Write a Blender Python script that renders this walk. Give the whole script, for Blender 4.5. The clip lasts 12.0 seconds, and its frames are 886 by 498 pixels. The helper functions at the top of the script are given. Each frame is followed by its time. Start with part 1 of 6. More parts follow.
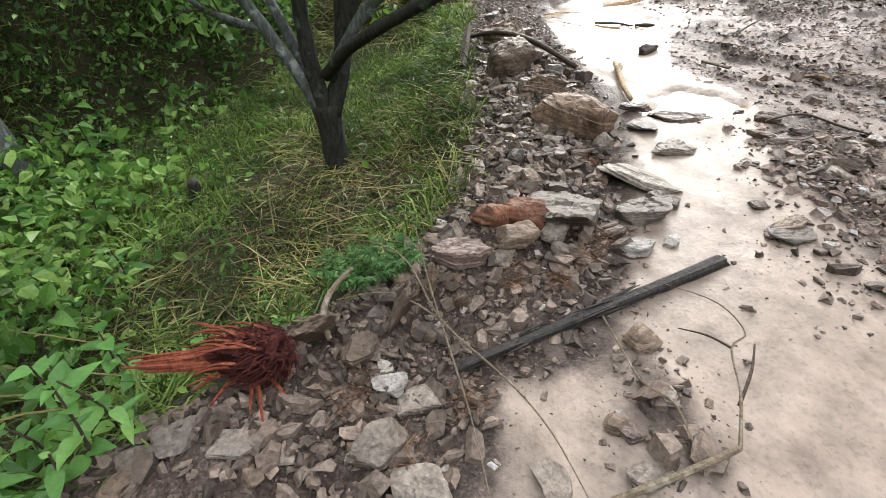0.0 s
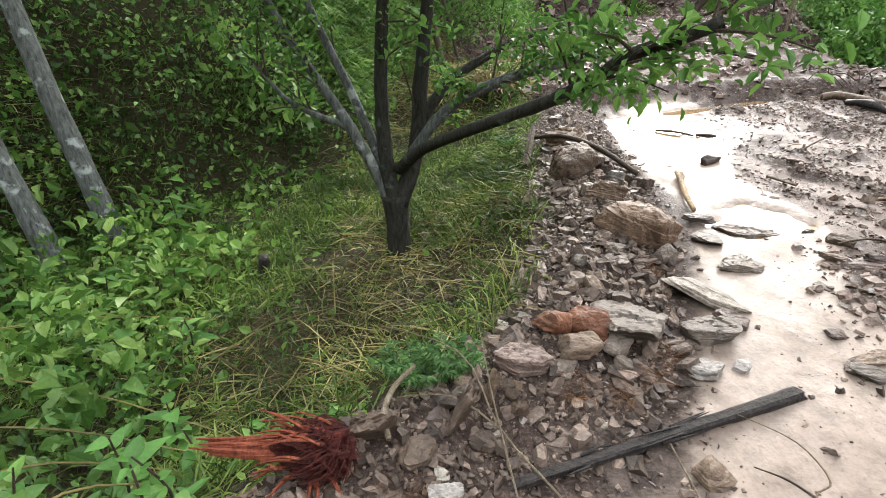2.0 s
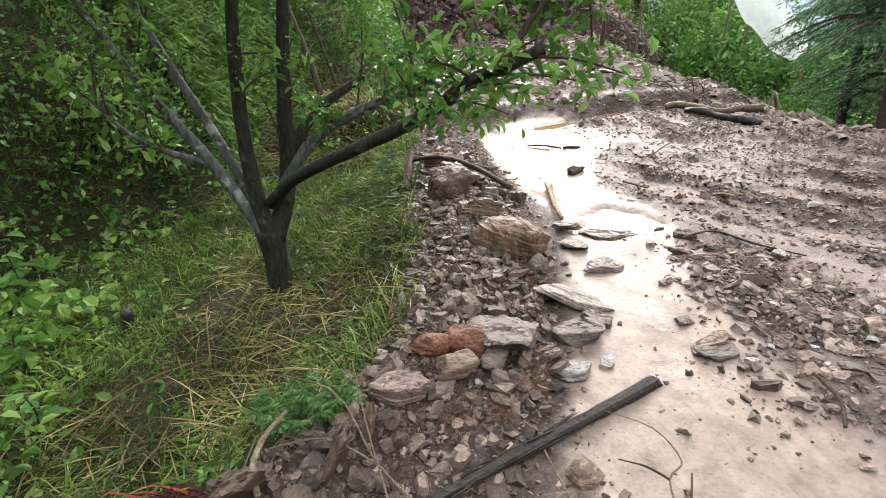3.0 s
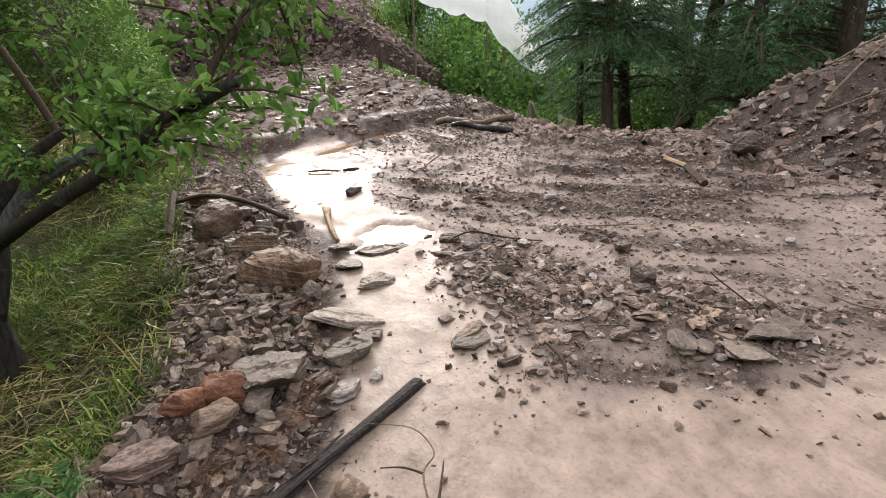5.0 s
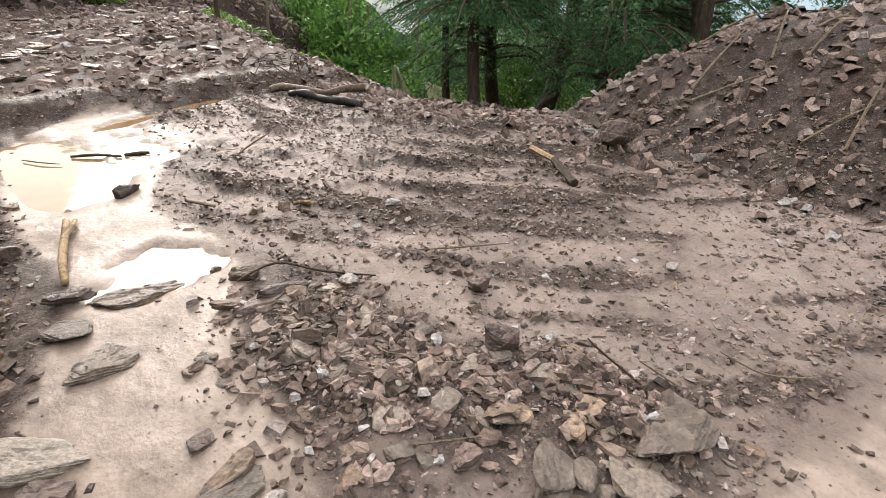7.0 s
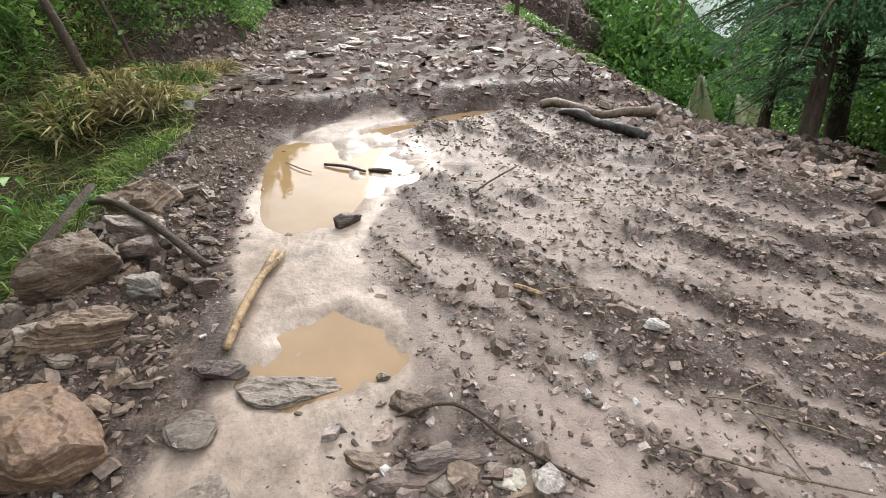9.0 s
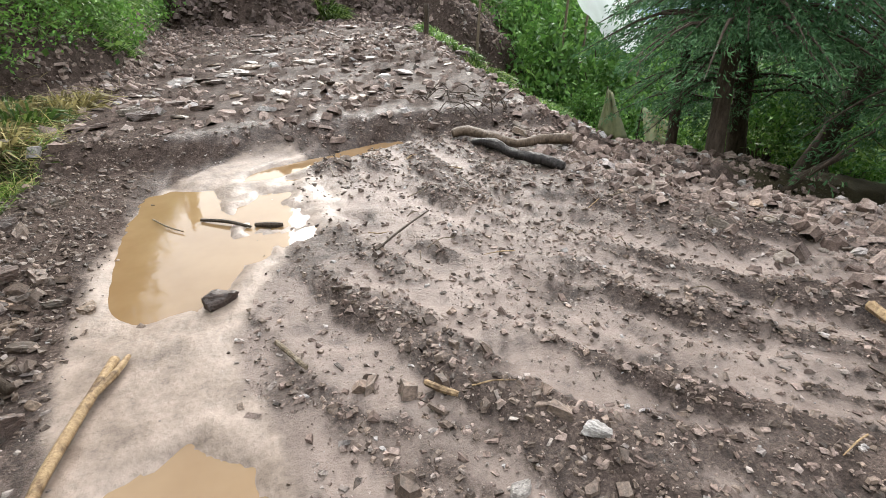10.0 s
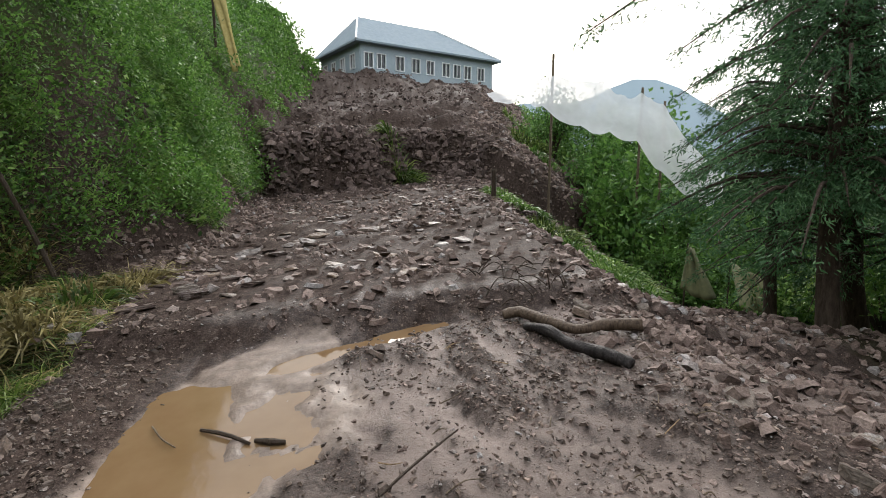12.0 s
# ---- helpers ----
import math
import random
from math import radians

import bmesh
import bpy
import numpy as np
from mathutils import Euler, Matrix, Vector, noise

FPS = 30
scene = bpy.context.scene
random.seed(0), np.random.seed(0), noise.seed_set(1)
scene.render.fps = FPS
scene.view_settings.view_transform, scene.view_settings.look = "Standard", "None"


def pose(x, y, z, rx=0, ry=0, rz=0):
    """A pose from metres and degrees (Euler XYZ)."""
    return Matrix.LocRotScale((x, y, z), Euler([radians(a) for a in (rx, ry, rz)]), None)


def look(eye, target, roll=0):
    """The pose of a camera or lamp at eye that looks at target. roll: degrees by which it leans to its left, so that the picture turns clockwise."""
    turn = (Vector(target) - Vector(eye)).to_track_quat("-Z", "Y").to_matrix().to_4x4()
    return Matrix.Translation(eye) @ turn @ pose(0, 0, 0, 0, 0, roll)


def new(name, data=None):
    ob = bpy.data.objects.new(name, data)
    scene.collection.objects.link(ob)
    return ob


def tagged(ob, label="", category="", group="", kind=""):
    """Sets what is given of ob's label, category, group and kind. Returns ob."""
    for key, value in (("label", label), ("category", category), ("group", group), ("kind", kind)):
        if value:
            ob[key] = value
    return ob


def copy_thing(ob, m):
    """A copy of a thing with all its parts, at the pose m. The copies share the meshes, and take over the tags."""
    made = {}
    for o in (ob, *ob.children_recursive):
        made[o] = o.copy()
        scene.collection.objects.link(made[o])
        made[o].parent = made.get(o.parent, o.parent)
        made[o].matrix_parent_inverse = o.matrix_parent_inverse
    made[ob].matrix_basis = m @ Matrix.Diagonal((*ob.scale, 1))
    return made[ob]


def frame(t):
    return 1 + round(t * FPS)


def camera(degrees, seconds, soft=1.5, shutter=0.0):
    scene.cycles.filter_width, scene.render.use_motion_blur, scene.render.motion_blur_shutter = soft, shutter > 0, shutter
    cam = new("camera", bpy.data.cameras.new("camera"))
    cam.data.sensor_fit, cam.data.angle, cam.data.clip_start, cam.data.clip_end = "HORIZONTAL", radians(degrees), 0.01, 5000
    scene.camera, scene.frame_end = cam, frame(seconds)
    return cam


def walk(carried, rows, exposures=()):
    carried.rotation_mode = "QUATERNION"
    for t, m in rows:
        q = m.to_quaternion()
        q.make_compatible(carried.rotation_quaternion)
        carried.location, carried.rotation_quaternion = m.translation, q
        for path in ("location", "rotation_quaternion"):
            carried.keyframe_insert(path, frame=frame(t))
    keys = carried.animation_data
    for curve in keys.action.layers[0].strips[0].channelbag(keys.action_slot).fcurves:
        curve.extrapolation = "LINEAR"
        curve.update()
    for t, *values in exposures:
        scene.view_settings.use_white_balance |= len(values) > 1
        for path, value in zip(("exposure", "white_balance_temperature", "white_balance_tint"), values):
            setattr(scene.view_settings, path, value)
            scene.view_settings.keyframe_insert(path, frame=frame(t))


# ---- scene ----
cam = camera(82.5, 12.0, soft=0.65)
METRES, EYE, TILT, LEAN, TURN = 4.8, 1.5, -34.0, 0.0, 0.0
ROWS = [
    (0.0, 0.0, 0.0, 0.0, 0.0, 0.0, -0.0),
    (0.5, -0.0034, 0.003, 0.0066, 0.42, -0.19, 0.04),
    (1.0, -0.0099, 0.0028, 0.0172, 0.49, -0.01, -1.41),
    (1.5, -0.0179, -0.0107, 0.0258, 2.7, 6.51, -3.61),
    (2.0, -0.0215, -0.0133, 0.0202, 4.47, 8.59, -5.12),
    (2.5, -0.0107, -0.0135, 0.0195, 5.34, 8.42, -4.87),
    (3.0, 0.0164, -0.0111, 0.0286, -4.8, 11.16, 2.54),
    (5.0, 0.091, -0.0342, 0.0174, -22.08, 10.8, 15.95),
    (5.5, 0.1215, -0.0186, 0.0339, -25.83, 11.25, 22.64),
    (6.0, 0.1545, 0.0176, 0.0594, -32.18, 10.37, 23.63),
    (6.5, 0.227, 0.0659, 0.0718, -37.15, 3.79, 22.53),
    (8.5, 0.3764, 0.2443, 0.2186, -15.89, 4.63, 6.53),
    (9.0, 0.413, 0.2744, 0.2532, -9.25, 7.15, 3.22),
    (9.5, 0.4597, 0.3147, 0.2837, -13.65, 9.05, 8.62),
    (10.0, 0.4738, 0.3614, 0.3312, -16.49, 7.86, 8.25),
    (10.5, 0.5043, 0.3927, 0.3753, -10.33, 15.14, 5.19),
    (11.0, 0.5513, 0.4187, 0.4262, -6.43, 20.36, 4.34),
    (11.5, 0.5565, 0.4226, 0.4387, -6.02, 23.22, 4.86),
    (12.0, 0.5761, 0.4309, 0.4392, -7.91, 24.83, 5.19),
]
SHORT = [
    (3.2, look((0.129, 0.038, 1.669), (0.428, 1.874, 0.935), -0.4)),
    (4.8, look((0.292, -0.051, 1.629), (1.028, 1.648, 0.872), -0.1)),
    (6.7, look((1.214, 0.557, 1.631), (2.456, 1.91, 0.839), 1.3)),
    (8.3, look((1.74, 1.379, 1.74), (2.457, 2.961, 0.749), 3.6)),
]
LONG = [(t, pose(0, 0, EYE, TILT, LEAN, TURN) @ pose(METRES * x, METRES * y, METRES * z, 90 + pitch, roll, yaw)) for t, x, y, z, yaw, pitch, roll in ROWS]
walk(cam, sorted(LONG + SHORT, key=lambda row: row[0]),
     exposures=[(0.0, 1.36, 6300, 8), (1.5, 1.46, 6350, 8), (2.5, 1.6, 6450, 10), (3.0, 1.45, 6500, 11), (5.0, 1.0, 6800, 15), (6.0, 0.88, 6700, 15), (6.5, 1.06, 6850, 14), (8.5, 1.27, 6450, 9), (10.0, 1.36, 6400, 8), (10.5, 1.35, 6450, 9), (11.0, 0.9, 6450, 10), (11.5, 0.72, 6450, 10), (12.0, 0.43, 6450, 10)])

# ---- world, sun ----
world = bpy.data.worlds.new("world")
scene.world = world
world.use_nodes = True
wn, wl = world.node_tree.nodes, world.node_tree.links
sky = wn.new("ShaderNodeTexSky")
sky.sky_type, sky.sun_disc = "NISHITA", False
sky.sun_elevation, sky.sun_rotation = radians(31.4), radians(14)
sky.dust_density, sky.air_density = 4.0, 1.5
scaled = wn.new("ShaderNodeMix")
scaled.data_type, scaled.blend_type, scaled.clamp_result = "RGBA", "MULTIPLY", False
scaled.inputs["Factor"].default_value = 1.0
scaled.inputs["B"].default_value = (0.1, 0.1, 0.1, 1)
cloudy = wn.new("ShaderNodeMix")
cloudy.data_type = "RGBA"
cloudy.inputs["Factor"].default_value = 0.66
cloudy.inputs["B"].default_value = (1.86, 1.88, 1.93, 1)
wl.new(sky.outputs[0], scaled.inputs["A"])
wl.new(scaled.outputs["Result"], cloudy.inputs["A"])
wl.new(cloudy.outputs["Result"], wn["Background"].inputs["Color"])
wn["Background"].inputs["Strength"].default_value = 1.0
sun_data = bpy.data.lights.new("sun", "SUN")
sun_data.energy, sun_data.angle, sun_data.color = 1.4, radians(30), (1.0, 0.97, 0.93)
sun = new("sun", sun_data)
sun.matrix_world = look((4.84, 19.4, 12.2), (0, 0, 0))

# ---- materials ----


def material(name):
    m = bpy.data.materials.new(name)
    m.use_nodes = True
    return m, m.node_tree.nodes, m.node_tree.links, m.node_tree.nodes["Principled BSDF"]


def add_noise(n, l, coord, scale, detail=6.0, rough=0.6):
    t = n.new("ShaderNodeTexNoise")
    t.inputs["Scale"].default_value, t.inputs["Detail"].default_value, t.inputs["Roughness"].default_value = scale, detail, rough
    l.new(coord, t.inputs["Vector"])
    return t.outputs["Fac"]


def ramp(n, l, fac, *stops):
    r = n.new("ShaderNodeValToRGB")
    while len(r.color_ramp.elements) < len(stops):
        r.color_ramp.elements.new(0.5)
    for e, (p, c) in zip(r.color_ramp.elements, stops):
        e.position, e.color = p, (*c, 1) if len(c) == 3 else c
    l.new(fac, r.inputs["Fac"])
    return r.outputs["Color"]


def mix(n, l, fac, a, b, kind="MIX"):
    x = n.new("ShaderNodeMix")
    x.data_type, x.blend_type = "RGBA", kind
    for key, v in (("Factor", fac), ("A", a), ("B", b)):
        if isinstance(v, bpy.types.NodeSocket):
            l.new(v, x.inputs[key])
        else:
            x.inputs[key].default_value = (*v, 1) if isinstance(v, tuple) else v
    return x.outputs["Result"]


def mathn(n, l, op, a, b=0.0):
    x = n.new("ShaderNodeMath")
    x.operation = op
    for i, v in enumerate((a, b)):
        if isinstance(v, bpy.types.NodeSocket):
            l.new(v, x.inputs[i])
        else:
            x.inputs[i].default_value = v
    return x.outputs[0]


def bump(n, l, p, height, strength, distance=0.02):
    b = n.new("ShaderNodeBump")
    b.inputs["Strength"].default_value, b.inputs["Distance"].default_value = strength, distance
    l.new(height, b.inputs["Height"])
    l.new(b.outputs[0], p.inputs["Normal"])


def grey(v):
    return (v, v, v)


def make_ground():
    m, n, l, p = material("wet_earth")
    pos = n.new("ShaderNodeNewGeometry").outputs["Position"]

    def attr(name):
        a = n.new("ShaderNodeAttribute")
        a.attribute_name = name
        return a.outputs["Fac"]
    big, mid, fine = add_noise(n, l, pos, 0.9), add_noise(n, l, pos, 6.0), add_noise(n, l, pos, 45.0, 8.0, 0.7)
    silt = ramp(n, l, mid, (0.3, (0.125, 0.094, 0.073)), (0.5, (0.205, 0.158, 0.127)), (0.72, (0.275, 0.217, 0.178)))
    flow = n.new("ShaderNodeMapping")
    flow.inputs["Rotation"].default_value = (0, 0, 0.45)
    flow.inputs["Scale"].default_value = (1.0, 0.55, 1.0)
    l.new(pos, flow.inputs["Vector"])
    ripple = add_noise(n, l, flow.outputs[0], 13.0, 6.0, 0.6)
    silt = mix(n, l, 0.5, silt, ramp(n, l, ripple, (0.34, grey(0.66)), (0.5, grey(1.0)), (0.68, grey(1.15))), "MULTIPLY")
    silt = mix(n, l, 0.7, silt, ramp(n, l, add_noise(n, l, pos, 55.0, 6.0), (0.36, grey(0.7)), (0.48, grey(1.0))), "MULTIPLY")
    crumb = mathn(n, l, "ADD", mathn(n, l, "MULTIPLY", add_noise(n, l, pos, 70.0, 6.0, 0.75), 0.6), mathn(n, l, "MULTIPLY", add_noise(n, l, pos, 13.0, 5.0, 0.65), 0.4))
    smear = ramp(n, l, mid, (0.3, (0.14, 0.107, 0.091)), (0.52, (0.22, 0.174, 0.15)), (0.72, (0.32, 0.262, 0.23)))
    # dark crumbly mud; the lowest stops also paint in crevice shade
    dark = ramp(n, l, crumb, (0.38, (0.008, 0.0055, 0.0045)), (0.47, (0.03, 0.0205, 0.0165)), (0.56, (0.072, 0.052, 0.043)), (0.66, (0.175, 0.139, 0.12)))
    patch = mathn(n, l, "ADD", mathn(n, l, "MULTIPLY", big, 0.55), mathn(n, l, "MULTIPLY", mid, 0.5))
    patch = mathn(n, l, "ADD", patch, mathn(n, l, "MULTIPLY", attr("crumb"), 0.5))
    mud = mix(n, l, ramp(n, l, patch, (0.49, grey(0)), (0.64, grey(0.95))), smear, dark)
    soil = ramp(n, l, fine, (0.3, (0.014, 0.012, 0.008)), (0.55, (0.045, 0.038, 0.022)), (0.8, (0.09, 0.076, 0.042)))
    edge = mathn(n, l, "ADD", attr("silt"), mathn(n, l, "MULTIPLY", mathn(n, l, "SUBTRACT", mid, 0.5), 0.9))
    edge_sharp = ramp(n, l, edge, (0.28, grey(0)), (0.72, grey(1)))
    col = mix(n, l, edge_sharp, mud, silt)
    so = mathn(n, l, "ADD", attr("soil"), mathn(n, l, "MULTIPLY", mathn(n, l, "SUBTRACT", mid, 0.5), 0.8))
    col = mix(n, l, ramp(n, l, so, (0.4, grey(0)), (0.6, grey(1))), col, soil)
    green = ramp(n, l, fine, (0.3, (0.012, 0.026, 0.007)), (0.55, (0.045, 0.085, 0.02)), (0.8, (0.1, 0.16, 0.045)))
    col = mix(n, l, attr("veg"), col, green)
    l.new(col, p.inputs["Base Color"])
    wet = ramp(n, l, add_noise(n, l, pos, 2.2, 4.0), (0.35, grey(0.32)), (0.7, grey(0.56)))
    rough = mix(n, l, edge_sharp, ramp(n, l, fine, (0.35, grey(0.25)), (0.6, grey(0.6))), wet)
    gloss = mix(n, l, edge_sharp, mix(n, l, ramp(n, l, attr("crumb"), (0.3, grey(0)), (0.8, grey(1))), (0.16, 0.16, 0.16), (0.04, 0.04, 0.04)), (0.26, 0.26, 0.26))
    l.new(mix(n, l, attr("soil"), gloss, (0.05, 0.05, 0.05)), p.inputs["Specular IOR Level"])
    crumbly = attr("crumb")
    rough = mix(n, l, ramp(n, l, crumbly, (0.3, grey(0)), (0.8, grey(0.9))), rough, (0.82, 0.82, 0.82))
    rough = mix(n, l, attr("soil"), rough, (0.8, 0.8, 0.8))
    l.new(rough, p.inputs["Roughness"])
    h = mathn(n, l, "ADD", mathn(n, l, "MULTIPLY", mid, 0.6), mathn(n, l, "MULTIPLY", fine, mathn(n, l, "SUBTRACT", 1.0, mathn(n, l, "MULTIPLY", edge_sharp, 0.9))))
    h = mathn(n, l, "ADD", h, mathn(n, l, "MULTIPLY", ripple, mathn(n, l, "MULTIPLY", edge_sharp, 0.5)))
    bump(n, l, p, h, 0.55, 0.03)
    return m


def make_stone(name, dark, lit, hue, rough=0.45, island=False):
    m, n, l, p = material(name)
    tc = n.new("ShaderNodeNewGeometry")
    pos = tc.outputs["Position"]
    r = tc.outputs["Random Per Island"] if island else n.new("ShaderNodeObjectInfo").outputs["Random"]
    fine, mid = add_noise(n, l, pos, 60.0, 8.0, 0.7), add_noise(n, l, pos, 11.0)
    # dark and lit tones lie far apart: shading contrast painted into the stone
    base = ramp(n, l, mid, (0.3, dark), (0.7, lit))
    tone = ramp(n, l, r, (0.0, dark), (0.35, hue), (0.68, lit), (0.9, lit), (1.0, tuple(min(0.6, c * 2.2) for c in lit)))
    col = mix(n, l, 0.6, base, tone)
    col = mix(n, l, 0.7, col, ramp(n, l, fine, (0.36, grey(0.22)), (0.62, grey(1.0))), "MULTIPLY")
    stain = ramp(n, l, add_noise(n, l, pos, 4.5), (0.55, grey(0)), (0.72, grey(0.6)))
    col = mix(n, l, stain, col, (0.1, 0.072, 0.054))
    squash = n.new("ShaderNodeMapping")
    squash.inputs["Scale"].default_value = (1, 1, 5.0)
    squash.inputs["Rotation"].default_value = (0.35, 0.25, 0)
    l.new(pos, squash.inputs["Vector"])
    layers = add_noise(n, l, squash.outputs[0], 18.0, 8.0, 0.62)
    col = mix(n, l, 0.42, col, ramp(n, l, layers, (0.36, grey(0.35)), (0.52, grey(0.95)), (0.7, grey(1.35))), "MULTIPLY")
    l.new(col, p.inputs["Base Color"])
    l.new(ramp(n, l, mid, (0.3, grey(rough - 0.13)), (0.7, grey(rough + 0.2))), p.inputs["Roughness"])
    p.inputs["Specular IOR Level"].default_value = 0.28
    bump(n, l, p, mathn(n, l, "ADD", layers, mathn(n, l, "MULTIPLY", fine, 0.6)), 0.7, 0.012)
    return m


def make_leaf(name, a, b, c, trans=0.35, rough=0.42, island=True):
    m, n, l, p = material(name)
    g = n.new("ShaderNodeNewGeometry")
    r = g.outputs["Random Per Island"] if island else n.new("ShaderNodeObjectInfo").outputs["Random"]
    col = ramp(n, l, r, (0.0, a), (0.5, b), (1.0, c))
    # broad patches painted darker, as shaded hollows between leaf clumps
    patch = add_noise(n, l, g.outputs["Position"], 1.3, 3.0)
    col = mix(n, l, ramp(n, l, patch, (0.42, grey(0)), (0.62, grey(0.78))), col, a)
    fine = add_noise(n, l, g.outputs["Position"], 70.0, 4.0)
    col = mix(n, l, 0.5, col, ramp(n, l, fine, (0.3, grey(0.55)), (0.7, grey(1.0))), "MULTIPLY")
    l.new(col, p.inputs["Base Color"])
    p.inputs["Roughness"].default_value = rough
    p.inputs["Specular IOR Level"].default_value = 0.22
    t = n.new("ShaderNodeBsdfTranslucent")
    l.new(col, t.inputs["Color"])
    s = n.new("ShaderNodeMixShader")
    s.inputs[0].default_value = trans
    l.new(p.outputs[0], s.inputs[1])
    l.new(t.outputs[0], s.inputs[2])
    l.new(s.outputs[0], n["Material Output"].inputs["Surface"])
    return m


def make_bark(name, dark, lit, lichen, amount, scale=14.0, rough=0.75):
    m, n, l, p = material(name)
    pos = n.new("ShaderNodeTexCoord").outputs["Object"]
    mp = n.new("ShaderNodeMapping")
    mp.inputs["Scale"].default_value = (1, 1, 0.25)
    l.new(pos, mp.inputs["Vector"])
    grain = add_noise(n, l, mp.outputs[0], scale * 3, 8.0, 0.65)
    patch = add_noise(n, l, pos, scale * 0.5, 5.0)
    col = ramp(n, l, grain, (0.3, dark), (0.7, lit))
    col = mix(n, l, ramp(n, l, patch, (0.62 - amount, grey(0)), (0.72 - amount, grey(0.8))), col, lichen)
    l.new(col, p.inputs["Base Color"])
    p.inputs["Roughness"].default_value = rough
    p.inputs["Specular IOR Level"].default_value = 0.12
    bump(n, l, p, mathn(n, l, "ADD", grain, patch), 0.9, 0.015)
    return m


def make_plain(name, a, b, rough, scale=9.0, strength=0.25, metal=0.0):
    m, n, l, p = material(name)
    pos = n.new("ShaderNodeTexCoord").outputs["Object"]
    f = add_noise(n, l, pos, scale, 8.0, 0.65)
    l.new(ramp(n, l, f, (0.3, a), (0.7, b)), p.inputs["Base Color"])
    l.new(ramp(n, l, add_noise(n, l, pos, scale * 0.4), (0.3, grey(max(0.02, rough - 0.12))), (0.7, grey(min(1, rough + 0.12)))), p.inputs["Roughness"])
    p.inputs["Metallic"].default_value = metal
    bump(n, l, p, f, strength, 0.01)
    return m


def make_water():
    m, n, l, p = material("muddy_water")
    pos = n.new("ShaderNodeNewGeometry").outputs["Position"]
    l.new(ramp(n, l, add_noise(n, l, pos, 2.0, 4.0), (0.35, (0.165, 0.102, 0.05)), (0.7, (0.205, 0.135, 0.072))), p.inputs["Base Color"])
    p.inputs["Roughness"].default_value = 0.04
    p.inputs["IOR"].default_value = 1.33
    bump(n, l, p, add_noise(n, l, pos, 5.0, 3.0), 0.06, 0.02)
    return m


M_GROUND = make_ground()
M_RUBBLE = make_stone("slate_rubble", (0.016, 0.0105, 0.008), (0.25, 0.185, 0.146), (0.092, 0.064, 0.049), 0.45, True)
M_SCREE = make_stone("dull_scree", (0.03, 0.021, 0.0185), (0.24, 0.183, 0.163), (0.115, 0.081, 0.071), 0.7, True)
M_DEBRIS = make_stone("reddish_slide_debris", (0.04, 0.027, 0.0225), (0.41, 0.315, 0.27), (0.185, 0.128, 0.107), 0.62, True)
M_DEBRIS.node_tree.nodes["Principled BSDF"].inputs["Specular IOR Level"].default_value = 0.12
M_SCREE.node_tree.nodes["Principled BSDF"].inputs["Specular IOR Level"].default_value = 0.12
M_CHIP = make_stone("pale_slate_chips", (0.11, 0.084, 0.071), (0.43, 0.365, 0.325), (0.26, 0.21, 0.182), 0.5, True)
M_SLATE = make_stone("grey_slate", (0.062, 0.049, 0.039), (0.315, 0.258, 0.213), (0.178, 0.14, 0.112), 0.38)
M_OCHRE = make_stone("ochre_boulder", (0.07, 0.042, 0.028), (0.31, 0.205, 0.14), (0.19, 0.118, 0.078), 0.5)
M_DARKROCK = make_stone("dark_wet_slate", (0.03, 0.021, 0.018), (0.17, 0.122, 0.102), (0.09, 0.062, 0.051), 0.36)
M_BROWNROCK = make_stone("brown_rock", (0.04, 0.0275, 0.0195), (0.235, 0.165, 0.115), (0.12, 0.082, 0.058), 0.45)
M_RUSTROCK = make_stone("rust_orange_rock", (0.099, 0.0435, 0.0261), (0.32, 0.138, 0.0696), (0.198, 0.0798, 0.0435), 0.45)
M_PALEROCK = make_stone("pale_quartz_rock", (0.15, 0.132, 0.117), (0.43, 0.39, 0.355), (0.28, 0.25, 0.226), 0.32)
M_GRASS = make_leaf("grass_blades", (0.024, 0.05, 0.01), (0.11, 0.185, 0.034), (0.32, 0.4, 0.11), 0.35, 0.38)
M_STRAW = make_leaf("dry_grass", (0.085, 0.07, 0.026), (0.31, 0.265, 0.1), (0.58, 0.5, 0.24), 0.25, 0.55)
M_LEAF = make_leaf("undergrowth_leaves", (0.028, 0.068, 0.016), (0.11, 0.225, 0.043), (0.3, 0.46, 0.12))
M_BRIGHT = make_leaf("fresh_weed_leaves", (0.046, 0.108, 0.021), (0.145, 0.28, 0.05), (0.34, 0.48, 0.14), 0.35, 0.34)
M_APPLE = make_leaf("apple_leaves", (0.05, 0.12, 0.027), (0.12, 0.26, 0.048), (0.22, 0.39, 0.09))
M_BANK = make_leaf("high_bank_leaves", (0.05, 0.115, 0.022), (0.12, 0.26, 0.042), (0.21, 0.39, 0.08))
M_CONIFER = make_leaf("cedar_needles", (0.038, 0.1, 0.04), (0.08, 0.18, 0.073), (0.15, 0.28, 0.115), 0.35, 0.5)
M_FERN = make_leaf("feathery_leaves", (0.05, 0.115, 0.036), (0.1, 0.2, 0.062), (0.18, 0.31, 0.1))
M_BARK = make_bark("apple_bark", (0.0104, 0.0104, 0.0091), (0.0455, 0.0429, 0.0351), (0.0975, 0.124, 0.104), 0.02)
M_PALEBARK = make_bark("pale_apple_bark", (0.03, 0.033, 0.03), (0.15, 0.16, 0.15), (0.36, 0.39, 0.37), 0.06)
M_CBARK = make_bark("cedar_bark", (0.026, 0.0195, 0.0143), (0.091, 0.0676, 0.052), (0.13, 0.117, 0.091), 0.0, 8.0)
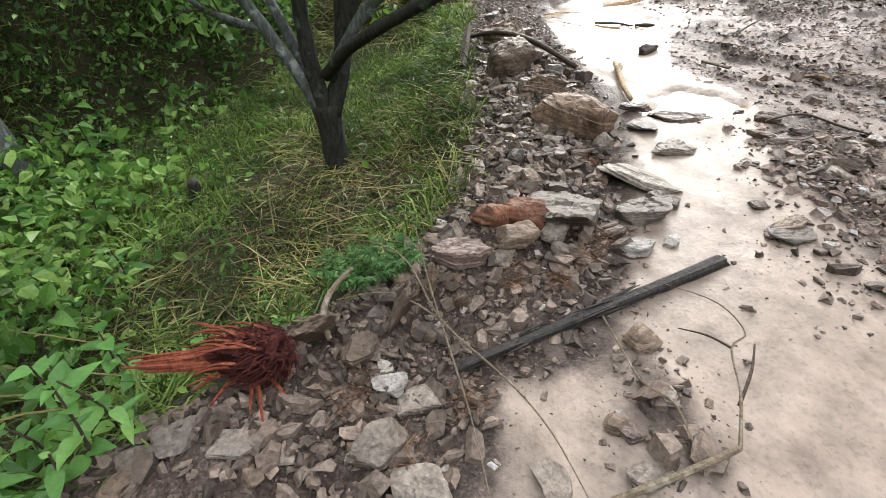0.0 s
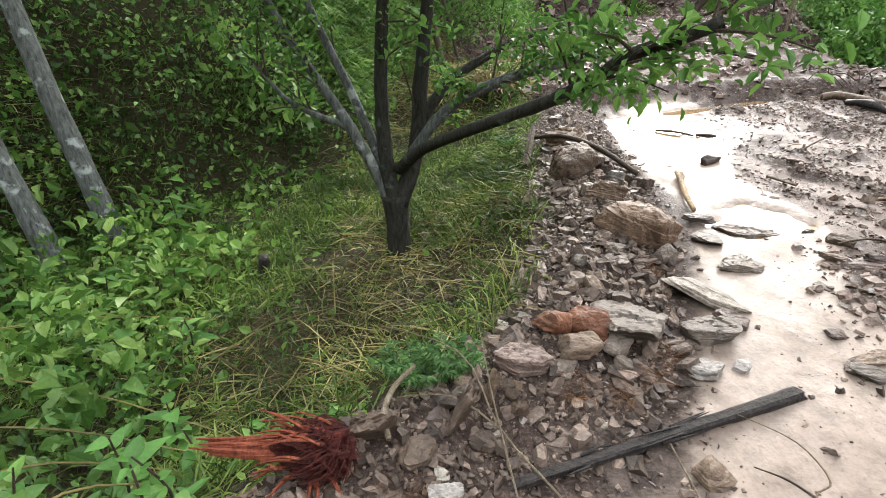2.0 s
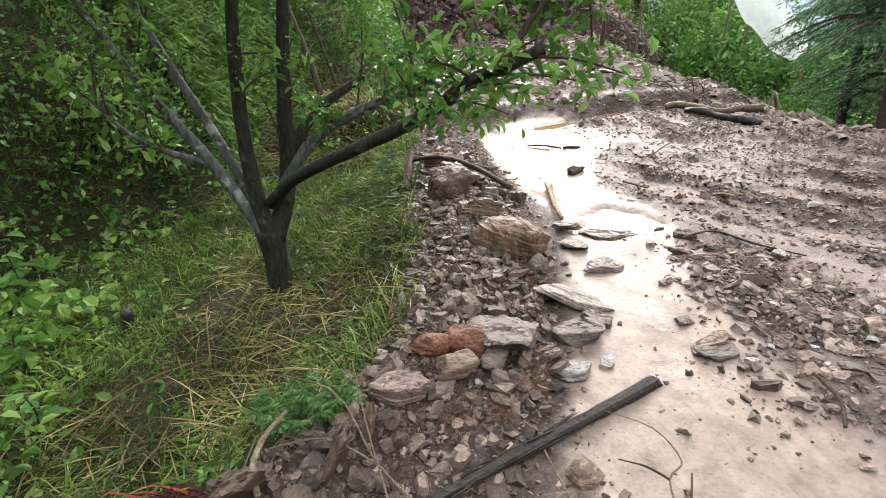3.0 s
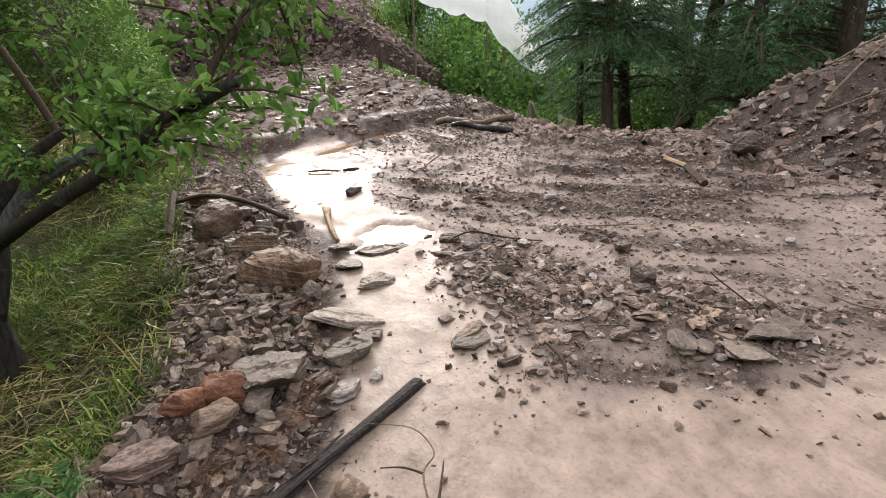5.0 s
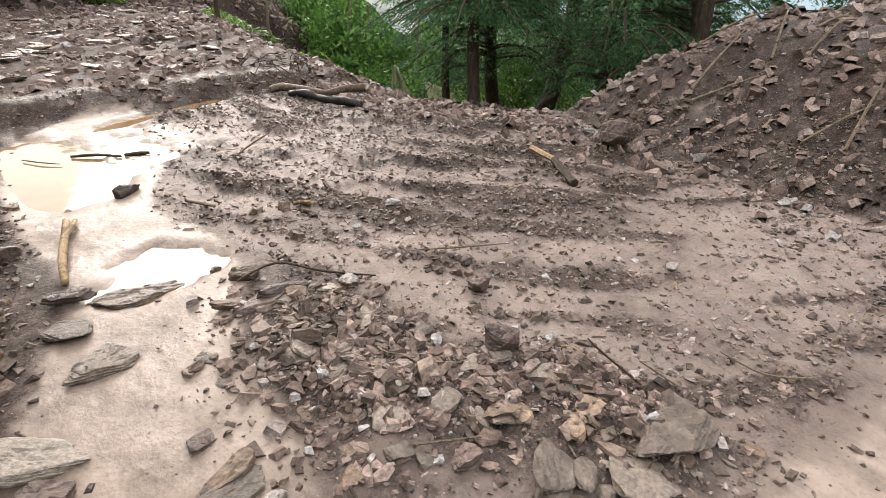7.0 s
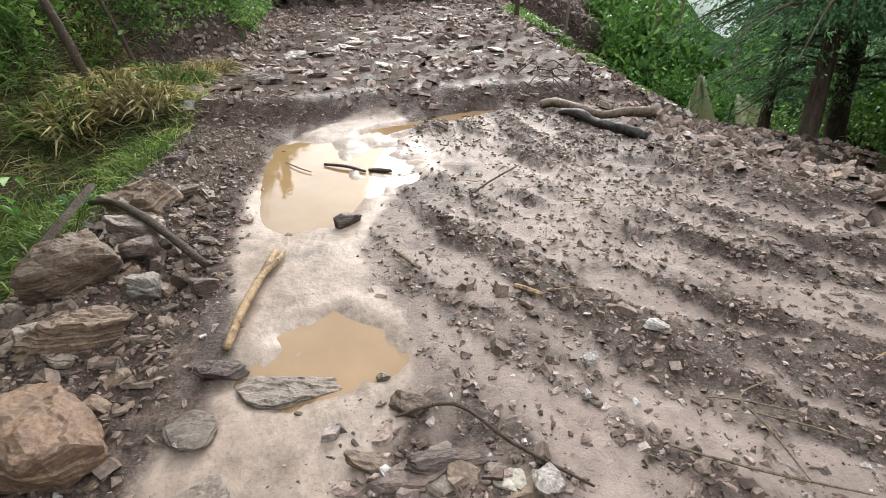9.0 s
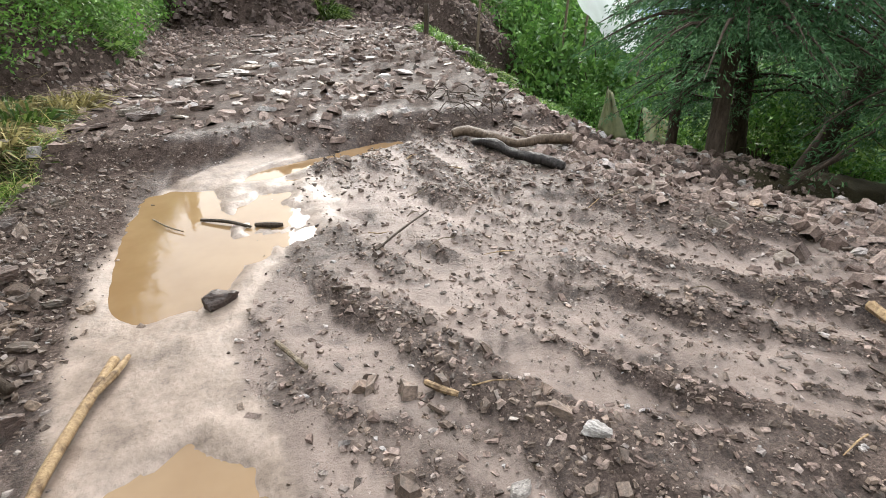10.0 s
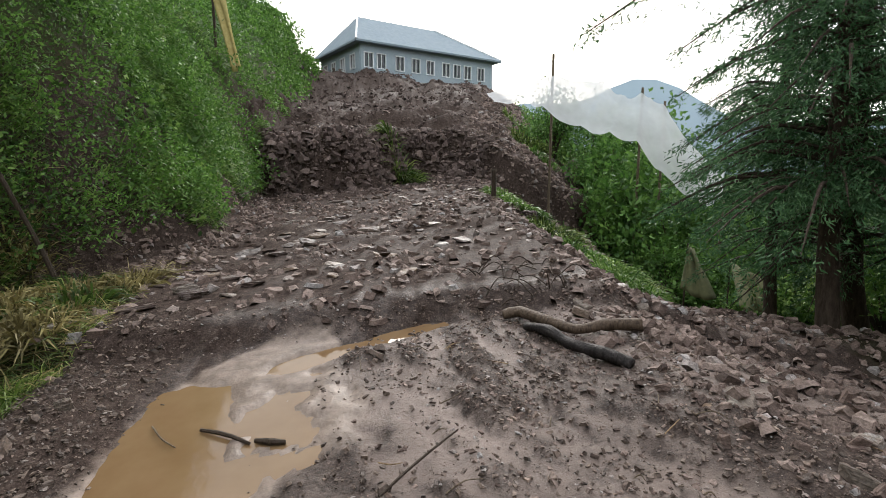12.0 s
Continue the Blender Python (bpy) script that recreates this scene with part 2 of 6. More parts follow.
M_LOGWOOD = make_bark("wet_log_bark", (0.039, 0.0273, 0.0195), (0.143, 0.104, 0.0741), (0.208, 0.163, 0.117), 0.02, 16.0, 0.5)
M_CHAR = make_bark("blackened_wood", (0.0117, 0.0104, 0.0104), (0.0455, 0.039, 0.0364), (0.091, 0.0806, 0.0715), -0.02, 18.0, 0.45)
M_BAREWOOD = make_bark("peeled_wood", (0.16, 0.1, 0.055), (0.4, 0.29, 0.165), (0.06, 0.036, 0.024), 0.1, 16.0, 0.5)
M_TWIG = make_bark("dry_twig", (0.078, 0.0585, 0.039), (0.221, 0.176, 0.124), (0.286, 0.247, 0.195), 0.03, 30.0, 0.6)
M_DARKTWIG = make_bark("dark_wet_twig", (0.026, 0.0182, 0.013), (0.078, 0.0585, 0.0429), (0.117, 0.091, 0.065), 0.0, 30.0, 0.5)
M_ROOT = make_bark("red_split_wood", (0.078, 0.0182, 0.0117), (0.26, 0.0754, 0.039), (0.338, 0.13, 0.065), 0.0, 22.0, 0.55)
M_ROOTDARK = make_bark("dark_red_root_fibres", (0.012, 0.005, 0.005), (0.085, 0.02, 0.015), (0.17, 0.04, 0.026), 0.0, 30.0, 0.6)
M_LITTER = make_leaf("brown_leaf_litter", (0.03, 0.02, 0.011), (0.105, 0.072, 0.038), (0.22, 0.165, 0.095), 0.1, 0.6)
M_NEEDLE = make_leaf("fallen_pine_needles", (0.09, 0.042, 0.02), (0.21, 0.1, 0.048), (0.33, 0.18, 0.09), 0.1, 0.6)
M_WATER = make_water()
M_WALLGREY = make_plain("weathered_grey_cladding", (0.24, 0.31, 0.35), (0.34, 0.41, 0.45), 0.6)
M_ROOF = make_plain("grey_sheet_roof", (0.19, 0.24, 0.275), (0.25, 0.305, 0.34), 0.85, 3.0)
M_ROOF.node_tree.nodes["Principled BSDF"].inputs["Specular IOR Level"].default_value = 0.15
M_WHITEPAINT = make_plain("white_window_paint", (0.62, 0.65, 0.66), (0.78, 0.8, 0.8), 0.5)
M_DARKGLASS = make_plain("dark_window_glass", (0.02, 0.025, 0.03), (0.05, 0.06, 0.07), 0.12, 2.0, 0.02)
M_CONCRETE = make_plain("grey_concrete", (0.22, 0.22, 0.2), (0.34, 0.33, 0.3), 0.8)
M_YELLOW = make_plain("faded_yellow_cloth", (0.3, 0.24, 0.07), (0.48, 0.4, 0.16), 0.8)
M_OLIVE = make_plain("olive_net_cloth", (0.08, 0.088, 0.035), (0.14, 0.14, 0.06), 0.8)
# distance haze is put into the ridge's pale blue base colour
M_MOUNTAIN = make_plain("ridge_painted_haze", (0.3, 0.385, 0.45), (0.33, 0.415, 0.48), 1.0, 0.01, 0.0)


def make_net():
    m, n, l, p = material("white_hail_net")
    p.inputs["Base Color"].default_value = (0.8, 0.83, 0.85, 1)
    p.inputs["Roughness"].default_value = 0.7
    f = add_noise(n, l, n.new("ShaderNodeTexCoord").outputs["Object"], 0.5, 4.0)
    t = n.new("ShaderNodeBsdfTransparent")
    tl = n.new("ShaderNodeBsdfTranslucent")
    tl.inputs["Color"].default_value = (0.8, 0.83, 0.85, 1)
    s1, s2 = n.new("ShaderNodeMixShader"), n.new("ShaderNodeMixShader")
    s1.inputs[0].default_value = 0.5
    l.new(p.outputs[0], s1.inputs[1])
    l.new(tl.outputs[0], s1.inputs[2])
    l.new(ramp(n, l, f, (0.3, grey(0.55)), (0.7, grey(0.88))), s2.inputs[0])
    l.new(t.outputs[0], s2.inputs[1])
    l.new(s1.outputs[0], s2.inputs[2])
    l.new(s2.outputs[0], n["Material Output"].inputs["Surface"])
    return m


M_NET = make_net()

# ---- shape helpers ----


def hash2(ix, iy, s):
    v = np.sin(ix * 127.1 + iy * 311.7 + s * 74.7) * 43758.5453
    return v - np.floor(v)


def vnoise(x, y, s=0):
    x, y = np.asarray(x, float), np.asarray(y, float)
    ix, iy = np.floor(x), np.floor(y)
    fx, fy = x - ix, y - iy
    fx, fy = fx * fx * (3 - 2 * fx), fy * fy * (3 - 2 * fy)
    a, b = hash2(ix, iy, s), hash2(ix + 1, iy, s)
    c, d = hash2(ix, iy + 1, s), hash2(ix + 1, iy + 1, s)
    return (a + (b - a) * fx) * (1 - fy) + (c + (d - c) * fx) * fy


def fbm(x, y, s=0, octaves=4):
    v, a, total = 0.0, 1.0, 0.0
    for k in range(octaves):
        v = v + a * vnoise(x * 2.03 ** k + 17 * k, y * 2.03 ** k - 9 * k, s + k)
        total += a
        a *= 0.5
    return v / total


def ss(a, b, v):
    t = np.clip((v - a) / (b - a), 0, 1)
    return t * t * (3 - 2 * t)


def soft(v, ys, xs):
    """Piecewise line with its corners rounded."""
    return sum(np.interp(v + o, ys, xs) for o in (-0.3, -0.1, 0.1, 0.3)) / 4


def berm_x(y):
    return soft(y, (-3, 0, 1, 1.5, 2, 2.9, 4.7, 7, 9, 12, 20), (-3.6, -1.8, -1.05, -0.62, -0.08, 0.2, 0.27, 0.3, 0.25, 0.3, -0.3))


def foot_x(y):
    return soft(y, (-20, 0, 3, 4.5, 5.5, 6.5, 8, 9.5, 10.6, 11.6, 12.5, 20, 50, 90), (-9, -5.4, -4.4, -3.3, -2.3, -1.8, -1.6, -1.3, -0.5, 0.0, 0.15, -0.3, -0.3, -3))


def edge_x(y):
    return soft(y, (-30, 4.3, 4.8, 5.7, 6.8, 9.2, 13.5, 16.5, 21, 47, 70), (9, 7.2, 6.2, 5.45, 5.2, 5.2, 5.7, 6.5, 6.8, 13.9, 18))


def plane(x, y):
    return 0.07 * np.clip(x, -3, 8) + 0.052 * np.clip(y, -6, 60)


def puddle(x, y):
    """1 inside the two pools and the stream that runs from them, 0 outside."""
    w = 0.9 * (fbm(x * 2.6, y * 2.6, 5) - 0.5)
    u = x - 1.58 + 0.06 * (y - 6.0)
    a = 1 - ((np.abs(u) / 0.38) ** 3 + (np.abs(y - 5.92) / 1.05) ** 3) ** (1 / 3) + 0.7 * w * ss(-0.1, 0.25, u) + 0.12 * w
    film = 0.75 * (1 - ((np.abs(x - 2.15) / 0.62) ** 3 + (np.abs(y - 6.1) / 0.95) ** 3) ** (1 / 3)) - 0.42 + 1.1 * w + 1.1 * (fbm(x * 6, y * 6, 8) - 0.5)
    a = np.maximum(a, film)
    b = 1 - np.hypot((x - 1.88 - 0.25 * (y - 3.66)) / 0.33, (y - 3.66) / 0.27) + 1.1 * w + 1.3 * (fbm(x * 7, y * 7, 6) - 0.5)
    t = np.clip(((x - 2.15) * 1.34 + (y - 7.0) * 0.6) / 2.16, 0, 1)
    c = 0.8 * (1 - np.hypot(x - 2.15 - 1.34 * t, y - 7.0 - 0.6 * t) / (0.13 + 0.5 * np.abs(w) * 0.3)) + 0.3 * w
    return np.maximum(np.maximum(a, b), c)


def silt_mask(x, y):
    """1 on smooth washed silt, 0 on crumbled mud."""
    mid = soft(y, (-2, 0.8, 1.6, 2.4, 3.0, 3.6, 4.5, 5.5, 7.0, 7.6), (0.95, 0.95, 1.35, 1.45, 1.6, 1.9, 1.6, 1.75, 1.95, 2.3))
    half = soft(y, (-2, 0.8, 1.6, 2.4, 3.6, 4.5, 5.5, 7.0, 7.7), (0.8, 0.72, 0.6, 0.45, 0.45, 0.35, 0.6, 0.65, 0.2))
    a = ss(1.25, 0.7, np.abs(x - mid) / half) * ss(7.9, 7.3, y)
    right = ss(0.2, -0.3, (y - 0.95) + 0.22 * (x - 3.0)) * ss(1.2, 1.9, x) * ss(5.6, 4.2, x)
    low = ss(0.9, 0.3, y) * ss(0.2, 0.5, x) + ss(1.45, 1.0, y) * ss(0.9, 1.2, x) * ss(2.6, 2.2, x) + ss(1.45, 1.15, y + 0.3 * (fbm(x * 3, y * 3, 46) - 0.5)) * ss(0.08, 0.3, x) * ss(1.1, 0.8, x)
    shore = np.exp(-(((x - 2.5) / 0.35) ** 2 + ((y - 6.2) / 0.6) ** 2))
    return np.clip(np.maximum(np.maximum(np.maximum(a, right), low), shore), 0, 1)


def clump(x, y):
    """Shale clods lying across the silt."""
    a = np.exp(-(((x - 2.3 - 0.2 * (2.3 - y)) / 0.36) ** 2 + ((y - 2.4) / 0.52) ** 2))
    b = np.exp(-(((x - 2.85) / 0.3) ** 2 + ((y - 1.45) / 0.4) ** 2))
    c = 0.3 * np.exp(-(((x - 1.75) / 0.35) ** 2 + ((y - 1.75) / 0.3) ** 2))
    d = 0.7 * np.exp(-(((x - 0.72) / 0.16) ** 2 + ((y - 1.05) / 0.4) ** 2)) + np.exp(-(((x - 2.8) / 0.22) ** 2 + ((y - 6.98) / 0.14) ** 2))
    return np.clip(a + b + c + d, 0, 1.2)


def rut_noise(x, y):
    """Uneven streaks along the curved wheel marks, -1 to 1."""
    arc, along = np.hypot(x - 8.67, y - 7.65), np.arctan2(y - 7.65, x - 8.67)
    a = vnoise(arc * 6.5, along * 6, 91) + 0.6 * vnoise(arc * 15, along * 14, 92)
    return np.clip((a / 1.6 - 0.5) * 3.2, -1, 1)


def height(x, y, fine=True):
    x, y = np.asarray(x, float), np.asarray(y, float)
    bx, fx, ex = berm_x(y), foot_x(y), edge_x(y)
    z = plane(x, y)
    wob = fbm(x * 0.8, y * 0.8, 3) - 0.5
    z = z + 0.21 * ss(7.6, 8.05, y + 0.12 * np.abs(x - 3.0) + 0.5 * wob)
    cliff = ss(20.2, 21.6, y + 2.6 * wob + 0.6 * np.sin(x * 0.9)) * ss(-1.6, -0.3, x)
    z = z + (1.7 + 1.2 * wob) * cliff + 0.168 * np.clip(y - 21, 0, 29.5) + 0.02 * np.clip(y - 50, 0, 400) + 1.1 * ss(39, 46, y) * ss(9, 4, x)
    # lower ground left of the rubble bank
    dl = np.clip(bx - x, 0, None)
    z = z - 0.36 * ss(0.0, 0.9, dl) * ss(8.2, 6.0, y) * ss(0.2, 1.5, y + 0.6 * (x + 1))
    rub = np.exp(-((x - bx - 0.32) / 0.36) ** 2) * ss(0.2, 1.1, y) * ss(8.6, 6.0, y)
    z = z + 0.13 * rub
    # hillside on the left
    d = np.clip(fx - x + 0.35 * wob, 0, 60)
    tall = soft(y, (-50, 8, 11, 20, 60), (0.0, 0.0, 0.6, 1.0, 1.0))
    z = z + (1.65 + 0.75 * tall) * np.minimum(d, 1.2) + 1.65 * np.clip(d - 1.2, 0, 1.1 + 0.8 * tall) + 0.5 * np.clip(d - 2.3 - 0.8 * tall, 0, None)
    # the edge on the right falls away
    dr = np.clip(x - ex + 0.5 * wob, 0, None)
    reach = soft(y, (-50, 8, 11, 14, 25, 60), (1.3, 1.3, 3.0, 6.0, 13, 18))
    steep = soft(y, (0, 8, 12, 60), (0.5, 0.5, 0.62, 0.66))
    z = z - steep * np.minimum(dr, reach) - 0.17 * np.clip(dr - reach, 0, 60)
    # unseen slope added behind, closing off light from the low sky
    z = z + 0.55 * np.clip(-7 - y, 0, 70)
    # heap of slide debris on the right
    heap = np.minimum(0.74 * (x - soft(y, (-6, 1.2, 3, 4.6), (5.3, 5.85, 5.95, 6.6))), 0.85 * (4.5 + 0.06 * (x - 6) - y))
    z = z + np.clip(heap + 0.6 * wob * ss(0, 1, heap), 0, 7)
    on_road = ss(bx - 0.2, bx + 0.3, x) * ss(ex + 0.6, ex - 0.2, x)
    pud = puddle(x, y)
    silt = silt_mask(x, y) * on_road
    z = z + 0.05 * clump(x, y)
    # ruts that swing across the road
    arc = np.hypot(x - 8.67, y - 7.65)
    ruts = rut_noise(x, y) * ss(3.9, 4.5, arc) * ss(7.3, 6.6, arc) * ss(1.9, 2.5, x) * ss(1.6, 2.6, y) * ss(7.6, 6.8, y) * ss(-0.3, -0.8, pud)
    z = z + 0.05 * ruts * on_road
    if fine:
        rough = np.clip(1 - silt, 0.12, 1) * ss(12, 9, np.abs(y - 4))
        z = z + rough * (0.05 * (fbm(x * 4, y * 4, 11) - 0.5) + 0.035 * (fbm(x * 14, y * 14, 21, 3) - 0.5))
        z = z + 0.25 * (fbm(x * 1.4, y * 1.4, 31) - 0.5) * ss(8.5, 12, y) * ss(30, 20, y) + 1.6 * cliff * (1 - cliff) * 4 * (fbm(x * 1.6, y * 1.6, 41) - 0.5) + 0.5 * (fbm(x * 0.7, y * 0.7, 43) - 0.5) * ss(20, 23, y) + 0.35 * (fbm(x * 3, y * 3, 44) - 0.5) * ss(0.1, 0.7, d) * ss(9.5, 11, y)
        z = z + (0.4 * ss(8, 14, y) + 0.1) * (fbm(x * 0.9, y * 0.9, 51) - 0.5) * (1 - on_road)
    z = z - 0.045 * ss(-0.25, 0.2, pud)
    return z


def ground_at(x, y):
    return float(height(np.array([x]), np.array([y]))[0])


def mesh_from(name, verts, faces, mats, smooth=False, index=None):
    """A mesh from arrays: verts (n, 3), faces (m, k), all of k corners."""
    me = bpy.data.meshes.new(name)
    verts, faces = np.asarray(verts, np.float32), np.asarray(faces, np.int32)
    k = faces.shape[1]
    me.vertices.add(len(verts))
    me.vertices.foreach_set("co", verts.ravel())
    me.loops.add(faces.size)
    me.loops.foreach_set("vertex_index", faces.ravel())
    me.polygons.add(len(faces))
    me.polygons.foreach_set("loop_start", np.arange(0, faces.size, k, dtype=np.int32))
    me.polygons.foreach_set("use_smooth", np.full(len(faces), smooth))
    for m in mats if isinstance(mats, (list, tuple)) else [mats]:
        me.materials.append(m)
    if index is not None:
        me.polygons.foreach_set("material_index", np.asarray(index, np.int32))
    me.update(calc_edges=True)
    return me


def part(name, bm, mat, parent=None, label="", smooth=False):
    me = bpy.data.meshes.new(name)
    bm.normal_update()
    bm.to_mesh(me)
    bm.free()
    me.materials.append(mat)
    if smooth:
        me.polygons.foreach_set("use_smooth", np.ones(len(me.polygons), bool))
    ob = new(name, me)
    if parent is not None:
        ob.parent = parent
    if label:
        ob["label"] = label
    return ob


def thing(name, at, label, category, group="", kind=""):
    ob = new(name)
    ob.empty_display_size = 0.1
    ob.location = at
    return tagged(ob, label, category, group, kind)


def box(bm, centre, size, rot=None):
    m = Matrix.Translation(centre) @ (rot if rot is not None else Matrix()) @ Matrix.Diagonal((*size, 1))
    return bmesh.ops.create_cube(bm, size=1, matrix=m)["verts"]


def tube(bm, pts, radii, sides=8, rough=0.0, seed=0):
    """A bent, tapered, slightly uneven round limb through pts, closed at both ends."""
    rng = random.Random(seed)
    pts = [Vector(p) for p in pts]
    fine, rad = [], []
    for i in range(len(pts) - 1):
        a, b = pts[max(i - 1, 0)], pts[i]
        c, d = pts[i + 1], pts[min(i + 2, len(pts) - 1)]
        steps = 4
        for k in range(steps):
            t = k / steps
            fine.append(0.5 * (2 * b + (c - a) * t + (2 * a - 5 * b + 4 * c - d) * t * t + (3 * b - a - 3 * c + d) * t ** 3))
            rad.append(radii[i] + (radii[i + 1] - radii[i]) * t)
    fine.append(pts[-1])
    rad.append(radii[-1])
    rings, up = [], Vector((0.13, 0.31, 0.94))
    for i, p in enumerate(fine):
        t = (fine[min(i + 1, len(fine) - 1)] - fine[max(i - 1, 0)]).normalized()
        u = t.cross(up)
        if u.length < 0.05:
            u = t.cross(Vector((1, 0, 0)))
        u.normalize()
        v = t.cross(u)
        ring = []
        for s in range(sides):
            a = 2 * math.pi * s / sides
            r = rad[i] * (1 + rough * (rng.random() - 0.5))
            ring.append(bm.verts.new(p + u * (r * math.cos(a)) + v * (r * math.sin(a))))
        rings.append(ring)
    for a, b in zip(rings, rings[1:]):
        for s in range(sides):
            bm.faces.new((a[s], a[(s + 1) % sides], b[(s + 1) % sides], b[s]))
    bm.faces.new(rings[0][::-1])
    bm.faces.new(rings[-1])
    return fine, rad


def rot_arrays(n, rng, tilt):
    """n random turns: any yaw, tilts up to about tilt radians."""
    a = rng.uniform(0, 2 * np.pi, n)
    b, c = rng.normal(0, tilt, n), rng.normal(0, tilt, n)
    ca, sa, cb, sb, cc, sc = np.cos(a), np.sin(a), np.cos(b), np.sin(b), np.cos(c), np.sin(c)
    one, zero = np.ones(n), np.zeros(n)
    rz = np.stack([ca, -sa, zero, sa, ca, zero, zero, zero, one], 1).reshape(n, 3, 3)
    rx = np.stack([one, zero, zero, zero, cb, -sb, zero, sb, cb], 1).reshape(n, 3, 3)
    ry = np.stack([cc, zero, sc, zero, one, zero, -sc, zero, cc], 1).reshape(n, 3, 3)
    return rz @ rx @ ry


CUBE_Q = np.array([[4, 5, 6, 7], [0, 1, 5, 4], [1, 2, 6, 5], [2, 3, 7, 6], [3, 0, 4, 7]])


def stones(x, y, size, rng, sink=0.25, flat=0.45, tilt=0.35, lift=0.0):
    """Angular chips, one for each (x, y): corners and quads."""
    n = len(x)
    c = np.array([[-1, -1, -1], [1, -1, -1], [1, 1, -1], [-1, 1, -1], [-1, -1, 1], [1, -1, 1], [1, 1, 1], [-1, 1, 1]], float) * 0.5
    v = np.repeat(c[None], n, 0) + rng.uniform(-0.24, 0.24, (n, 8, 3))
    v[:, 4:, :2] *= rng.uniform(0.5, 1.0, (n, 1, 2))
    s = np.stack([size * rng.uniform(0.8, 1.5, n), size * rng.uniform(0.5, 0.95, n), size * flat * rng.uniform(0.4, 1.3, n)], 1)
    v = (v * s[:, None]) @ rot_arrays(n, rng, tilt).transpose(0, 2, 1)
    z = height(x, y) + s[:, 2] * (0.5 - sink) + lift
    v += np.stack([x, y, z], 1)[:, None]
    f = CUBE_Q[None] + 8 * np.arange(n)[:, None, None]
    return v.reshape(-1, 3), f.reshape(-1, 4)


def plates(x, y, size, rng, sink=0.25, flat=0.35, tilt=0.35, lift=0.0):
    """Broken slate plates with six uneven sides and a chipped top, one for each (x, y)."""
    n = len(x)
    a = np.arange(6)[None] * np.pi / 3 + rng.uniform(-0.4, 0.4, (n, 6))
    r = rng.uniform(0.5, 1.1, (n, 6)) * 0.55
    px, py = r * np.cos(a), r * np.sin(a) * rng.uniform(0.5, 0.95, (n, 1))
    inset = rng.uniform(0.6, 1.0, (n, 1))
    low = np.stack([px, py, np.full((n, 6), -0.5)], 2)
    high = np.stack([px * inset + rng.normal(0, 0.05, (n, 1)), py * inset + rng.normal(0, 0.05, (n, 1)), 0.5 + rng.uniform(-0.3, 0.2, (n, 6))], 2)
    s = np.stack([size * rng.uniform(0.9, 1.4, n), size, size * flat * rng.uniform(0.45, 1.5, n)], 1)
    v = (np.concatenate([low, high], 1) * s[:, None]) @ rot_arrays(n, rng, tilt).transpose(0, 2, 1)
    v += np.stack([x, y, height(x, y) + s[:, 2] * (0.5 - sink) + lift], 1)[:, None]
    q = np.array([[6, 7, 8, 9], [6, 9, 10, 11]] + [[i, (i + 1) % 6, 6 + (i + 1) % 6, 6 + i] for i in range(6)])
    f = q[None] + 12 * np.arange(n)[:, None, None]
    return v.reshape(-1, 3), f.reshape(-1, 4)


def scatter(rng, n, x0, x1, y0, y1, weight):
    """n places in the rectangle, picked by weight(x, y) in 0..1."""
    xs, ys = [], []
    got = 0
    for _ in range(60):
        x, y = rng.uniform(x0, x1, n * 2), rng.uniform(y0, y1, n * 2)
        keep = rng.random(n * 2) < weight(x, y)
        xs.append(x[keep])
        ys.append(y[keep])
        got += keep.sum()
        if got >= n:
            break
    return np.concatenate(xs)[:n], np.concatenate(ys)[:n]


def blades(base, direction, length, width, rng, bend=0.4):
    """Thin bent blades: two quads folded along their length, as four-cornered faces."""
    n = len(base)
    side = np.cross(direction, rng.normal(0, 1, (n, 3)))
    side /= np.linalg.norm(side, axis=1, keepdims=True) + 1e-9
    w, ln = width[:, None], length[:, None]
    droop = np.array([0, 0, -1.0])[None] * ln * bend
    mid = base + direction * ln * 0.55 + droop * 0.2
    tip = base + direction * ln + droop
    v = np.stack([base - side * w * 0.4, base + side * w * 0.4, mid + side * w * 0.5, mid - side * w * 0.5, tip + side * w * 0.06, tip - side * w * 0.06], 1)
    f = np.array([[0, 1, 2, 3], [3, 2, 4, 5]])[None] + 6 * np.arange(n)[:, None, None]
    return v.reshape(-1, 3), f.reshape(-1, 4)


def kites(base, direction, length, width, rng):
    """Flat four-cornered leaves or needle sprays, one quad each."""
    n = len(base)
    side = unit(np.cross(direction, rng.normal(0, 1, (n, 3))))
    w, ln = width[:, None], length[:, None]
    m = base + direction * ln * 0.45
    v = np.stack([base, m + side * w * 0.5, base + direction * ln, m - side * w * 0.5], 1)
    return v.reshape(-1, 3), np.arange(4 * n).reshape(-1, 4)


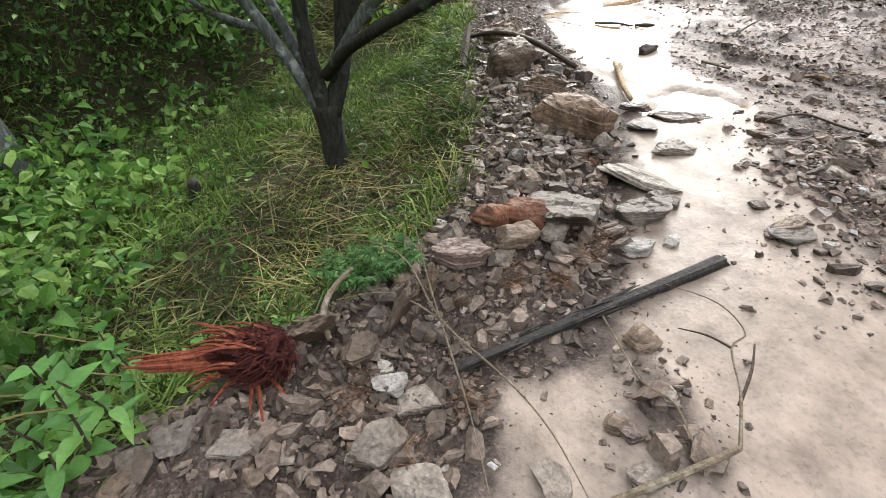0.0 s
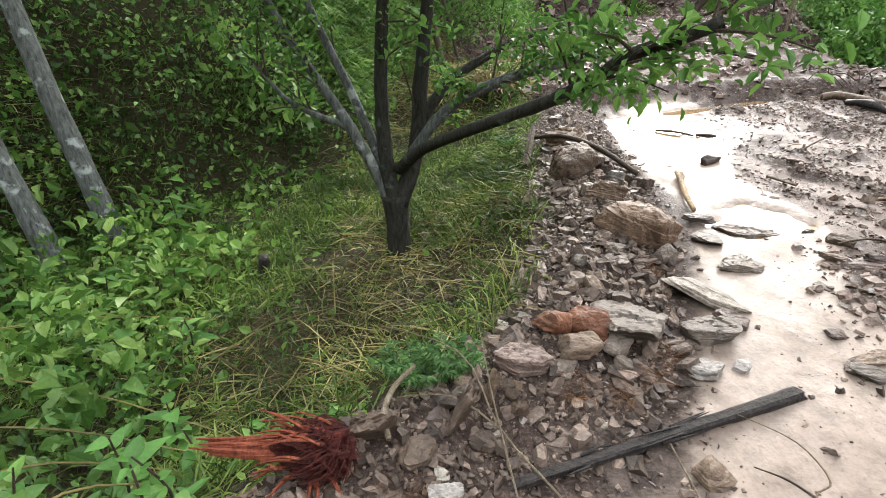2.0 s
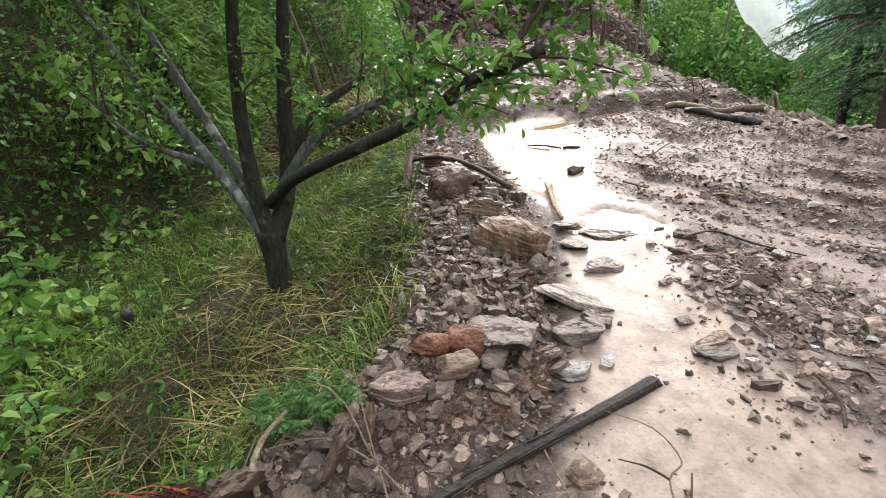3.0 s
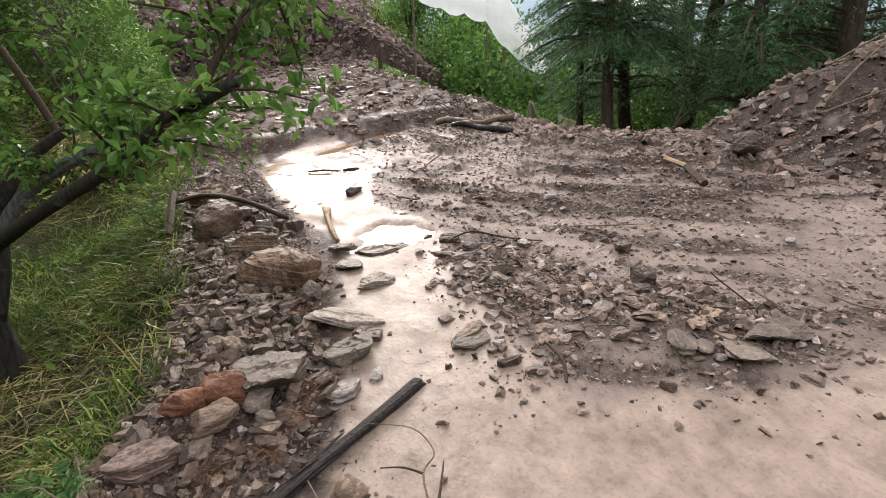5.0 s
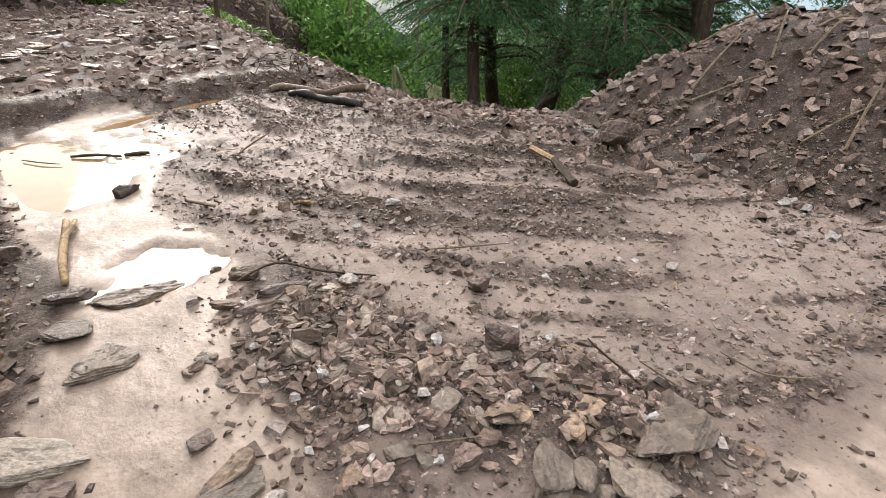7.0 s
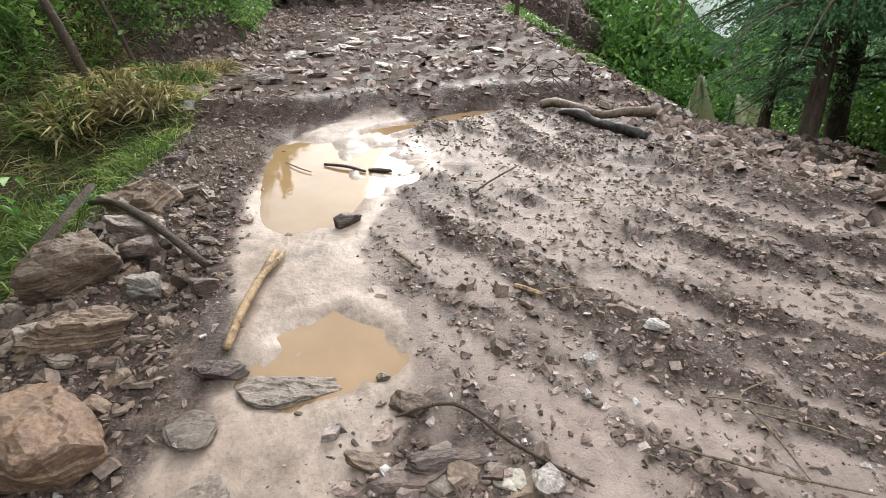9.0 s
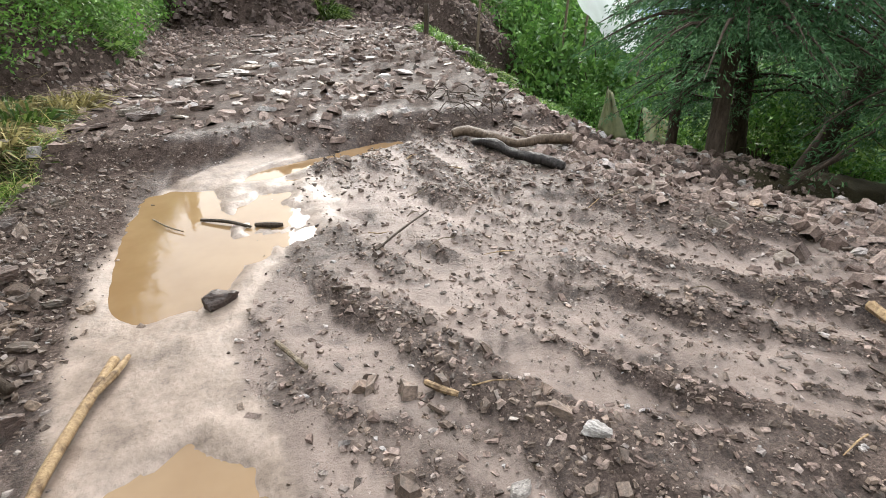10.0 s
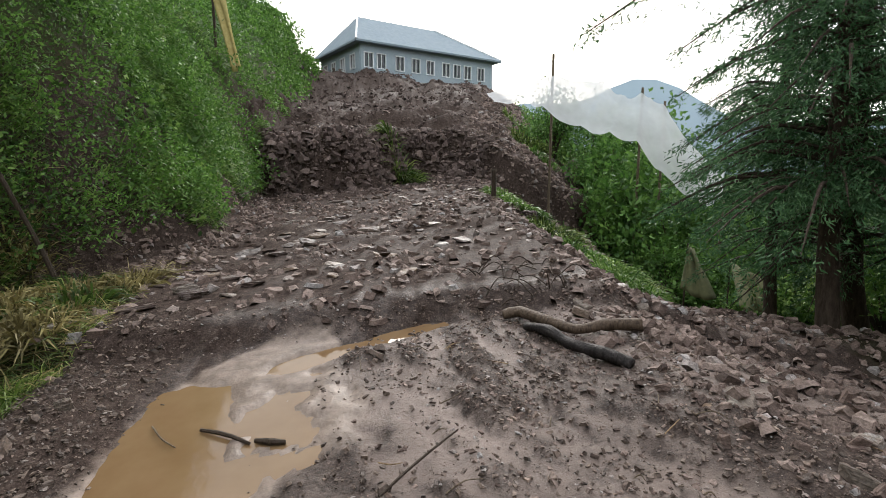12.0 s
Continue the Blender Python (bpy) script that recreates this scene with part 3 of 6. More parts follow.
def leaves(base, direction, length, width, rng, fold=0.25):
    """Pointed leaves folded at the midrib: two quads each."""
    n = len(base)
    side = np.cross(direction, np.array([0, 0, 1.0])[None] + rng.normal(0, 0.45, (n, 3)))
    side /= np.linalg.norm(side, axis=1, keepdims=True) + 1e-9
    nor = np.cross(side, direction)
    w, ln = width[:, None], length[:, None]
    a, b = base + direction * ln * 0.35, base + direction * ln * 0.7 - nor * ln * 0.06
    tip = base + direction * ln - nor * ln * 0.18
    up = nor * w * fold
    v = np.stack([base, a + side * w * 0.5 + up, b + side * w * 0.38 + up, tip, b - side * w * 0.38 + up, a - side * w * 0.5 + up], 1)
    f = np.array([[0, 1, 2, 3], [0, 3, 4, 5]])[None] + 6 * np.arange(n)[:, None, None]
    return v.reshape(-1, 3), f.reshape(-1, 4)


def unit(v):
    return v / (np.linalg.norm(v, axis=1, keepdims=True) + 1e-9)


def stuff(name, vf, mat, label, category):
    return tagged(new(name, mesh_from(name, vf[0], vf[1], mat)), label, category, kind="stuff")


def joined(*vfs):
    vs, fs, k = [], [], 0
    for v, f in vfs:
        vs.append(v)
        fs.append(f + k)
        k += len(v)
    return np.concatenate(vs), np.concatenate(fs)

# ---- ground ----


def axis(fine0, fine1, step, mid0, mid1, mid_step, grow, far):
    a = list(np.arange(fine0, fine1, step))
    a += list(np.arange(fine1, mid1, mid_step))
    a = list(np.arange(mid0, fine0, mid_step)) + a
    s, hi = mid_step, a[-1]
    while hi < far:
        s *= grow
        hi += s
        a.append(hi)
    s, lo = mid_step, a[0]
    while lo > -far:
        s *= grow
        lo -= s
        a.insert(0, lo)
    return np.array(a)


def build_ground():
    gx = axis(-1.9, 6.6, 0.048, -5.5, 12, 0.15, 1.12, 1500)
    gy = axis(0.2, 8.8, 0.048, -1.5, 27, 0.15, 1.12, 1500)
    xx, yy = np.meshgrid(gx, gy)
    x, y = xx.ravel(), yy.ravel()
    z = height(x, y)
    nx, ny = len(gx), len(gy)
    i = np.arange(nx * ny).reshape(ny, nx)
    f = np.stack([i[:-1, :-1], i[:-1, 1:], i[1:, 1:], i[1:, :-1]], -1).reshape(-1, 4)
    me = mesh_from("ground", np.stack([x, y, z], 1), f, M_GROUND, smooth=True)
    bx, fx, ex = berm_x(y), foot_x(y), edge_x(y)
    soil = ss(0.1, -0.1, x - bx) * ss(10.5, 9.0, y)
    soil = np.maximum(soil, ss(0.9, 1.6, fx - x))
    scree = soft(y, (4, 8, 12, 15, 19, 29, 46), (2.2, 2.3, 3.0, 3.5, 3.9, 3.6, 2.0))
    soil = np.maximum(soil, ss(-0.3, 1.2, x - ex - scree) * ss(3.5, 5.0, y))
    soil = np.maximum(soil, ss(2.0, 4.0, x - ex) * 0.5 * ss(8, 5, y))
    soil = np.maximum(soil, ss(-5, -8, y))
    crumbs = np.maximum(rut_noise(x, y) * 0.55, 0.6 * clump(x, y)) + np.exp(-((x - bx - 0.45) / 0.55) ** 2) + 0.6 * ss(7.5, 8.5, y) 
    gy_, gx_ = np.gradient(z.reshape(ny, nx), gy, gx)
    slope = np.hypot(gx_, gy_).ravel()
    crumbs = crumbs + 0.35 * ss(0.3, 0.9, slope)
    veg = np.maximum(ss(6.0, 9.0, x - ex) * ss(4, 7, y), ss(1.0, 3.0, fx - x))
    veg = np.maximum(veg, ss(55, 80, y))
    for name, v in (("soil", soil), ("crumb", crumbs), ("veg", veg), ("silt", silt_mask(x, y) * ss(bx - 0.1, bx + 0.6, x) * (1 - np.clip(clump(x, y), 0, 1)))):
        a = me.attributes.new(name, "FLOAT", "POINT")
        a.data.foreach_set("value", v.astype(np.float32))
    tagged(new("ground", me), "wet brown mud road between grassy slopes", "ground", kind="structure")


build_ground()


def build_water():
    gx, gy = np.arange(1.0, 3.7, 0.03), np.arange(2.9, 7.8, 0.03)
    xx, yy = np.meshgrid(gx, gy)
    x, y = xx.ravel(), yy.ravel()
    z = plane(x, y) - 0.03
    keep = puddle(x, y) > -0.4
    i = np.arange(len(x)).reshape(len(gy), len(gx))
    f = np.stack([i[:-1, :-1], i[:-1, 1:], i[1:, 1:], i[1:, :-1]], -1).reshape(-1, 4)
    f = f[keep[f].all(1)]
    tagged(new("water", mesh_from("water", np.stack([x, y, z], 1), f, M_WATER, smooth=True)), "shallow ochre rainwater standing in the mud", "puddle", kind="structure")


build_water()

# ---- distance ----


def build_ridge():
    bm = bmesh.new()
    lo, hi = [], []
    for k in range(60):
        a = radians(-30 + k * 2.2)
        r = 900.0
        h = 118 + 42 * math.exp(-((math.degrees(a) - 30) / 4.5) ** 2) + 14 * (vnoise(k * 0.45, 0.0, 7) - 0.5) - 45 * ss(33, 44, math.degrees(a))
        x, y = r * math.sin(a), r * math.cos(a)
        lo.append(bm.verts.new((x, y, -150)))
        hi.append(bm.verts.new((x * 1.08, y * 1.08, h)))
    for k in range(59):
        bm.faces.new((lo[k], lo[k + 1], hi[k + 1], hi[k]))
    tagged(part("mountain_ridge", bm, M_MOUNTAIN), "far mountain ridge with blue distance haze painted on", "mountain", kind="structure")


build_ridge()

# ---- house on the hill ----


def build_house():
    # the two seen walls run back from the near corner
    corner = Vector((3.2, 49.5, 9.75))
    right = Vector((13.2, 6.1, 0)).normalized()
    left = Vector((-right.y, right.x, 0))
    length, depth, wall_h = 14.8, 9.0, 2.75
    house = thing("house", corner, "grey clad single-storey house with hipped sheet roof", "house")
    turn = Matrix((right, left, (0, 0, 1))).transposed().to_4x4()
    house.matrix_world = Matrix.Translation(corner) @ turn
    floor_z = 0.55

    def wall(name, x0, y0, x1, y1, openings):
        """A wall of boards with square holes: (from, to, sill, head) along it."""
        bm = bmesh.new()
        d = Vector((x1 - x0, y1 - y0, 0))
        ln = d.length
        d.normalize()
        ang = Matrix.Rotation(math.atan2(d.y, d.x), 4, "Z")

        def slab(a, b, lo, hi):
            if b - a > 0.01 and hi - lo > 0.01:
                box(bm, Vector((x0, y0, 0)) + d * (a + b) / 2 + Vector((0, 0, floor_z + (lo + hi) / 2)), (b - a, 0.16, hi - lo), ang)
        at = 0.0
        for a, b, lo, hi in openings:
            slab(at, a, 0, wall_h)
            slab(a, b, 0, lo)
            slab(a, b, hi, wall_h)
            at = b
        slab(at, ln, 0, wall_h)
        w = part(name, bm, M_WALLGREY, house)
        for a, b, lo, hi in openings:
            c = Vector((x0, y0, 0)) + d * (a + b) / 2 + Vector((0, 0, floor_z + (lo + hi) / 2))
            bm = bmesh.new()
            out = 0.05
            wd, ht = b - a, hi - lo
            nrm = Vector((d.y, -d.x, 0))
            for off, size in ((-wd / 2 + 0.04, (0.08, 0.2, ht)), (wd / 2 - 0.04, (0.08, 0.2, ht)), (0, (0.06, 0.2, ht))):
                box(bm, c + d * off + nrm * out, size, ang)
            for off in (-ht / 2 + 0.04, ht / 2 - 0.04):
                box(bm, c + Vector((0, 0, off)) + nrm * out, (wd - 0.16, 0.2, 0.08), ang)
            fr = part("window_frame", bm, M_WHITEPAINT, w, "white painted window frame")
            for off in (-wd / 4, wd / 4):
                bm = bmesh.new()
                box(bm, c + d * off, (wd / 2 - 0.08, 0.02, ht - 0.16), ang)
                part("pane", bm, M_DARKGLASS, w)
        return w

    def row(xs, wd, lo, hi):
        return [(x - wd / 2, x + wd / 2, lo, hi) for x in xs]
    wall("front_wall", 0, 0, length, 0, row((0.75, 2.0, 3.9, 5.6, 7.2, 9.0, 10.3, 11.6, 13.3), 0.95, 0.75, 2.1))
    wall("side_wall", 0, depth, 0, 0, row((1.2, 3.2, 5.4, 7.6), 1.1, 0.75, 2.1))
    wall("end_wall", length, 0, length, depth, [])
    wall("rear_wall", length, depth, 0, depth, [])
    bm = bmesh.new()
    box(bm, (length / 2, depth / 2, floor_z - 0.1), (length + 0.2, depth + 0.2, 0.2))
    part("floor_slab", bm, M_CONCRETE, house)
    for k in range(8):
        bm = bmesh.new()
        box(bm, (0.3 + k * 2.0, 0.2, -0.3), (0.25, 0.25, 1.5))
        part("stilt", bm, M_WHITEPAINT, house, "pale concrete stilt")
    # hipped roof with thick eaves
    o, zt, rise = 0.7, floor_z + wall_h, 3.5
    bm = bmesh.new()
    low = [bm.verts.new(p) for p in ((-o, -o, zt), (length + o, -o, zt), (length + o, depth + o, zt), (-o, depth + o, zt))]
    up = [bm.verts.new((v.co.x, v.co.y, zt + 0.16)) for v in low]
    r0, r1 = bm.verts.new((1.9, depth / 2, zt + rise)), bm.verts.new((length - 4.2, depth / 2, zt + rise))
    bm.faces.new(low[::-1])
    for k in range(4):
        bm.faces.new((low[k], low[(k + 1) % 4], up[(k + 1) % 4], up[k]))
    bm.faces.new((up[0], up[1], r1, r0))
    bm.faces.new((up[1], up[2], r1))
    bm.faces.new((up[2], up[3], r0, r1))
    bm.faces.new((up[3], up[0], r0))
    roof = part("roof", bm, M_ROOF, house, "pale grey sheet metal roof")
    for a, b in (((-o, -o, zt + 0.18), (1.9, depth / 2, zt + rise + 0.03)), ((length + o, -o, zt + 0.18), (length - 4.2, depth / 2, zt + rise + 0.03))):
        bm = bmesh.new()
        tube(bm, (a, tuple((Vector(a) + Vector(b)) / 2), b), (0.09, 0.09, 0.09), 6)
        part("ridge_cap", bm, M_WHITEPAINT, roof, "white ridge flashing")


build_house()

# ---- hail net over the orchard ----


def build_net():
    top = [Vector(p) for p in ((10.1, 32.05, 6.58), (11.88, 31.55, 7.22), (13.64, 30.93, 7.42), (16.14, 29.83, 7.01), (17.08, 29.35, 6.13), (17.94, 28.86, 6.3), (18.92, 28.27, 5.63), (19.79, 27.69, 3.93), (21.42, 26.49, 2.04))]
    low = [Vector(p) for p in ((9.94, 28.99, 5.67), (11.26, 28.6, 5.8), (12.12, 28.3, 5.36), (14.16, 27.45, 4.24), (15.18, 26.95, 4.07), (16.31, 26.34, 3.6), (17.35, 25.71, 2.11), (18.98, 24.58, 0.51), (19.59, 24.11, 1.18))]
    gate = Vector((2.82, 2.95, 2.06))
    top, low = ([gate + (p - gate) * 0.62 for p in row] for row in (top, low))
    n, m = 64, 14
    verts = []
    for i in range(n + 1):
        s = i / n * 8
        k = min(int(s), 7)
        t = s - k
        sag = 0.14 * math.sin(math.pi * t)
        a, b = top[k].lerp(top[k + 1], t), low[k].lerp(low[k + 1], t)
        for j in range(m + 1):
            u = j / m
            p = a.lerp(b, u)
            verts.append((p.x, p.y, p.z - sag * (0.6 + 0.4 * u) - 0.3 * u * (1 - u) + 0.1 * (float(vnoise(i * 0.7, j * 0.8, 3)) - 0.5)))
    f = [(i * (m + 1) + j, (i + 1) * (m + 1) + j, (i + 1) * (m + 1) + j + 1, i * (m + 1) + j + 1) for i in range(n) for j in range(m)]
    net = tagged(new("hail_net", mesh_from("hail_net", verts, f, M_NET, smooth=True)), "white translucent hail net draped over orchard trees", "net")
    for k, (a, b) in enumerate(((top[2], 0.7), (top[5], 0.15), (top[6], 0.1), (low[8], 0.1))):
        bm = bmesh.new()
        g = ground_at(a.x, a.y)
        tube(bm, ((a.x, a.y, g - 0.3), (a.x, a.y, (g + a.z) / 2), (a.x, a.y, a.z + b)), (0.05, 0.045, 0.04), 6)
        part("pole", bm, M_TWIG, net, "thin bamboo pole")


build_net()

# ---- apple tree beside the rubble ----
rng = np.random.default_rng(5)


def tufts(points, dirs, per, spread, size, ratio=0.5):
    """Leaves round twig ends: base places, directions and sizes."""
    base = np.repeat(points, per, 0) + rng.normal(0, spread, (len(points) * per, 3))
    d = unit(np.repeat(dirs, per, 0) * 0.5 + rng.normal(0, 0.7, base.shape) + np.array([0, 0, -0.1]))
    ln = size * rng.uniform(0.6, 1.3, len(base))
    return leaves(base, d, ln, ln * ratio, rng)


def build_apple():
    base = Vector((-0.84, 3.72, ground_at(-0.84, 3.72) - 0.1))
    tree = thing("apple_tree", base, "mossy apple tree with forked grey limbs", "tree")
    bm = bmesh.new()
    o = base

    def rel(*pts):
        return [Vector(p) - o for p in pts]
    tube(bm, rel((-0.84, 3.72, o.z), (-0.84, 3.72, -0.2), (-0.85, 3.71, 0.05), (-0.87, 3.7, 0.3)), (0.12, 0.1, 0.095, 0.105), 14, 0.12, 1)
    part("trunk", bm, M_BARK, tree, "dark wet mossy trunk", True)
    limbs = [
        (M_PALEBARK, rel((-0.87, 3.7, 0.18), (-1.02, 3.68, 0.5), (-1.25, 3.64, 0.92), (-1.6, 3.6, 1.45), (-1.9, 3.5, 2.1)), (0.06, 0.045, 0.038, 0.03, 0.02)),
        (M_PALEBARK, rel((-0.92, 3.7, 0.28), (-1.02, 3.75, 0.62), (-1.2, 3.8, 1.02), (-1.5, 3.85, 1.6), (-1.75, 3.95, 2.2)), (0.045, 0.038, 0.033, 0.027, 0.02)),
        (M_BARK, rel((-0.87, 3.7, 0.2), (-0.93, 3.68, 0.6), (-0.95, 3.66, 1.0), (-0.93, 3.62, 1.5), (-0.85, 3.6, 2.3)), (0.075, 0.055, 0.05, 0.045, 0.03)),
        (M_BARK, rel((-0.84, 3.7, 0.22), (-0.72, 3.78, 0.6), (-0.7, 3.85, 1.1), (-0.66, 3.9, 1.7), (-0.6, 4.0, 2.4)), (0.08, 0.06, 0.055, 0.045, 0.03)),
        (M_BARK, rel((-0.82, 3.66, 0.52), (-0.58, 3.3, 0.78), (-0.18, 2.68, 1.08), (0.1, 2.35, 1.26), (0.27, 2.25, 1.37), (0.38, 2.2, 1.47), (0.53, 2.08, 1.55), (0.65, 2.03, 1.61)), (0.05, 0.038, 0.032, 0.03, 0.028, 0.027, 0.026, 0.024)),
        (M_DARKTWIG, rel((0.5, 2.1, 1.54), (0.62, 2.12, 1.72), (0.74, 2.2, 1.86), (0.9, 2.35, 2.05)), (0.02, 0.014, 0.011, 0.006)),
        (M_PALEBARK, rel((-0.74, 3.76, 0.62), (-0.5, 3.7, 0.95), (-0.2, 3.65, 1.15), (0.2, 3.6, 1.3), (0.6, 3.6, 1.4)), (0.045, 0.042, 0.038, 0.03, 0.012)),
        (M_BARK, rel((-0.72, 3.8, 0.8), (-0.5, 4.0, 1.12), (-0.15, 4.2, 1.35), (0.2, 4.4, 1.5)), (0.045, 0.04, 0.03, 0.014)),
        (M_PALEBARK, rel((-1.2, 3.65, 0.82), (-1.42, 3.6, 0.9), (-1.62, 3.55, 1.02), (-1.8, 3.5, 1.25)), (0.026, 0.022, 0.016, 0.01)),
    ]
    tips, tdirs = [], []
    for k, (mat, pts, rad) in enumerate(limbs):
        bm = bmesh.new()
        tube(bm, pts, rad, 10, 0.15, k)
        limb = part("limb", bm, mat, tree, "pale lichen-grey limb" if mat is M_PALEBARK else "dark mossy limb", True)
        bm = bmesh.new()
        n = len(pts)
        for j in range(15 if k in (4, 5, 6) else 9):
            t = rng.uniform(0.5 if k == 4 else 0.35, 1.0) * (n - 1)
            i = min(int(t), n - 2)
            p = pts[i].lerp(pts[i + 1], t - i)
            along = (pts[i + 1] - pts[i]).normalized()
            d = (Vector(rng.normal(0, 1, 3)) + along * 0.7 + Vector((0, 0, 0.5))).normalized()
            ln = rng.uniform(0.18, 0.5)
            q, e = p + d * ln * 0.5 + Vector((0, 0, 0.02)), p + d * ln
            tube(bm, (p, q, e), (0.009, 0.006, 0.003), 5, 0, j)
            for u in (0.35, 0.55, 0.75, 1.0):
                tips.append(p.lerp(e, u))
                tdirs.append(d)
        part("twig_growth", bm, M_DARKTWIG, limb)["kind"] = "stuff"
    tips, tdirs = np.array(tips), np.array(tdirs)
    keep = rng.random(len(tips)) < np.clip(0.35 + 0.55 * (tips[:, 0] > 0.3) + 0.25 * (tips[:, 2] > 1.5), 0, 1)
    v, f = tufts(tips[keep], tdirs[keep], 8, 0.045, 0.066)
    # unseen upper leaves, added to shade the grass and rubble bank below
    high = unit(rng.normal(0, 1, (900, 3))) * rng.uniform(0.45, 1.0, (900, 1)) * np.array([1.9, 1.9, 0.75]) + np.array([0.1, -0.1, 3.25])
    v, f = joined((v, f), tufts(high, unit(high - np.array([0, 0, 2.0])), 10, 0.09, 0.085))
    ob = new("crown", mesh_from("crown", v, f, M_APPLE))
    ob.parent = tree
    ob["label"] = "sparse green pointed leaves"


build_apple()


def side_trunk(x, y, lean, r, h):
    z = ground_at(x, y) - 0.15
    t = thing("orchard_tree", (x, y, z), "grey-barked leaning trunk among weeds", "tree")
    bm = bmesh.new()
    tube(bm, ((0, 0, 0), (lean * 0.3, 0, h * 0.3), (lean * 0.7, 0.05, h * 0.65), (lean, 0.1, h)), (r * 1.25, r, r * 0.9, r * 0.6), 12, 0.12, int(x * 100))
    part("trunk", bm, M_PALEBARK, t, "", True)
    n = 90
    p = np.array([lean, 0.1, h]) + rng.normal(0, 0.7, (n, 3)) + np.array([0, 0, 0.8])
    v, f = tufts(p, unit(rng.normal(0, 1, (n, 3))), 9, 0.12, 0.08)
    ob = new("crown", mesh_from("crown", v, f, M_APPLE))
    ob.parent = t


side_trunk(-3.35, 3.75, -0.55, 0.085, 2.6)
side_trunk(-3.55, 3.3, -0.6, 0.08, 2.6)

# ---- cedars ----


def cedar(x, y, h, r, low, seed, spread, label, dense=55, wide=0.17, sprays=(0.85, 0.7, 0.6), per=7, arm=None):
    rg = np.random.default_rng(seed)
    z = ground_at(x, y) - 0.2
    tree = thing("cedar_tree", (x, y, z), label, "tree", "cedars on the slope")
    bm = bmesh.new()
    bend = rg.normal(0, 0.12, 2)
    trunk = [(0, 0, 0), (bend[0], bend[1], h * 0.15), (bend[0] * 1.5, bend[1] * 1.5, h * 0.5), (0, 0, h)]
    tube(bm, trunk, (r * 1.35, r, r * 0.7, 0.03), 12, 0.15, seed)
    part("trunk", bm, M_CBARK, tree, "dark furrowed trunk", True)
    bm = bmesh.new()
    fb, fd, fl = [], [], []
    for k in range(int(h * per)):
        u = low + (0.99 - low) * rg.random() ** 1.7
        zc = u * h
        a = rg.uniform(0, 2 * np.pi)
        ln = spread * (1 - u) ** 0.6 * rg.uniform(0.55, 1.1) + 0.25
        if arm and k == 0:
            a, ln, zc = arm
            u = zc / h
        out = np.array([np.cos(a), np.sin(a), 0])
        p0 = np.array([bend[0] * 1.5 * (1 - u), bend[1] * 1.5 * (1 - u), zc])
        p1 = p0 + out * ln * 0.5 + np.array([0, 0, 0.06 * ln])
        p2 = p0 + out * ln - np.array([0, 0, 0.22 * ln])
        tube(bm, (p0, p1, p2), (0.022 * ln ** 0.5, 0.015 * ln ** 0.5, 0.004), 5, 0, k)
        side = np.array([-out[1], out[0], 0])
        m = int(dense * ln)
        t = rg.uniform(0.12, 1.0, m)[:, None]
        q = (1 - t) ** 2 * p0 + 2 * t * (1 - t) * (p1 + (p1 - (p0 + p2) / 2)) + t * t * p2
        s = rg.uniform(-1, 1, m)[:, None]
        w = 0.36 * ln * (1 - 0.75 * t) + 0.05
        fb.append(q + side * s * w - np.array([0, 0, 1]) * np.abs(s) * w * 0.45 + rg.normal(0, 0.03, (m, 3)))
        fd.append(unit(out * 0.7 + side * s * 0.9 + np.array([0, 0, -0.65]) + rg.normal(0, 0.3, (m, 3))))
        fl.append(rg.uniform(0.08, 0.24, m))
    part("branchwork", bm, M_CBARK, tree)["kind"] = "stuff"
    b, d, ln = np.concatenate(fb), np.concatenate(fd), np.concatenate(fl)
    v, f = joined(*[kites(b + rg.normal(0, 0.025, b.shape), unit(d + rg.normal(0, 0.5, d.shape)), ln * k, ln * wide, rg) for k in sprays])
    ob = new("foliage", mesh_from("foliage", v, f, M_CONIFER))
    ob.parent = tree
    ob["label"], ob["kind"] = "drooping dark green needle sprays", "stuff"
    return tree


CEDAR_A = "tall dark cedar with drooping needle branches"
c1 = cedar(8.4, 8.0, 12.0, 0.105, 0.15, 11, 1.95, CEDAR_A, 110, 0.1, (0.48, 0.4, 0.32), 20, (2.95, 3.1, 4.35))
c2 = cedar(9.0, 9.5, 9.0, 0.08, 0.3, 12, 1.15, "slim cedar with bare leaning lower trunk", 110, 0.08, (0.6, 0.5, 0.45, 0.4), 10)
c3 = cedar(11.2, 8.6, 15.0, 0.17, 0.1, 13, 2.7, CEDAR_A, 62, 0.12, (0.6, 0.5, 0.4))


def again(src, x, y, turn, scale):
    z = ground_at(x, y) - 0.2
    o = copy_thing(src, Matrix.Translation((x, y, z)) @ Matrix.Rotation(turn, 4, "Z"))
    o.scale = (scale, scale, scale)


for x, y, turn, s, src in ((12.8, 6.6, 1.0, 1.0, c3), (11.4, 5.0, 2.2, 1.05, c3), (14.0, 10.2, 3.0, 1.1, c3), (16.5, 7.5, 4.0, 1.3, c3), (10.9, 6.9, 5.0, 0.85, c3), (13.6, 13.8, 0.5, 0.8, c2),
                           (18.5, 12.5, 1.7, 1.2, c3), (14.5, 3.6, 4.4, 1.1, c3), (10.3, 9.2, 4.1, 0.8, c3)):
    again(src, x, y, turn, s)

# ---- undergrowth and grass ----
rng = np.random.default_rng(9)


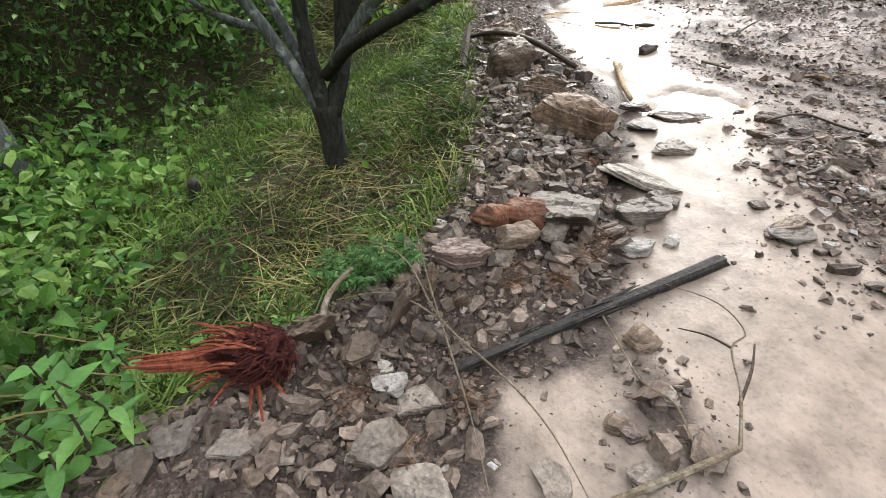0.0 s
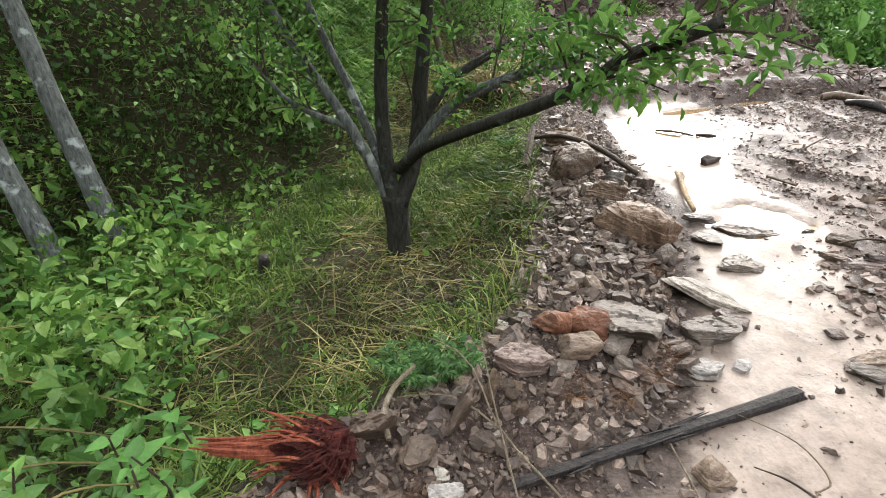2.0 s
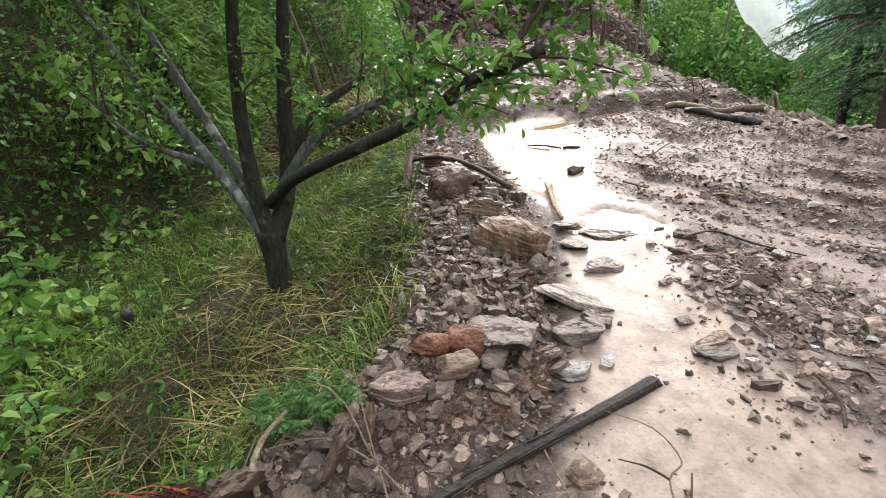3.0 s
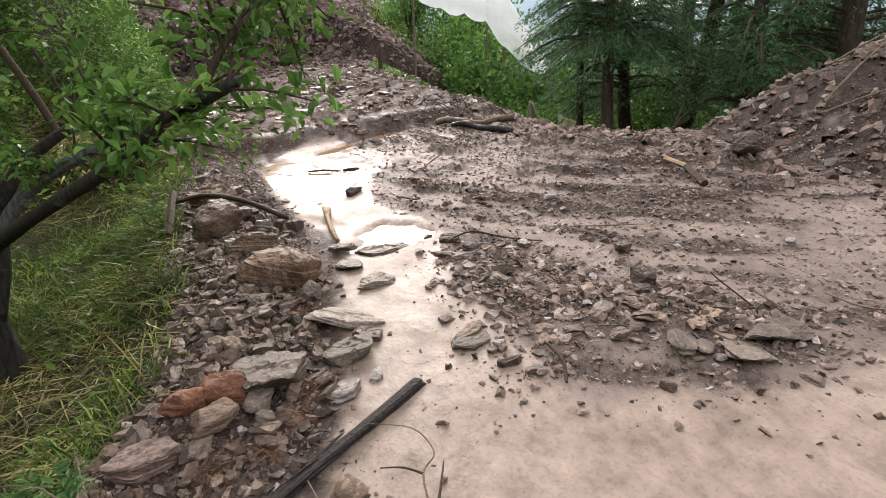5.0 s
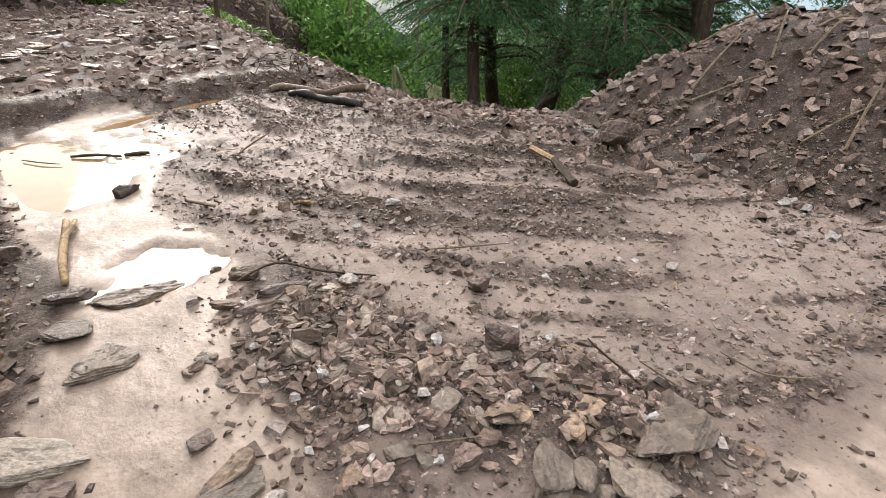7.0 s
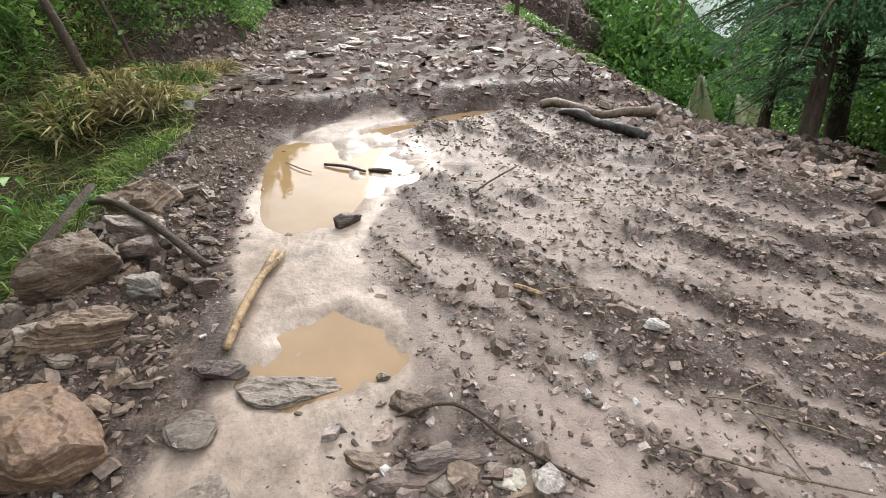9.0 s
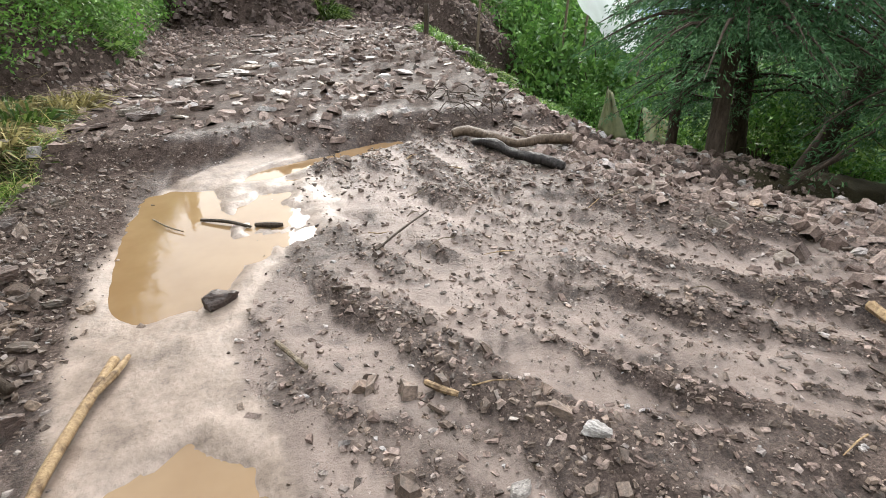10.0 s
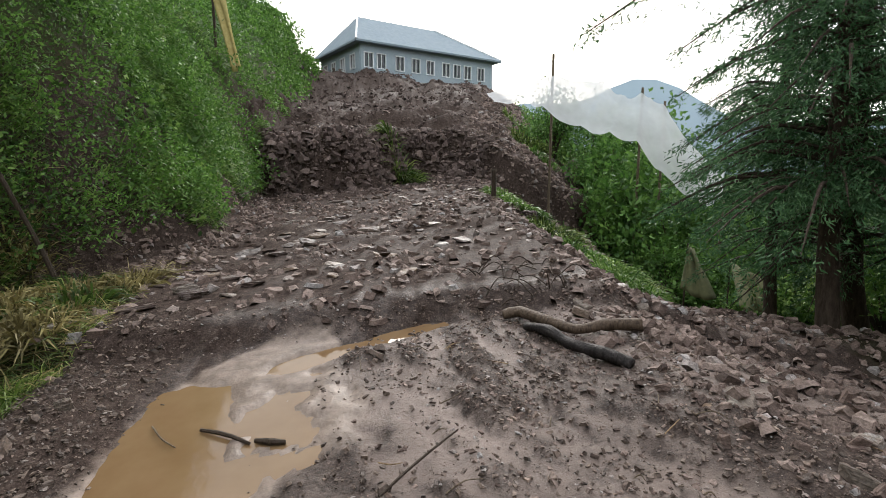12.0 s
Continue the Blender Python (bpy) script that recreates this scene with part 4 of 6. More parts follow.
def leaf_layer(x, y, hgt, size, ratio, up=0.35, tangle=0.7, folded=True):
    """Leaves at heights up to hgt above the ground at (x, y), tips turned outward from the slope."""
    e = 0.15
    z = height(x, y, False)
    n = np.stack([z - height(x + e, y, False), z - height(x, y + e, False), np.full_like(z, e)], 1)
    n = unit(n)
    b = np.stack([x, y, z], 1) + n * hgt[:, None]
    d = unit(n * up + rng.normal(0, tangle, b.shape) + np.array([0, 0, -0.15]))
    return (leaves if folded else kites)(b, d, size, size * ratio, rng)


def bumps(x, y, s):
    return fbm(x * 1.1, y * 1.1, s, 3)


def bank_weight(x, y):
    d = foot_x(y) - x
    bare = ss(0.0, 0.3, d - 0.1 * ss(9.3, 10.5, y) + 0.7 * (bumps(x, y, 4) - 0.5)) * ss(7.5, 9.5, y) + ss(0.0, 0.5, d) * ss(9.0, 7.5, y)
    return np.clip(bare, 0, 1)


def build_bank():
    x, y = scatter(rng, 62000, -6.5, 0.2, 2.0, 10.5, lambda a, b: bank_weight(a, b) * ss(-6.5, -4.5, a + 0.3 * b))
    h = (0.05 + 0.8 * bumps(x, y, 63) ** 1.6) * rng.uniform(0.05, 1.0, len(x)) ** 0.7
    v = leaf_layer(x, y, h, 0.025 + 0.085 * rng.random(len(x)) ** 2.4, 0.55, 0.45, 0.75, False)
    stuff("bank_shrub_leaves", v, M_LEAF, "leafy shrubs and weeds covering the bank", "undergrowth")
    x, y = scatter(rng, 26000, -6.0, 0.2, 2.0, 15, lambda a, b: bank_weight(a, b) * ss(-7.5, -4.5, a + 0.35 * b))
    h = (0.03 + 0.9 * bumps(x, y, 61) ** 1.8) * rng.uniform(0.15, 1.0, len(x)) ** 0.6
    v = leaf_layer(x, y, h, rng.uniform(0.03, 0.085, len(x)) * (1 + 1.3 * (bumps(x * 2, y * 2, 8) > 0.6)), 0.55, folded=False)
    stuff("bank_undergrowth", v, M_LEAF, "dense dark green leafy undergrowth on the bank", "undergrowth")
    x, y = scatter(rng, 75000, -9, 0.2, 10, 50, lambda a, b: bank_weight(a, b) * np.clip(ss(26, 9, b) ** 2 + 0.07, 0, 1) * ss(7, 4, foot_x(b) - a) * (0.12 + 0.88 * ss(0.36, 0.55, fbm(a * 1.9, b * 1.9, 66, 3))))
    h = (0.05 + 2.1 * bumps(x * 0.9, y * 0.9, 62) ** 2) * rng.uniform(0.1, 1.0, len(x)) ** 0.6
    v = leaf_layer(x, y, h, rng.uniform(0.5, 1.2, len(x)) * (0.055 + 0.0065 * (y - 9)), 0.5, folded=False)
    stuff("upper_bank_undergrowth", v, M_BANK, "shrubs and ferns covering the high bank", "undergrowth")
    # long grass hanging over the cut edge
    x, y = scatter(rng, 56000, -4.5, 0.3, 6.5, 26, lambda a, b: bank_weight(a, b) * ss(4.2, 2.0, foot_x(b) - a) * ss(0.33, 0.5, bumps(a * 0.7, b * 0.7, 17)) * ss(30, 9, b))
    z = height(x, y, False)
    d = unit(np.stack([0.7 + rng.normal(0, 0.35, len(x)), -0.2 + rng.normal(0, 0.35, len(x)), 0.75 + rng.normal(0, 0.2, len(x))], 1))
    b = np.stack([x, y, z + (0.1 + 0.7 * bumps(x * 0.9, y * 0.9, 62) ** 2) * rng.random(len(x))], 1)
    ln = rng.uniform(0.15, 0.48, len(x))
    stuff("bank_long_grass", blades(b, d, ln, ln * 0.03 + 0.004, rng, 0.55), M_BRIGHT, "bright long grass hanging over the cut bank", "grass")


build_bank()


def left_mask(a, b):
    return ss(-0.12, 0.06, berm_x(b) - a + 0.25 * (bumps(a * 3, b * 3, 14) - 0.5)) * ss(11.0, 9.3, b) * ss(-0.9, 0.2, a - foot_x(b) + 0.6)


def bare_patch(a, b):
    """Trodden leaf litter round the apple tree."""
    return np.exp(-(((a + 0.45) / 0.75) ** 2 + ((b - 3.15) / 0.75) ** 2))


def build_grass():
    x, y = scatter(rng, 66000, -4.4, 0.6, 0.8, 9.0, lambda a, b: left_mask(a, b) * (1 - 0.93 * bare_patch(a, b)) * (0.25 + 0.75 * ss(0.35, 0.6, bumps(a * 1.5, b * 1.5, 15))))
    z = height(x, y)
    n = len(x)
    flat = ss(0.4, 0.65, bumps(x * 1.3, y * 1.3, 16))
    d = unit(np.stack([rng.normal(0, 0.75, n), rng.normal(0, 0.75, n), 0.25 + 0.8 * (1 - flat) + rng.normal(0, 0.15, n)], 1))
    ln = 0.07 + 0.3 * rng.random(n) ** 1.6
    stuff("grass", blades(np.stack([x, y, z - 0.01], 1), d, ln, ln * 0.014 + 0.0036, rng, 0.45), M_GRASS, "trampled green grass beside the mud", "grass")
    x, y = scatter(rng, 11000, -4.5, 0.6, 1.6, 10.8, lambda a, b: left_mask(a, b) * np.clip(0.5 * ss(0.5, 0.62, bumps(a * 1.1, b * 1.1, 19)) + 0.3 * bare_patch(a, b) + 1.2 * ss(6.5, 7.8, b), 0, 1))
    n = len(x)
    z = height(x, y) + rng.uniform(0.0, 0.05, n)
    d = unit(np.stack([rng.normal(0, 1, n), rng.normal(0, 1, n), rng.normal(0.12, 0.16, n)], 1))
    ln = rng.uniform(0.1, 0.38, n)
    stuff("dry_grass", blades(np.stack([x, y, z], 1), d, ln, ln * 0.012 + 0.0036, rng, 0.12), M_STRAW, "cut straw-coloured grass lying flat", "grass")
    # low broad-leaved weeds
    x, y = scatter(rng, 13000, -5.0, 0.3, 0.3, 7, lambda a, b: left_mask(a, b) * (1 - bare_patch(a, b)) * np.clip(ss(0.5, 0.64, bumps(a * 1.4, b * 1.4, 23)) * 0.35 + ss(-1.3, -2.2, a + 0.25 * (b - 2)) * ss(4.8, 3.0, b), 0, 1))
    stand = ss(0.35, 0.7, fbm(x * 4.5, y * 4.5, 29, 2))
    h = rng.random(len(x)) ** 0.8 * (0.03 + 0.42 * stand) * (0.3 + ss(-1.0, -2.2, x))
    stuff("weed_leaves", leaf_layer(x, y, h, (0.022 + 0.09 * rng.random(len(x)) ** 2.5) * (0.7 + 0.6 * ss(-1, -2.2, x)), 0.62, 0.3, 0.8), M_BRIGHT, "low leafy green weeds in the grass", "weeds")


build_grass()


def build_slope_green():
    """Bushes and scrub on the slope below the road."""
    def w(a, b):
        d = a - edge_x(b)
        lane = np.abs(d - 4.2 - 0.12 * (b - 14)) / 1.3
        start = soft(b, (8, 12, 15, 19, 29, 46), (2.6, 3.2, 3.7, 4.1, 3.8, 2.2))
        return ss(0.0, 0.6, d - start + 0.9 * (bumps(a, b, 71) - 0.5)) * ss(7.5, 9.5, b) * ss(0.8, 1.3, lane) + ss(5.0, 7.0, d) * 0.4 * ss(3, 5, b)
    x, y = scatter(rng, 60000, 6, 34, 6, 48, lambda a, b: np.clip(w(a, b), 0, 1) * ss(60, 6, np.hypot(a - 3, b - 3)) ** 1.5)
    h = (0.1 + 1.1 * bumps(x * 0.8, y * 0.8, 72) ** 1.3) * rng.uniform(0.2, 1, len(x)) ** 0.6 * (0.5 + ss(1.5, 6, x - edge_x(y)))
    far = ss(6, 30, np.hypot(x - 3, y - 3))
    s = rng.uniform(0.05, 0.1, len(x)) * (1 + 2.2 * far)
    stuff("slope_undergrowth", leaf_layer(x, y, h, s, 0.5, folded=False), M_BRIGHT, "green scrub covering the slope below the road", "undergrowth")


build_slope_green()


def shrub(x, y, h, r, seed, mat, label):
    rg = np.random.default_rng(seed)
    z = ground_at(x, y) - 0.1
    t = thing("shrub", (x, y, z), label, "shrub", "shrubs on the slope")
    bm = bmesh.new()
    pts, dirs = [], []
    for k in range(16):
        a, u = rg.uniform(0, 2 * np.pi), rg.uniform(0.25, 1.0)
        e = Vector((math.cos(a) * r * u, math.sin(a) * r * u, h * (1.05 - 0.5 * u * u) * rg.uniform(0.6, 1.0)))
        c = Vector((e.x * 0.35, e.y * 0.35, e.z * 0.55))
        tube(bm, ((0, 0, 0), c, e), (0.05 * h / 3, 0.03 * h / 3, 0.008), 5, 0.1, k)
        for _ in range(26):
            v = rg.uniform(0.35, 1.05)
            p = c.lerp(e, v)
            pts.append(np.array(p) + rg.normal(0, 0.16 * r, 3))
            dirs.append(unit(rg.normal(0, 1, (1, 3)) + np.array([[0, 0, 0.3]]))[0])
    part("stem_clump", bm, M_DARKTWIG, t)["kind"] = "stuff"
    pts, dirs = np.array(pts), np.array(dirs)
    b = np.repeat(pts, 9, 0) + rg.normal(0, 0.13 * r, (len(pts) * 9, 3))
    d = unit(np.repeat(dirs, 9, 0) + rg.normal(0, 0.6, b.shape))
    ln = rg.uniform(0.08, 0.17, len(b)) * (0.7 + 0.2 * h)
    v, f = kites(b, d, ln, ln * 0.5, rg)
    ob = new("crown", mesh_from("crown", v, f, mat))
    ob.parent = t
    return t


s1 = shrub(16.5, 22.5, 3.2, 2.0, 31, M_APPLE, "leafy green orchard tree below the net")
s2 = shrub(13.0, 19.5, 3.0, 1.9, 32, M_APPLE, "dense dark green bush on the slope")
for x, y, turn, s, src in ((17.5, 24, 1.0, 0.6, s1), (14.5, 27, 2.0, 0.6, s1), (13.2, 31, 3.0, 0.6, s1), (16.5, 29, 4.0, 0.6, s1), (19.0, 18.5, 5.0, 0.7, s1), (15.0, 16.5, 1.6, 0.8, s2),
                           (17, 19.5, 2.6, 0.7, s2), (21, 30, 3.3, 0.9, s2), (24, 22, 4.1, 1.2, s2), (14.5, 12.8, 5.3, 1.1, s2), (26, 31, 2.2, 1.2, s1), (15.5, 34.5, 0.8, 0.7, s1), (28, 20, 0.2, 1.6, s2),
                           (12.3, 10.4, 3.7, 0.7, s2), (32, 36, 1.2, 1.6, s1), (22, 15.5, 2.7, 1.5, s2), (19, 33, 2.0, 0.9, s1), (13.5, 22.5, 1.1, 0.7, s1), (16.5, 14.5, 0.3, 1.2, s2), (20, 12, 0.9, 1.5, s2)):
    again(src, x, y, turn, s)

for k, (x, y, top) in enumerate(((12.9, 28.6, 5.9), (14.6, 27.2, 4.9), (13.6, 23.6, 3.6), (15.0, 23.9, 4.2), (15.2, 21.6, 3.3), (12.6, 20.4, 2.0), (13.6, 20.0, 2.2), (13.4, 18.0, 1.7), (14.9, 18.0, 1.2), (16.1, 17.9, 1.2),
                                 (11.9, 16.5, 0.3), (12.6, 14.9, 0.3), (13.8, 14.8, 0.4), (15.0, 14.6, 0.6), (12.4, 13.0, -0.2), (15.8, 12.2, 0.2), (17.2, 11.5, 0.2), (16.6, 9.6, 0.0))):
    s = (top - ground_at(x, y)) / 3.1
    again(s1 if k % 3 == 0 or k < 2 else s2, x, y, 0.7 * k, min(max(s, 0.3), 1.6))

# ---- rubble ----


def road_w(a, b):
    return ss(-0.2, 0.0, a - berm_x(b)) * ss(0.7, 0.0, a - edge_x(b))


def rubble_w(a, b):
    wide = 0.35 * ss(2.4, 1.6, b)
    berm = ss(-0.16, 0.02, a - berm_x(b)) * ss(1.15 + wide, 0.7 + wide, a - berm_x(b)) * ss(0.4, 1.0, b) * ss(9.5, 7.0, b) * (1 - 0.8 * silt_mask(a, b))
    c = np.clip(clump(a, b) * 1.3, 0, 1)
    patch = ss(0.48, 0.62, fbm(a * 1.8, b * 1.8, 81))
    open_road = (1 - silt_mask(a, b)) * (0.08 + 0.4 * patch + 0.5 * ss(0.0, 0.5, rut_noise(a, b))) * ss(2.0, 2.5, a + 0.05 * b) * ss(8.0, 7.6, b)
    return np.clip(np.maximum(np.maximum(berm, c), open_road) * road_w(a, b) + 0.02 * silt_mask(a, b) * patch, 0, 1)


rng = np.random.default_rng(14)
x, y = scatter(rng, 34000, -1.6, 6.6, 0.3, 8.2, rubble_w)
stuff("rubble", stones(x, y, 0.006 + 0.034 * rng.random(len(x)) ** 5, rng, 0.3, 0.5, 0.4), M_RUBBLE, "broken purple-brown slate chips in the mud", "rubble")
x, y = scatter(rng, 2600, -1.4, 3.3, 0.4, 8.0, lambda a, b: rubble_w(a, b) ** 3 * (0.15 + 0.85 * ss(6.0, 4.8, b)))
stuff("coarse_rubble", plates(x, y, 0.02 + 0.1 * rng.random(len(x)) ** 3.4, rng, 0.35, 0.36, 0.4, 0.015 * rng.random(len(x))), M_RUBBLE, "larger slate pieces heaped along the road edge", "rubble")
x, y = scatter(rng, 1500, -1.4, 1.7, 0.5, 6.4, lambda a, b: ss(-0.12, 0.1, a - berm_x(b)) * ss(1.05 + 0.35 * ss(2.4, 1.6, b), 0.6, a - berm_x(b)) * ss(0.5, 0.9, b) * ss(5.9, 4.8, b) * (1 - 0.85 * silt_mask(a, b)) * (0.12 + 0.88 * ss(0.44, 0.6, fbm(a * 2.6, b * 2.6, 83))))
stuff("bank_stones", plates(x, y, 0.016 + 0.065 * rng.random(len(x)) ** 2.6, rng, 0.38, 0.36, 0.42, 0.02 * rng.random(len(x))), M_RUBBLE, "brown slate stones heaped along the grass edge", "rubble")
x, y = scatter(rng, 12500, -0.6, 9.5, 7.6, 27, lambda a, b: ss(-0.9, 0.3, a - foot_x(b)) * ss(5.5, 0.5, a - edge_x(b)) * ss(30, 6, b) * (0.25 + 0.75 * ss(0.42, 0.6, fbm(a * 0.9, b * 0.9, 85))))
stuff("upper_rubble", plates(x, y, 0.016 + 0.2 * rng.random(len(x)) ** 4.5, rng, 0.3, 0.32, 0.3), M_DEBRIS, "slate debris spread over the slide", "rubble")
x, y = scatter(rng, 11000, -1.0, 22, 18, 50, lambda a, b: ss(-0.6, 0.3, a - foot_x(b)) * ss(8.5, 4.0, a - edge_x(b)))
stuff("slide_rubble", plates(x, y, 0.05 + 0.26 * rng.random(len(x)) ** 4, rng, 0.3, 0.4, 0.35), M_SCREE, "slate scree on the slide above the road", "rubble")
x, y = scatter(rng, 11000, 4.6, 10.0, -1.5, 8.0, lambda a, b: ss(-0.6, 0.3, a - soft(b, (-6, 1.2, 3, 4.6, 5.5, 9), (5.3, 5.6, 5.7, 5.3, 5.0, 4.9))) * ss(12, 6.5, a) * (1 - 0.6 * silt_mask(a, b)))
stuff("heap_rubble", plates(x, y, 0.014 + 0.15 * rng.random(len(x)) ** 4.5, rng, 0.2, 0.42, 0.5), M_DEBRIS, "loose slate slide debris heaped beside the road", "rubble")
x, y = scatter(rng, 13000, 5.2, 19, 8, 46, lambda a, b: ss(-0.5, 0.3, a - edge_x(b)) * ss(0.9, -0.3, a - edge_x(b) - soft(b, (4, 8, 12, 15, 19, 29, 46), (2.4, 2.3, 3.0, 3.5, 3.9, 3.6, 2.0))) * ss(70, 20, b))
stuff("flank_rubble", plates(x, y, 0.03 + 0.17 * rng.random(len(x)) ** 4 + 0.0035 * (y - 8), rng, 0.3, 0.4, 0.35), M_DEBRIS, "loose scree on the flank below the road", "rubble")
x, y = scatter(rng, 5200, -0.9, 7.5, 19.0, 23.4, lambda a, b: np.exp(-((b - 20.9 + 0.6 * np.sin(a * 0.9) + 2.6 * (fbm(a * 0.8, b * 0.8, 3) - 0.5)) / 0.55) ** 2))
stuff("cliff_rocks", plates(x, y, 0.05 + 0.32 * rng.random(len(x)) ** 3.5, rng, 0.4, 0.42, 0.3), M_SCREE, "layered dark slate breaking out of the cliff", "rubble")
x, y = scatter(rng, 5200, -1.2, 0.9, 9.5, 22, lambda a, b: ss(-0.9, -0.2, a - foot_x(b)) * ss(0.9, 0.2, a - foot_x(b)) * ss(26, 9, b))
stuff("cut_bank_rubble", plates(x, y, 0.014 + 0.13 * rng.random(len(x)) ** 4.5, rng, 0.35, 0.45, 0.4), M_DEBRIS, "stones and clods along the foot of the cut bank", "rubble")
x, y = scatter(rng, 19000, 1.9, 6.4, 0.9, 7.9, lambda a, b: road_w(a, b) * (1 - silt_mask(a, b)) * (0.35 + 0.65 * ss(-0.3, 0.4, rut_noise(a, b))) * ss(-0.3, -0.5, puddle(a, b)))
stuff("road_chips", stones(x, y, 0.006 + 0.036 * rng.random(len(x)) ** 6, rng, 0.4, 0.5, 0.35), M_DEBRIS, "small slate chips pressed into the muddy road", "rubble")
x, y = scatter(rng, 1500, 1.2, 4.0, 0.8, 3.4, lambda a, b: np.clip(clump(a, b), 0, 1) ** 1.5 * ss(0.35, 0.6, fbm(a * 4, b * 4, 88)))
stuff("shale_clods", plates(x, y, 0.014 + 0.09 * rng.random(len(x)) ** 3.4, rng, 0.35, 0.28, 0.3, 0.01 * rng.random(len(x))), M_DEBRIS, "flat shale pieces piled across the silt", "rubble")
x, y = scatter(rng, 2600, -1.6, 0.4, 2.0, 4.6, lambda a, b: left_mask(a, b) * np.clip(1.3 * bare_patch(a, b), 0, 1))
n = len(x)
b = np.stack([x, y, height(x, y) + rng.uniform(0.0, 0.025, n)], 1)
d = unit(np.stack([rng.normal(0, 1, n), rng.normal(0, 1, n), rng.normal(0, 0.25, n)], 1))
stuff("leaf_litter", kites(b, d, rng.uniform(0.02, 0.06, n), rng.uniform(0.012, 0.03, n), rng), M_LITTER, "brown leaf litter on the trodden ground", "litter")

x, y = scatter(rng, 9000, -0.2, 6.6, 0.9, 8.0, lambda a, b: road_w(a, b) * (1 - 0.97 * silt_mask(a, b)) * ss(-0.3, -0.5, puddle(a, b)) * (0.25 + 0.75 * ss(0.4, 0.62, fbm(a * 1.5, b * 1.5, 87))))
stuff("pale_chips", stones(x, y, 0.006 + 0.03 * rng.random(len(x)) ** 6, rng, 0.25, 0.4, 0.35), M_CHIP, "small pale grey slate chips strewn over the mud", "rubble")

# ---- single rocks ----


def ball(level):
    bm = bmesh.new()
    bmesh.ops.create_icosphere(bm, subdivisions=level, radius=1)
    bm.verts.index_update()
    v = np.array([p.co for p in bm.verts])
    f = np.array([[p.index for p in q.verts] for q in bm.faces])
    bm.free()
    return unit(v), f


BALLS = {3: ball(3), 4: ball(4), 5: ball(5)}


def rock_mesh(name, seed, l, w, h, slabby, mat, level=0):
    """An angular stone: a ball cut by uneven planes, its sides broken along the slate's layers and its top chipped in plates."""
    rg = np.random.default_rng(seed)
    d, f = BALLS[level or (5 if l > 0.27 else 4)]
    if slabby:
        a = np.arange(7) * 2 * np.pi / 7 + rg.uniform(-0.4, 0.4, 7)
        side = np.stack([np.cos(a), np.sin(a), rg.normal(0, 0.25, 7)], 1)
        tops = np.stack([rg.normal(0, 0.1, 3), rg.normal(0, 0.1, 3), (1, 1, -1)], 1)
        nor, off = unit(np.concatenate([side, tops])), np.concatenate([rg.uniform(0.62, 1.0, 7), (0.7, 0.85, 0.8)])
    else:
        nor = unit(rg.normal(0, 1, (13, 3)))
        nor = unit(np.concatenate([nor, [[1, 0.2, 0], [-1, 0.1, 0.1], [0, 1, 0.2], [0.1, -1, 0], [0.1, 0.1, 1], [0, 0, -1]]]))
        off = np.concatenate([rg.uniform(0.68, 1.0, 13), rg.uniform(0.75, 0.95, 6)])
    c = np.clip(d @ nor.T / off, 0, None)
    p = d / ((c ** 22).sum(1) ** (1 / 22))[:, None]
    s = seed * 3.7
    x, y, z = p.T
    bed = z + 0.25 * x * rg.normal(0, 0.6) + 0.3 * (fbm(x * 1.3 + s, y * 1.3, 2, 2) - 0.5)
    lay = bed * (3.2 if slabby else 5.0)
    k = np.floor(lay)
    ledge = hash2(k, k * 0 + s, 3) - 0.5 + 0.35 * ss(0.7, 1.0, lay - k)
    p[:, :2] *= (1 + (0.13 if slabby else 0.08) * ledge * (1 - 0.6 * np.abs(z)))[:, None]
    chip = ss(0.5, 0.53, fbm(x * 1.8 + s, y * 1.8 - s, 5, 3)) + 0.6 * ss(0.55, 0.57, fbm(x * 4 - s, y * 4 + s, 6, 2))
    p[:, 2] -= (0.16 if slabby else 0.07) * chip * ss(0.1, 0.5, z)
    p *= (1 + (0.12 if slabby else 0.24) * (fbm(x * 2.5 + z, y * 2.5 + z + s, 7, 3) - 0.5) + 0.07 * (fbm(x * 9 + 2 * z, y * 9 - z + s, 8, 3) - 0.5))[:, None]
    return mesh_from(name, p * np.array([l, w, h]) * 0.52, f, mat)


SEED = [100]


def rock(name, x, y, l, w, h, turn, mat, label, tilt=(0, 0), slabby=True, lift=0.0, group=""):
    SEED[0] += 1
    ob = new(name, rock_mesh(name, SEED[0], l, w, h, slabby, mat))
    ob.matrix_world = pose(x, y, ground_at(x, y) + h * 0.2 + lift * 0.75, tilt[0], tilt[1], turn)
    return tagged(ob, label, "rock", group)


G_BANK = "rocks along the road edge"
SL, DK, BR, RU, PA = M_SLATE, M_DARKROCK, M_BROWNROCK, M_RUSTROCK, M_PALEROCK
rock("rock", -0.20, 0.98, 0.22, 0.17, 0.14, 70, SL, "angular grey slate rock in wet mud", (8, 6), False, 0.02, G_BANK)
rock("rock", -0.06, 0.84, 0.2, 0.16, 0.1, 120, SL, "smooth-faced grey slate rock with pointed end", (-10, 12), True, 0.01, G_BANK)
rock("rock", -0.18, 1.2, 0.13, 0.09, 0.06, 20, PA, "small pale grey wedge of stone", (0, 8), True, 0.02, G_BANK)
rock("rock", -0.3, 1.33, 0.16, 0.13, 0.06, 40, BR, "flat brown slate piece on rubble", (12, 0), True, 0.03, G_BANK)
rock("rock", -0.09, 1.17, 0.15, 0.12, 0.07, 10, SL, "grey-brown slate block half buried", (6, -4), False, 0.0, G_BANK)
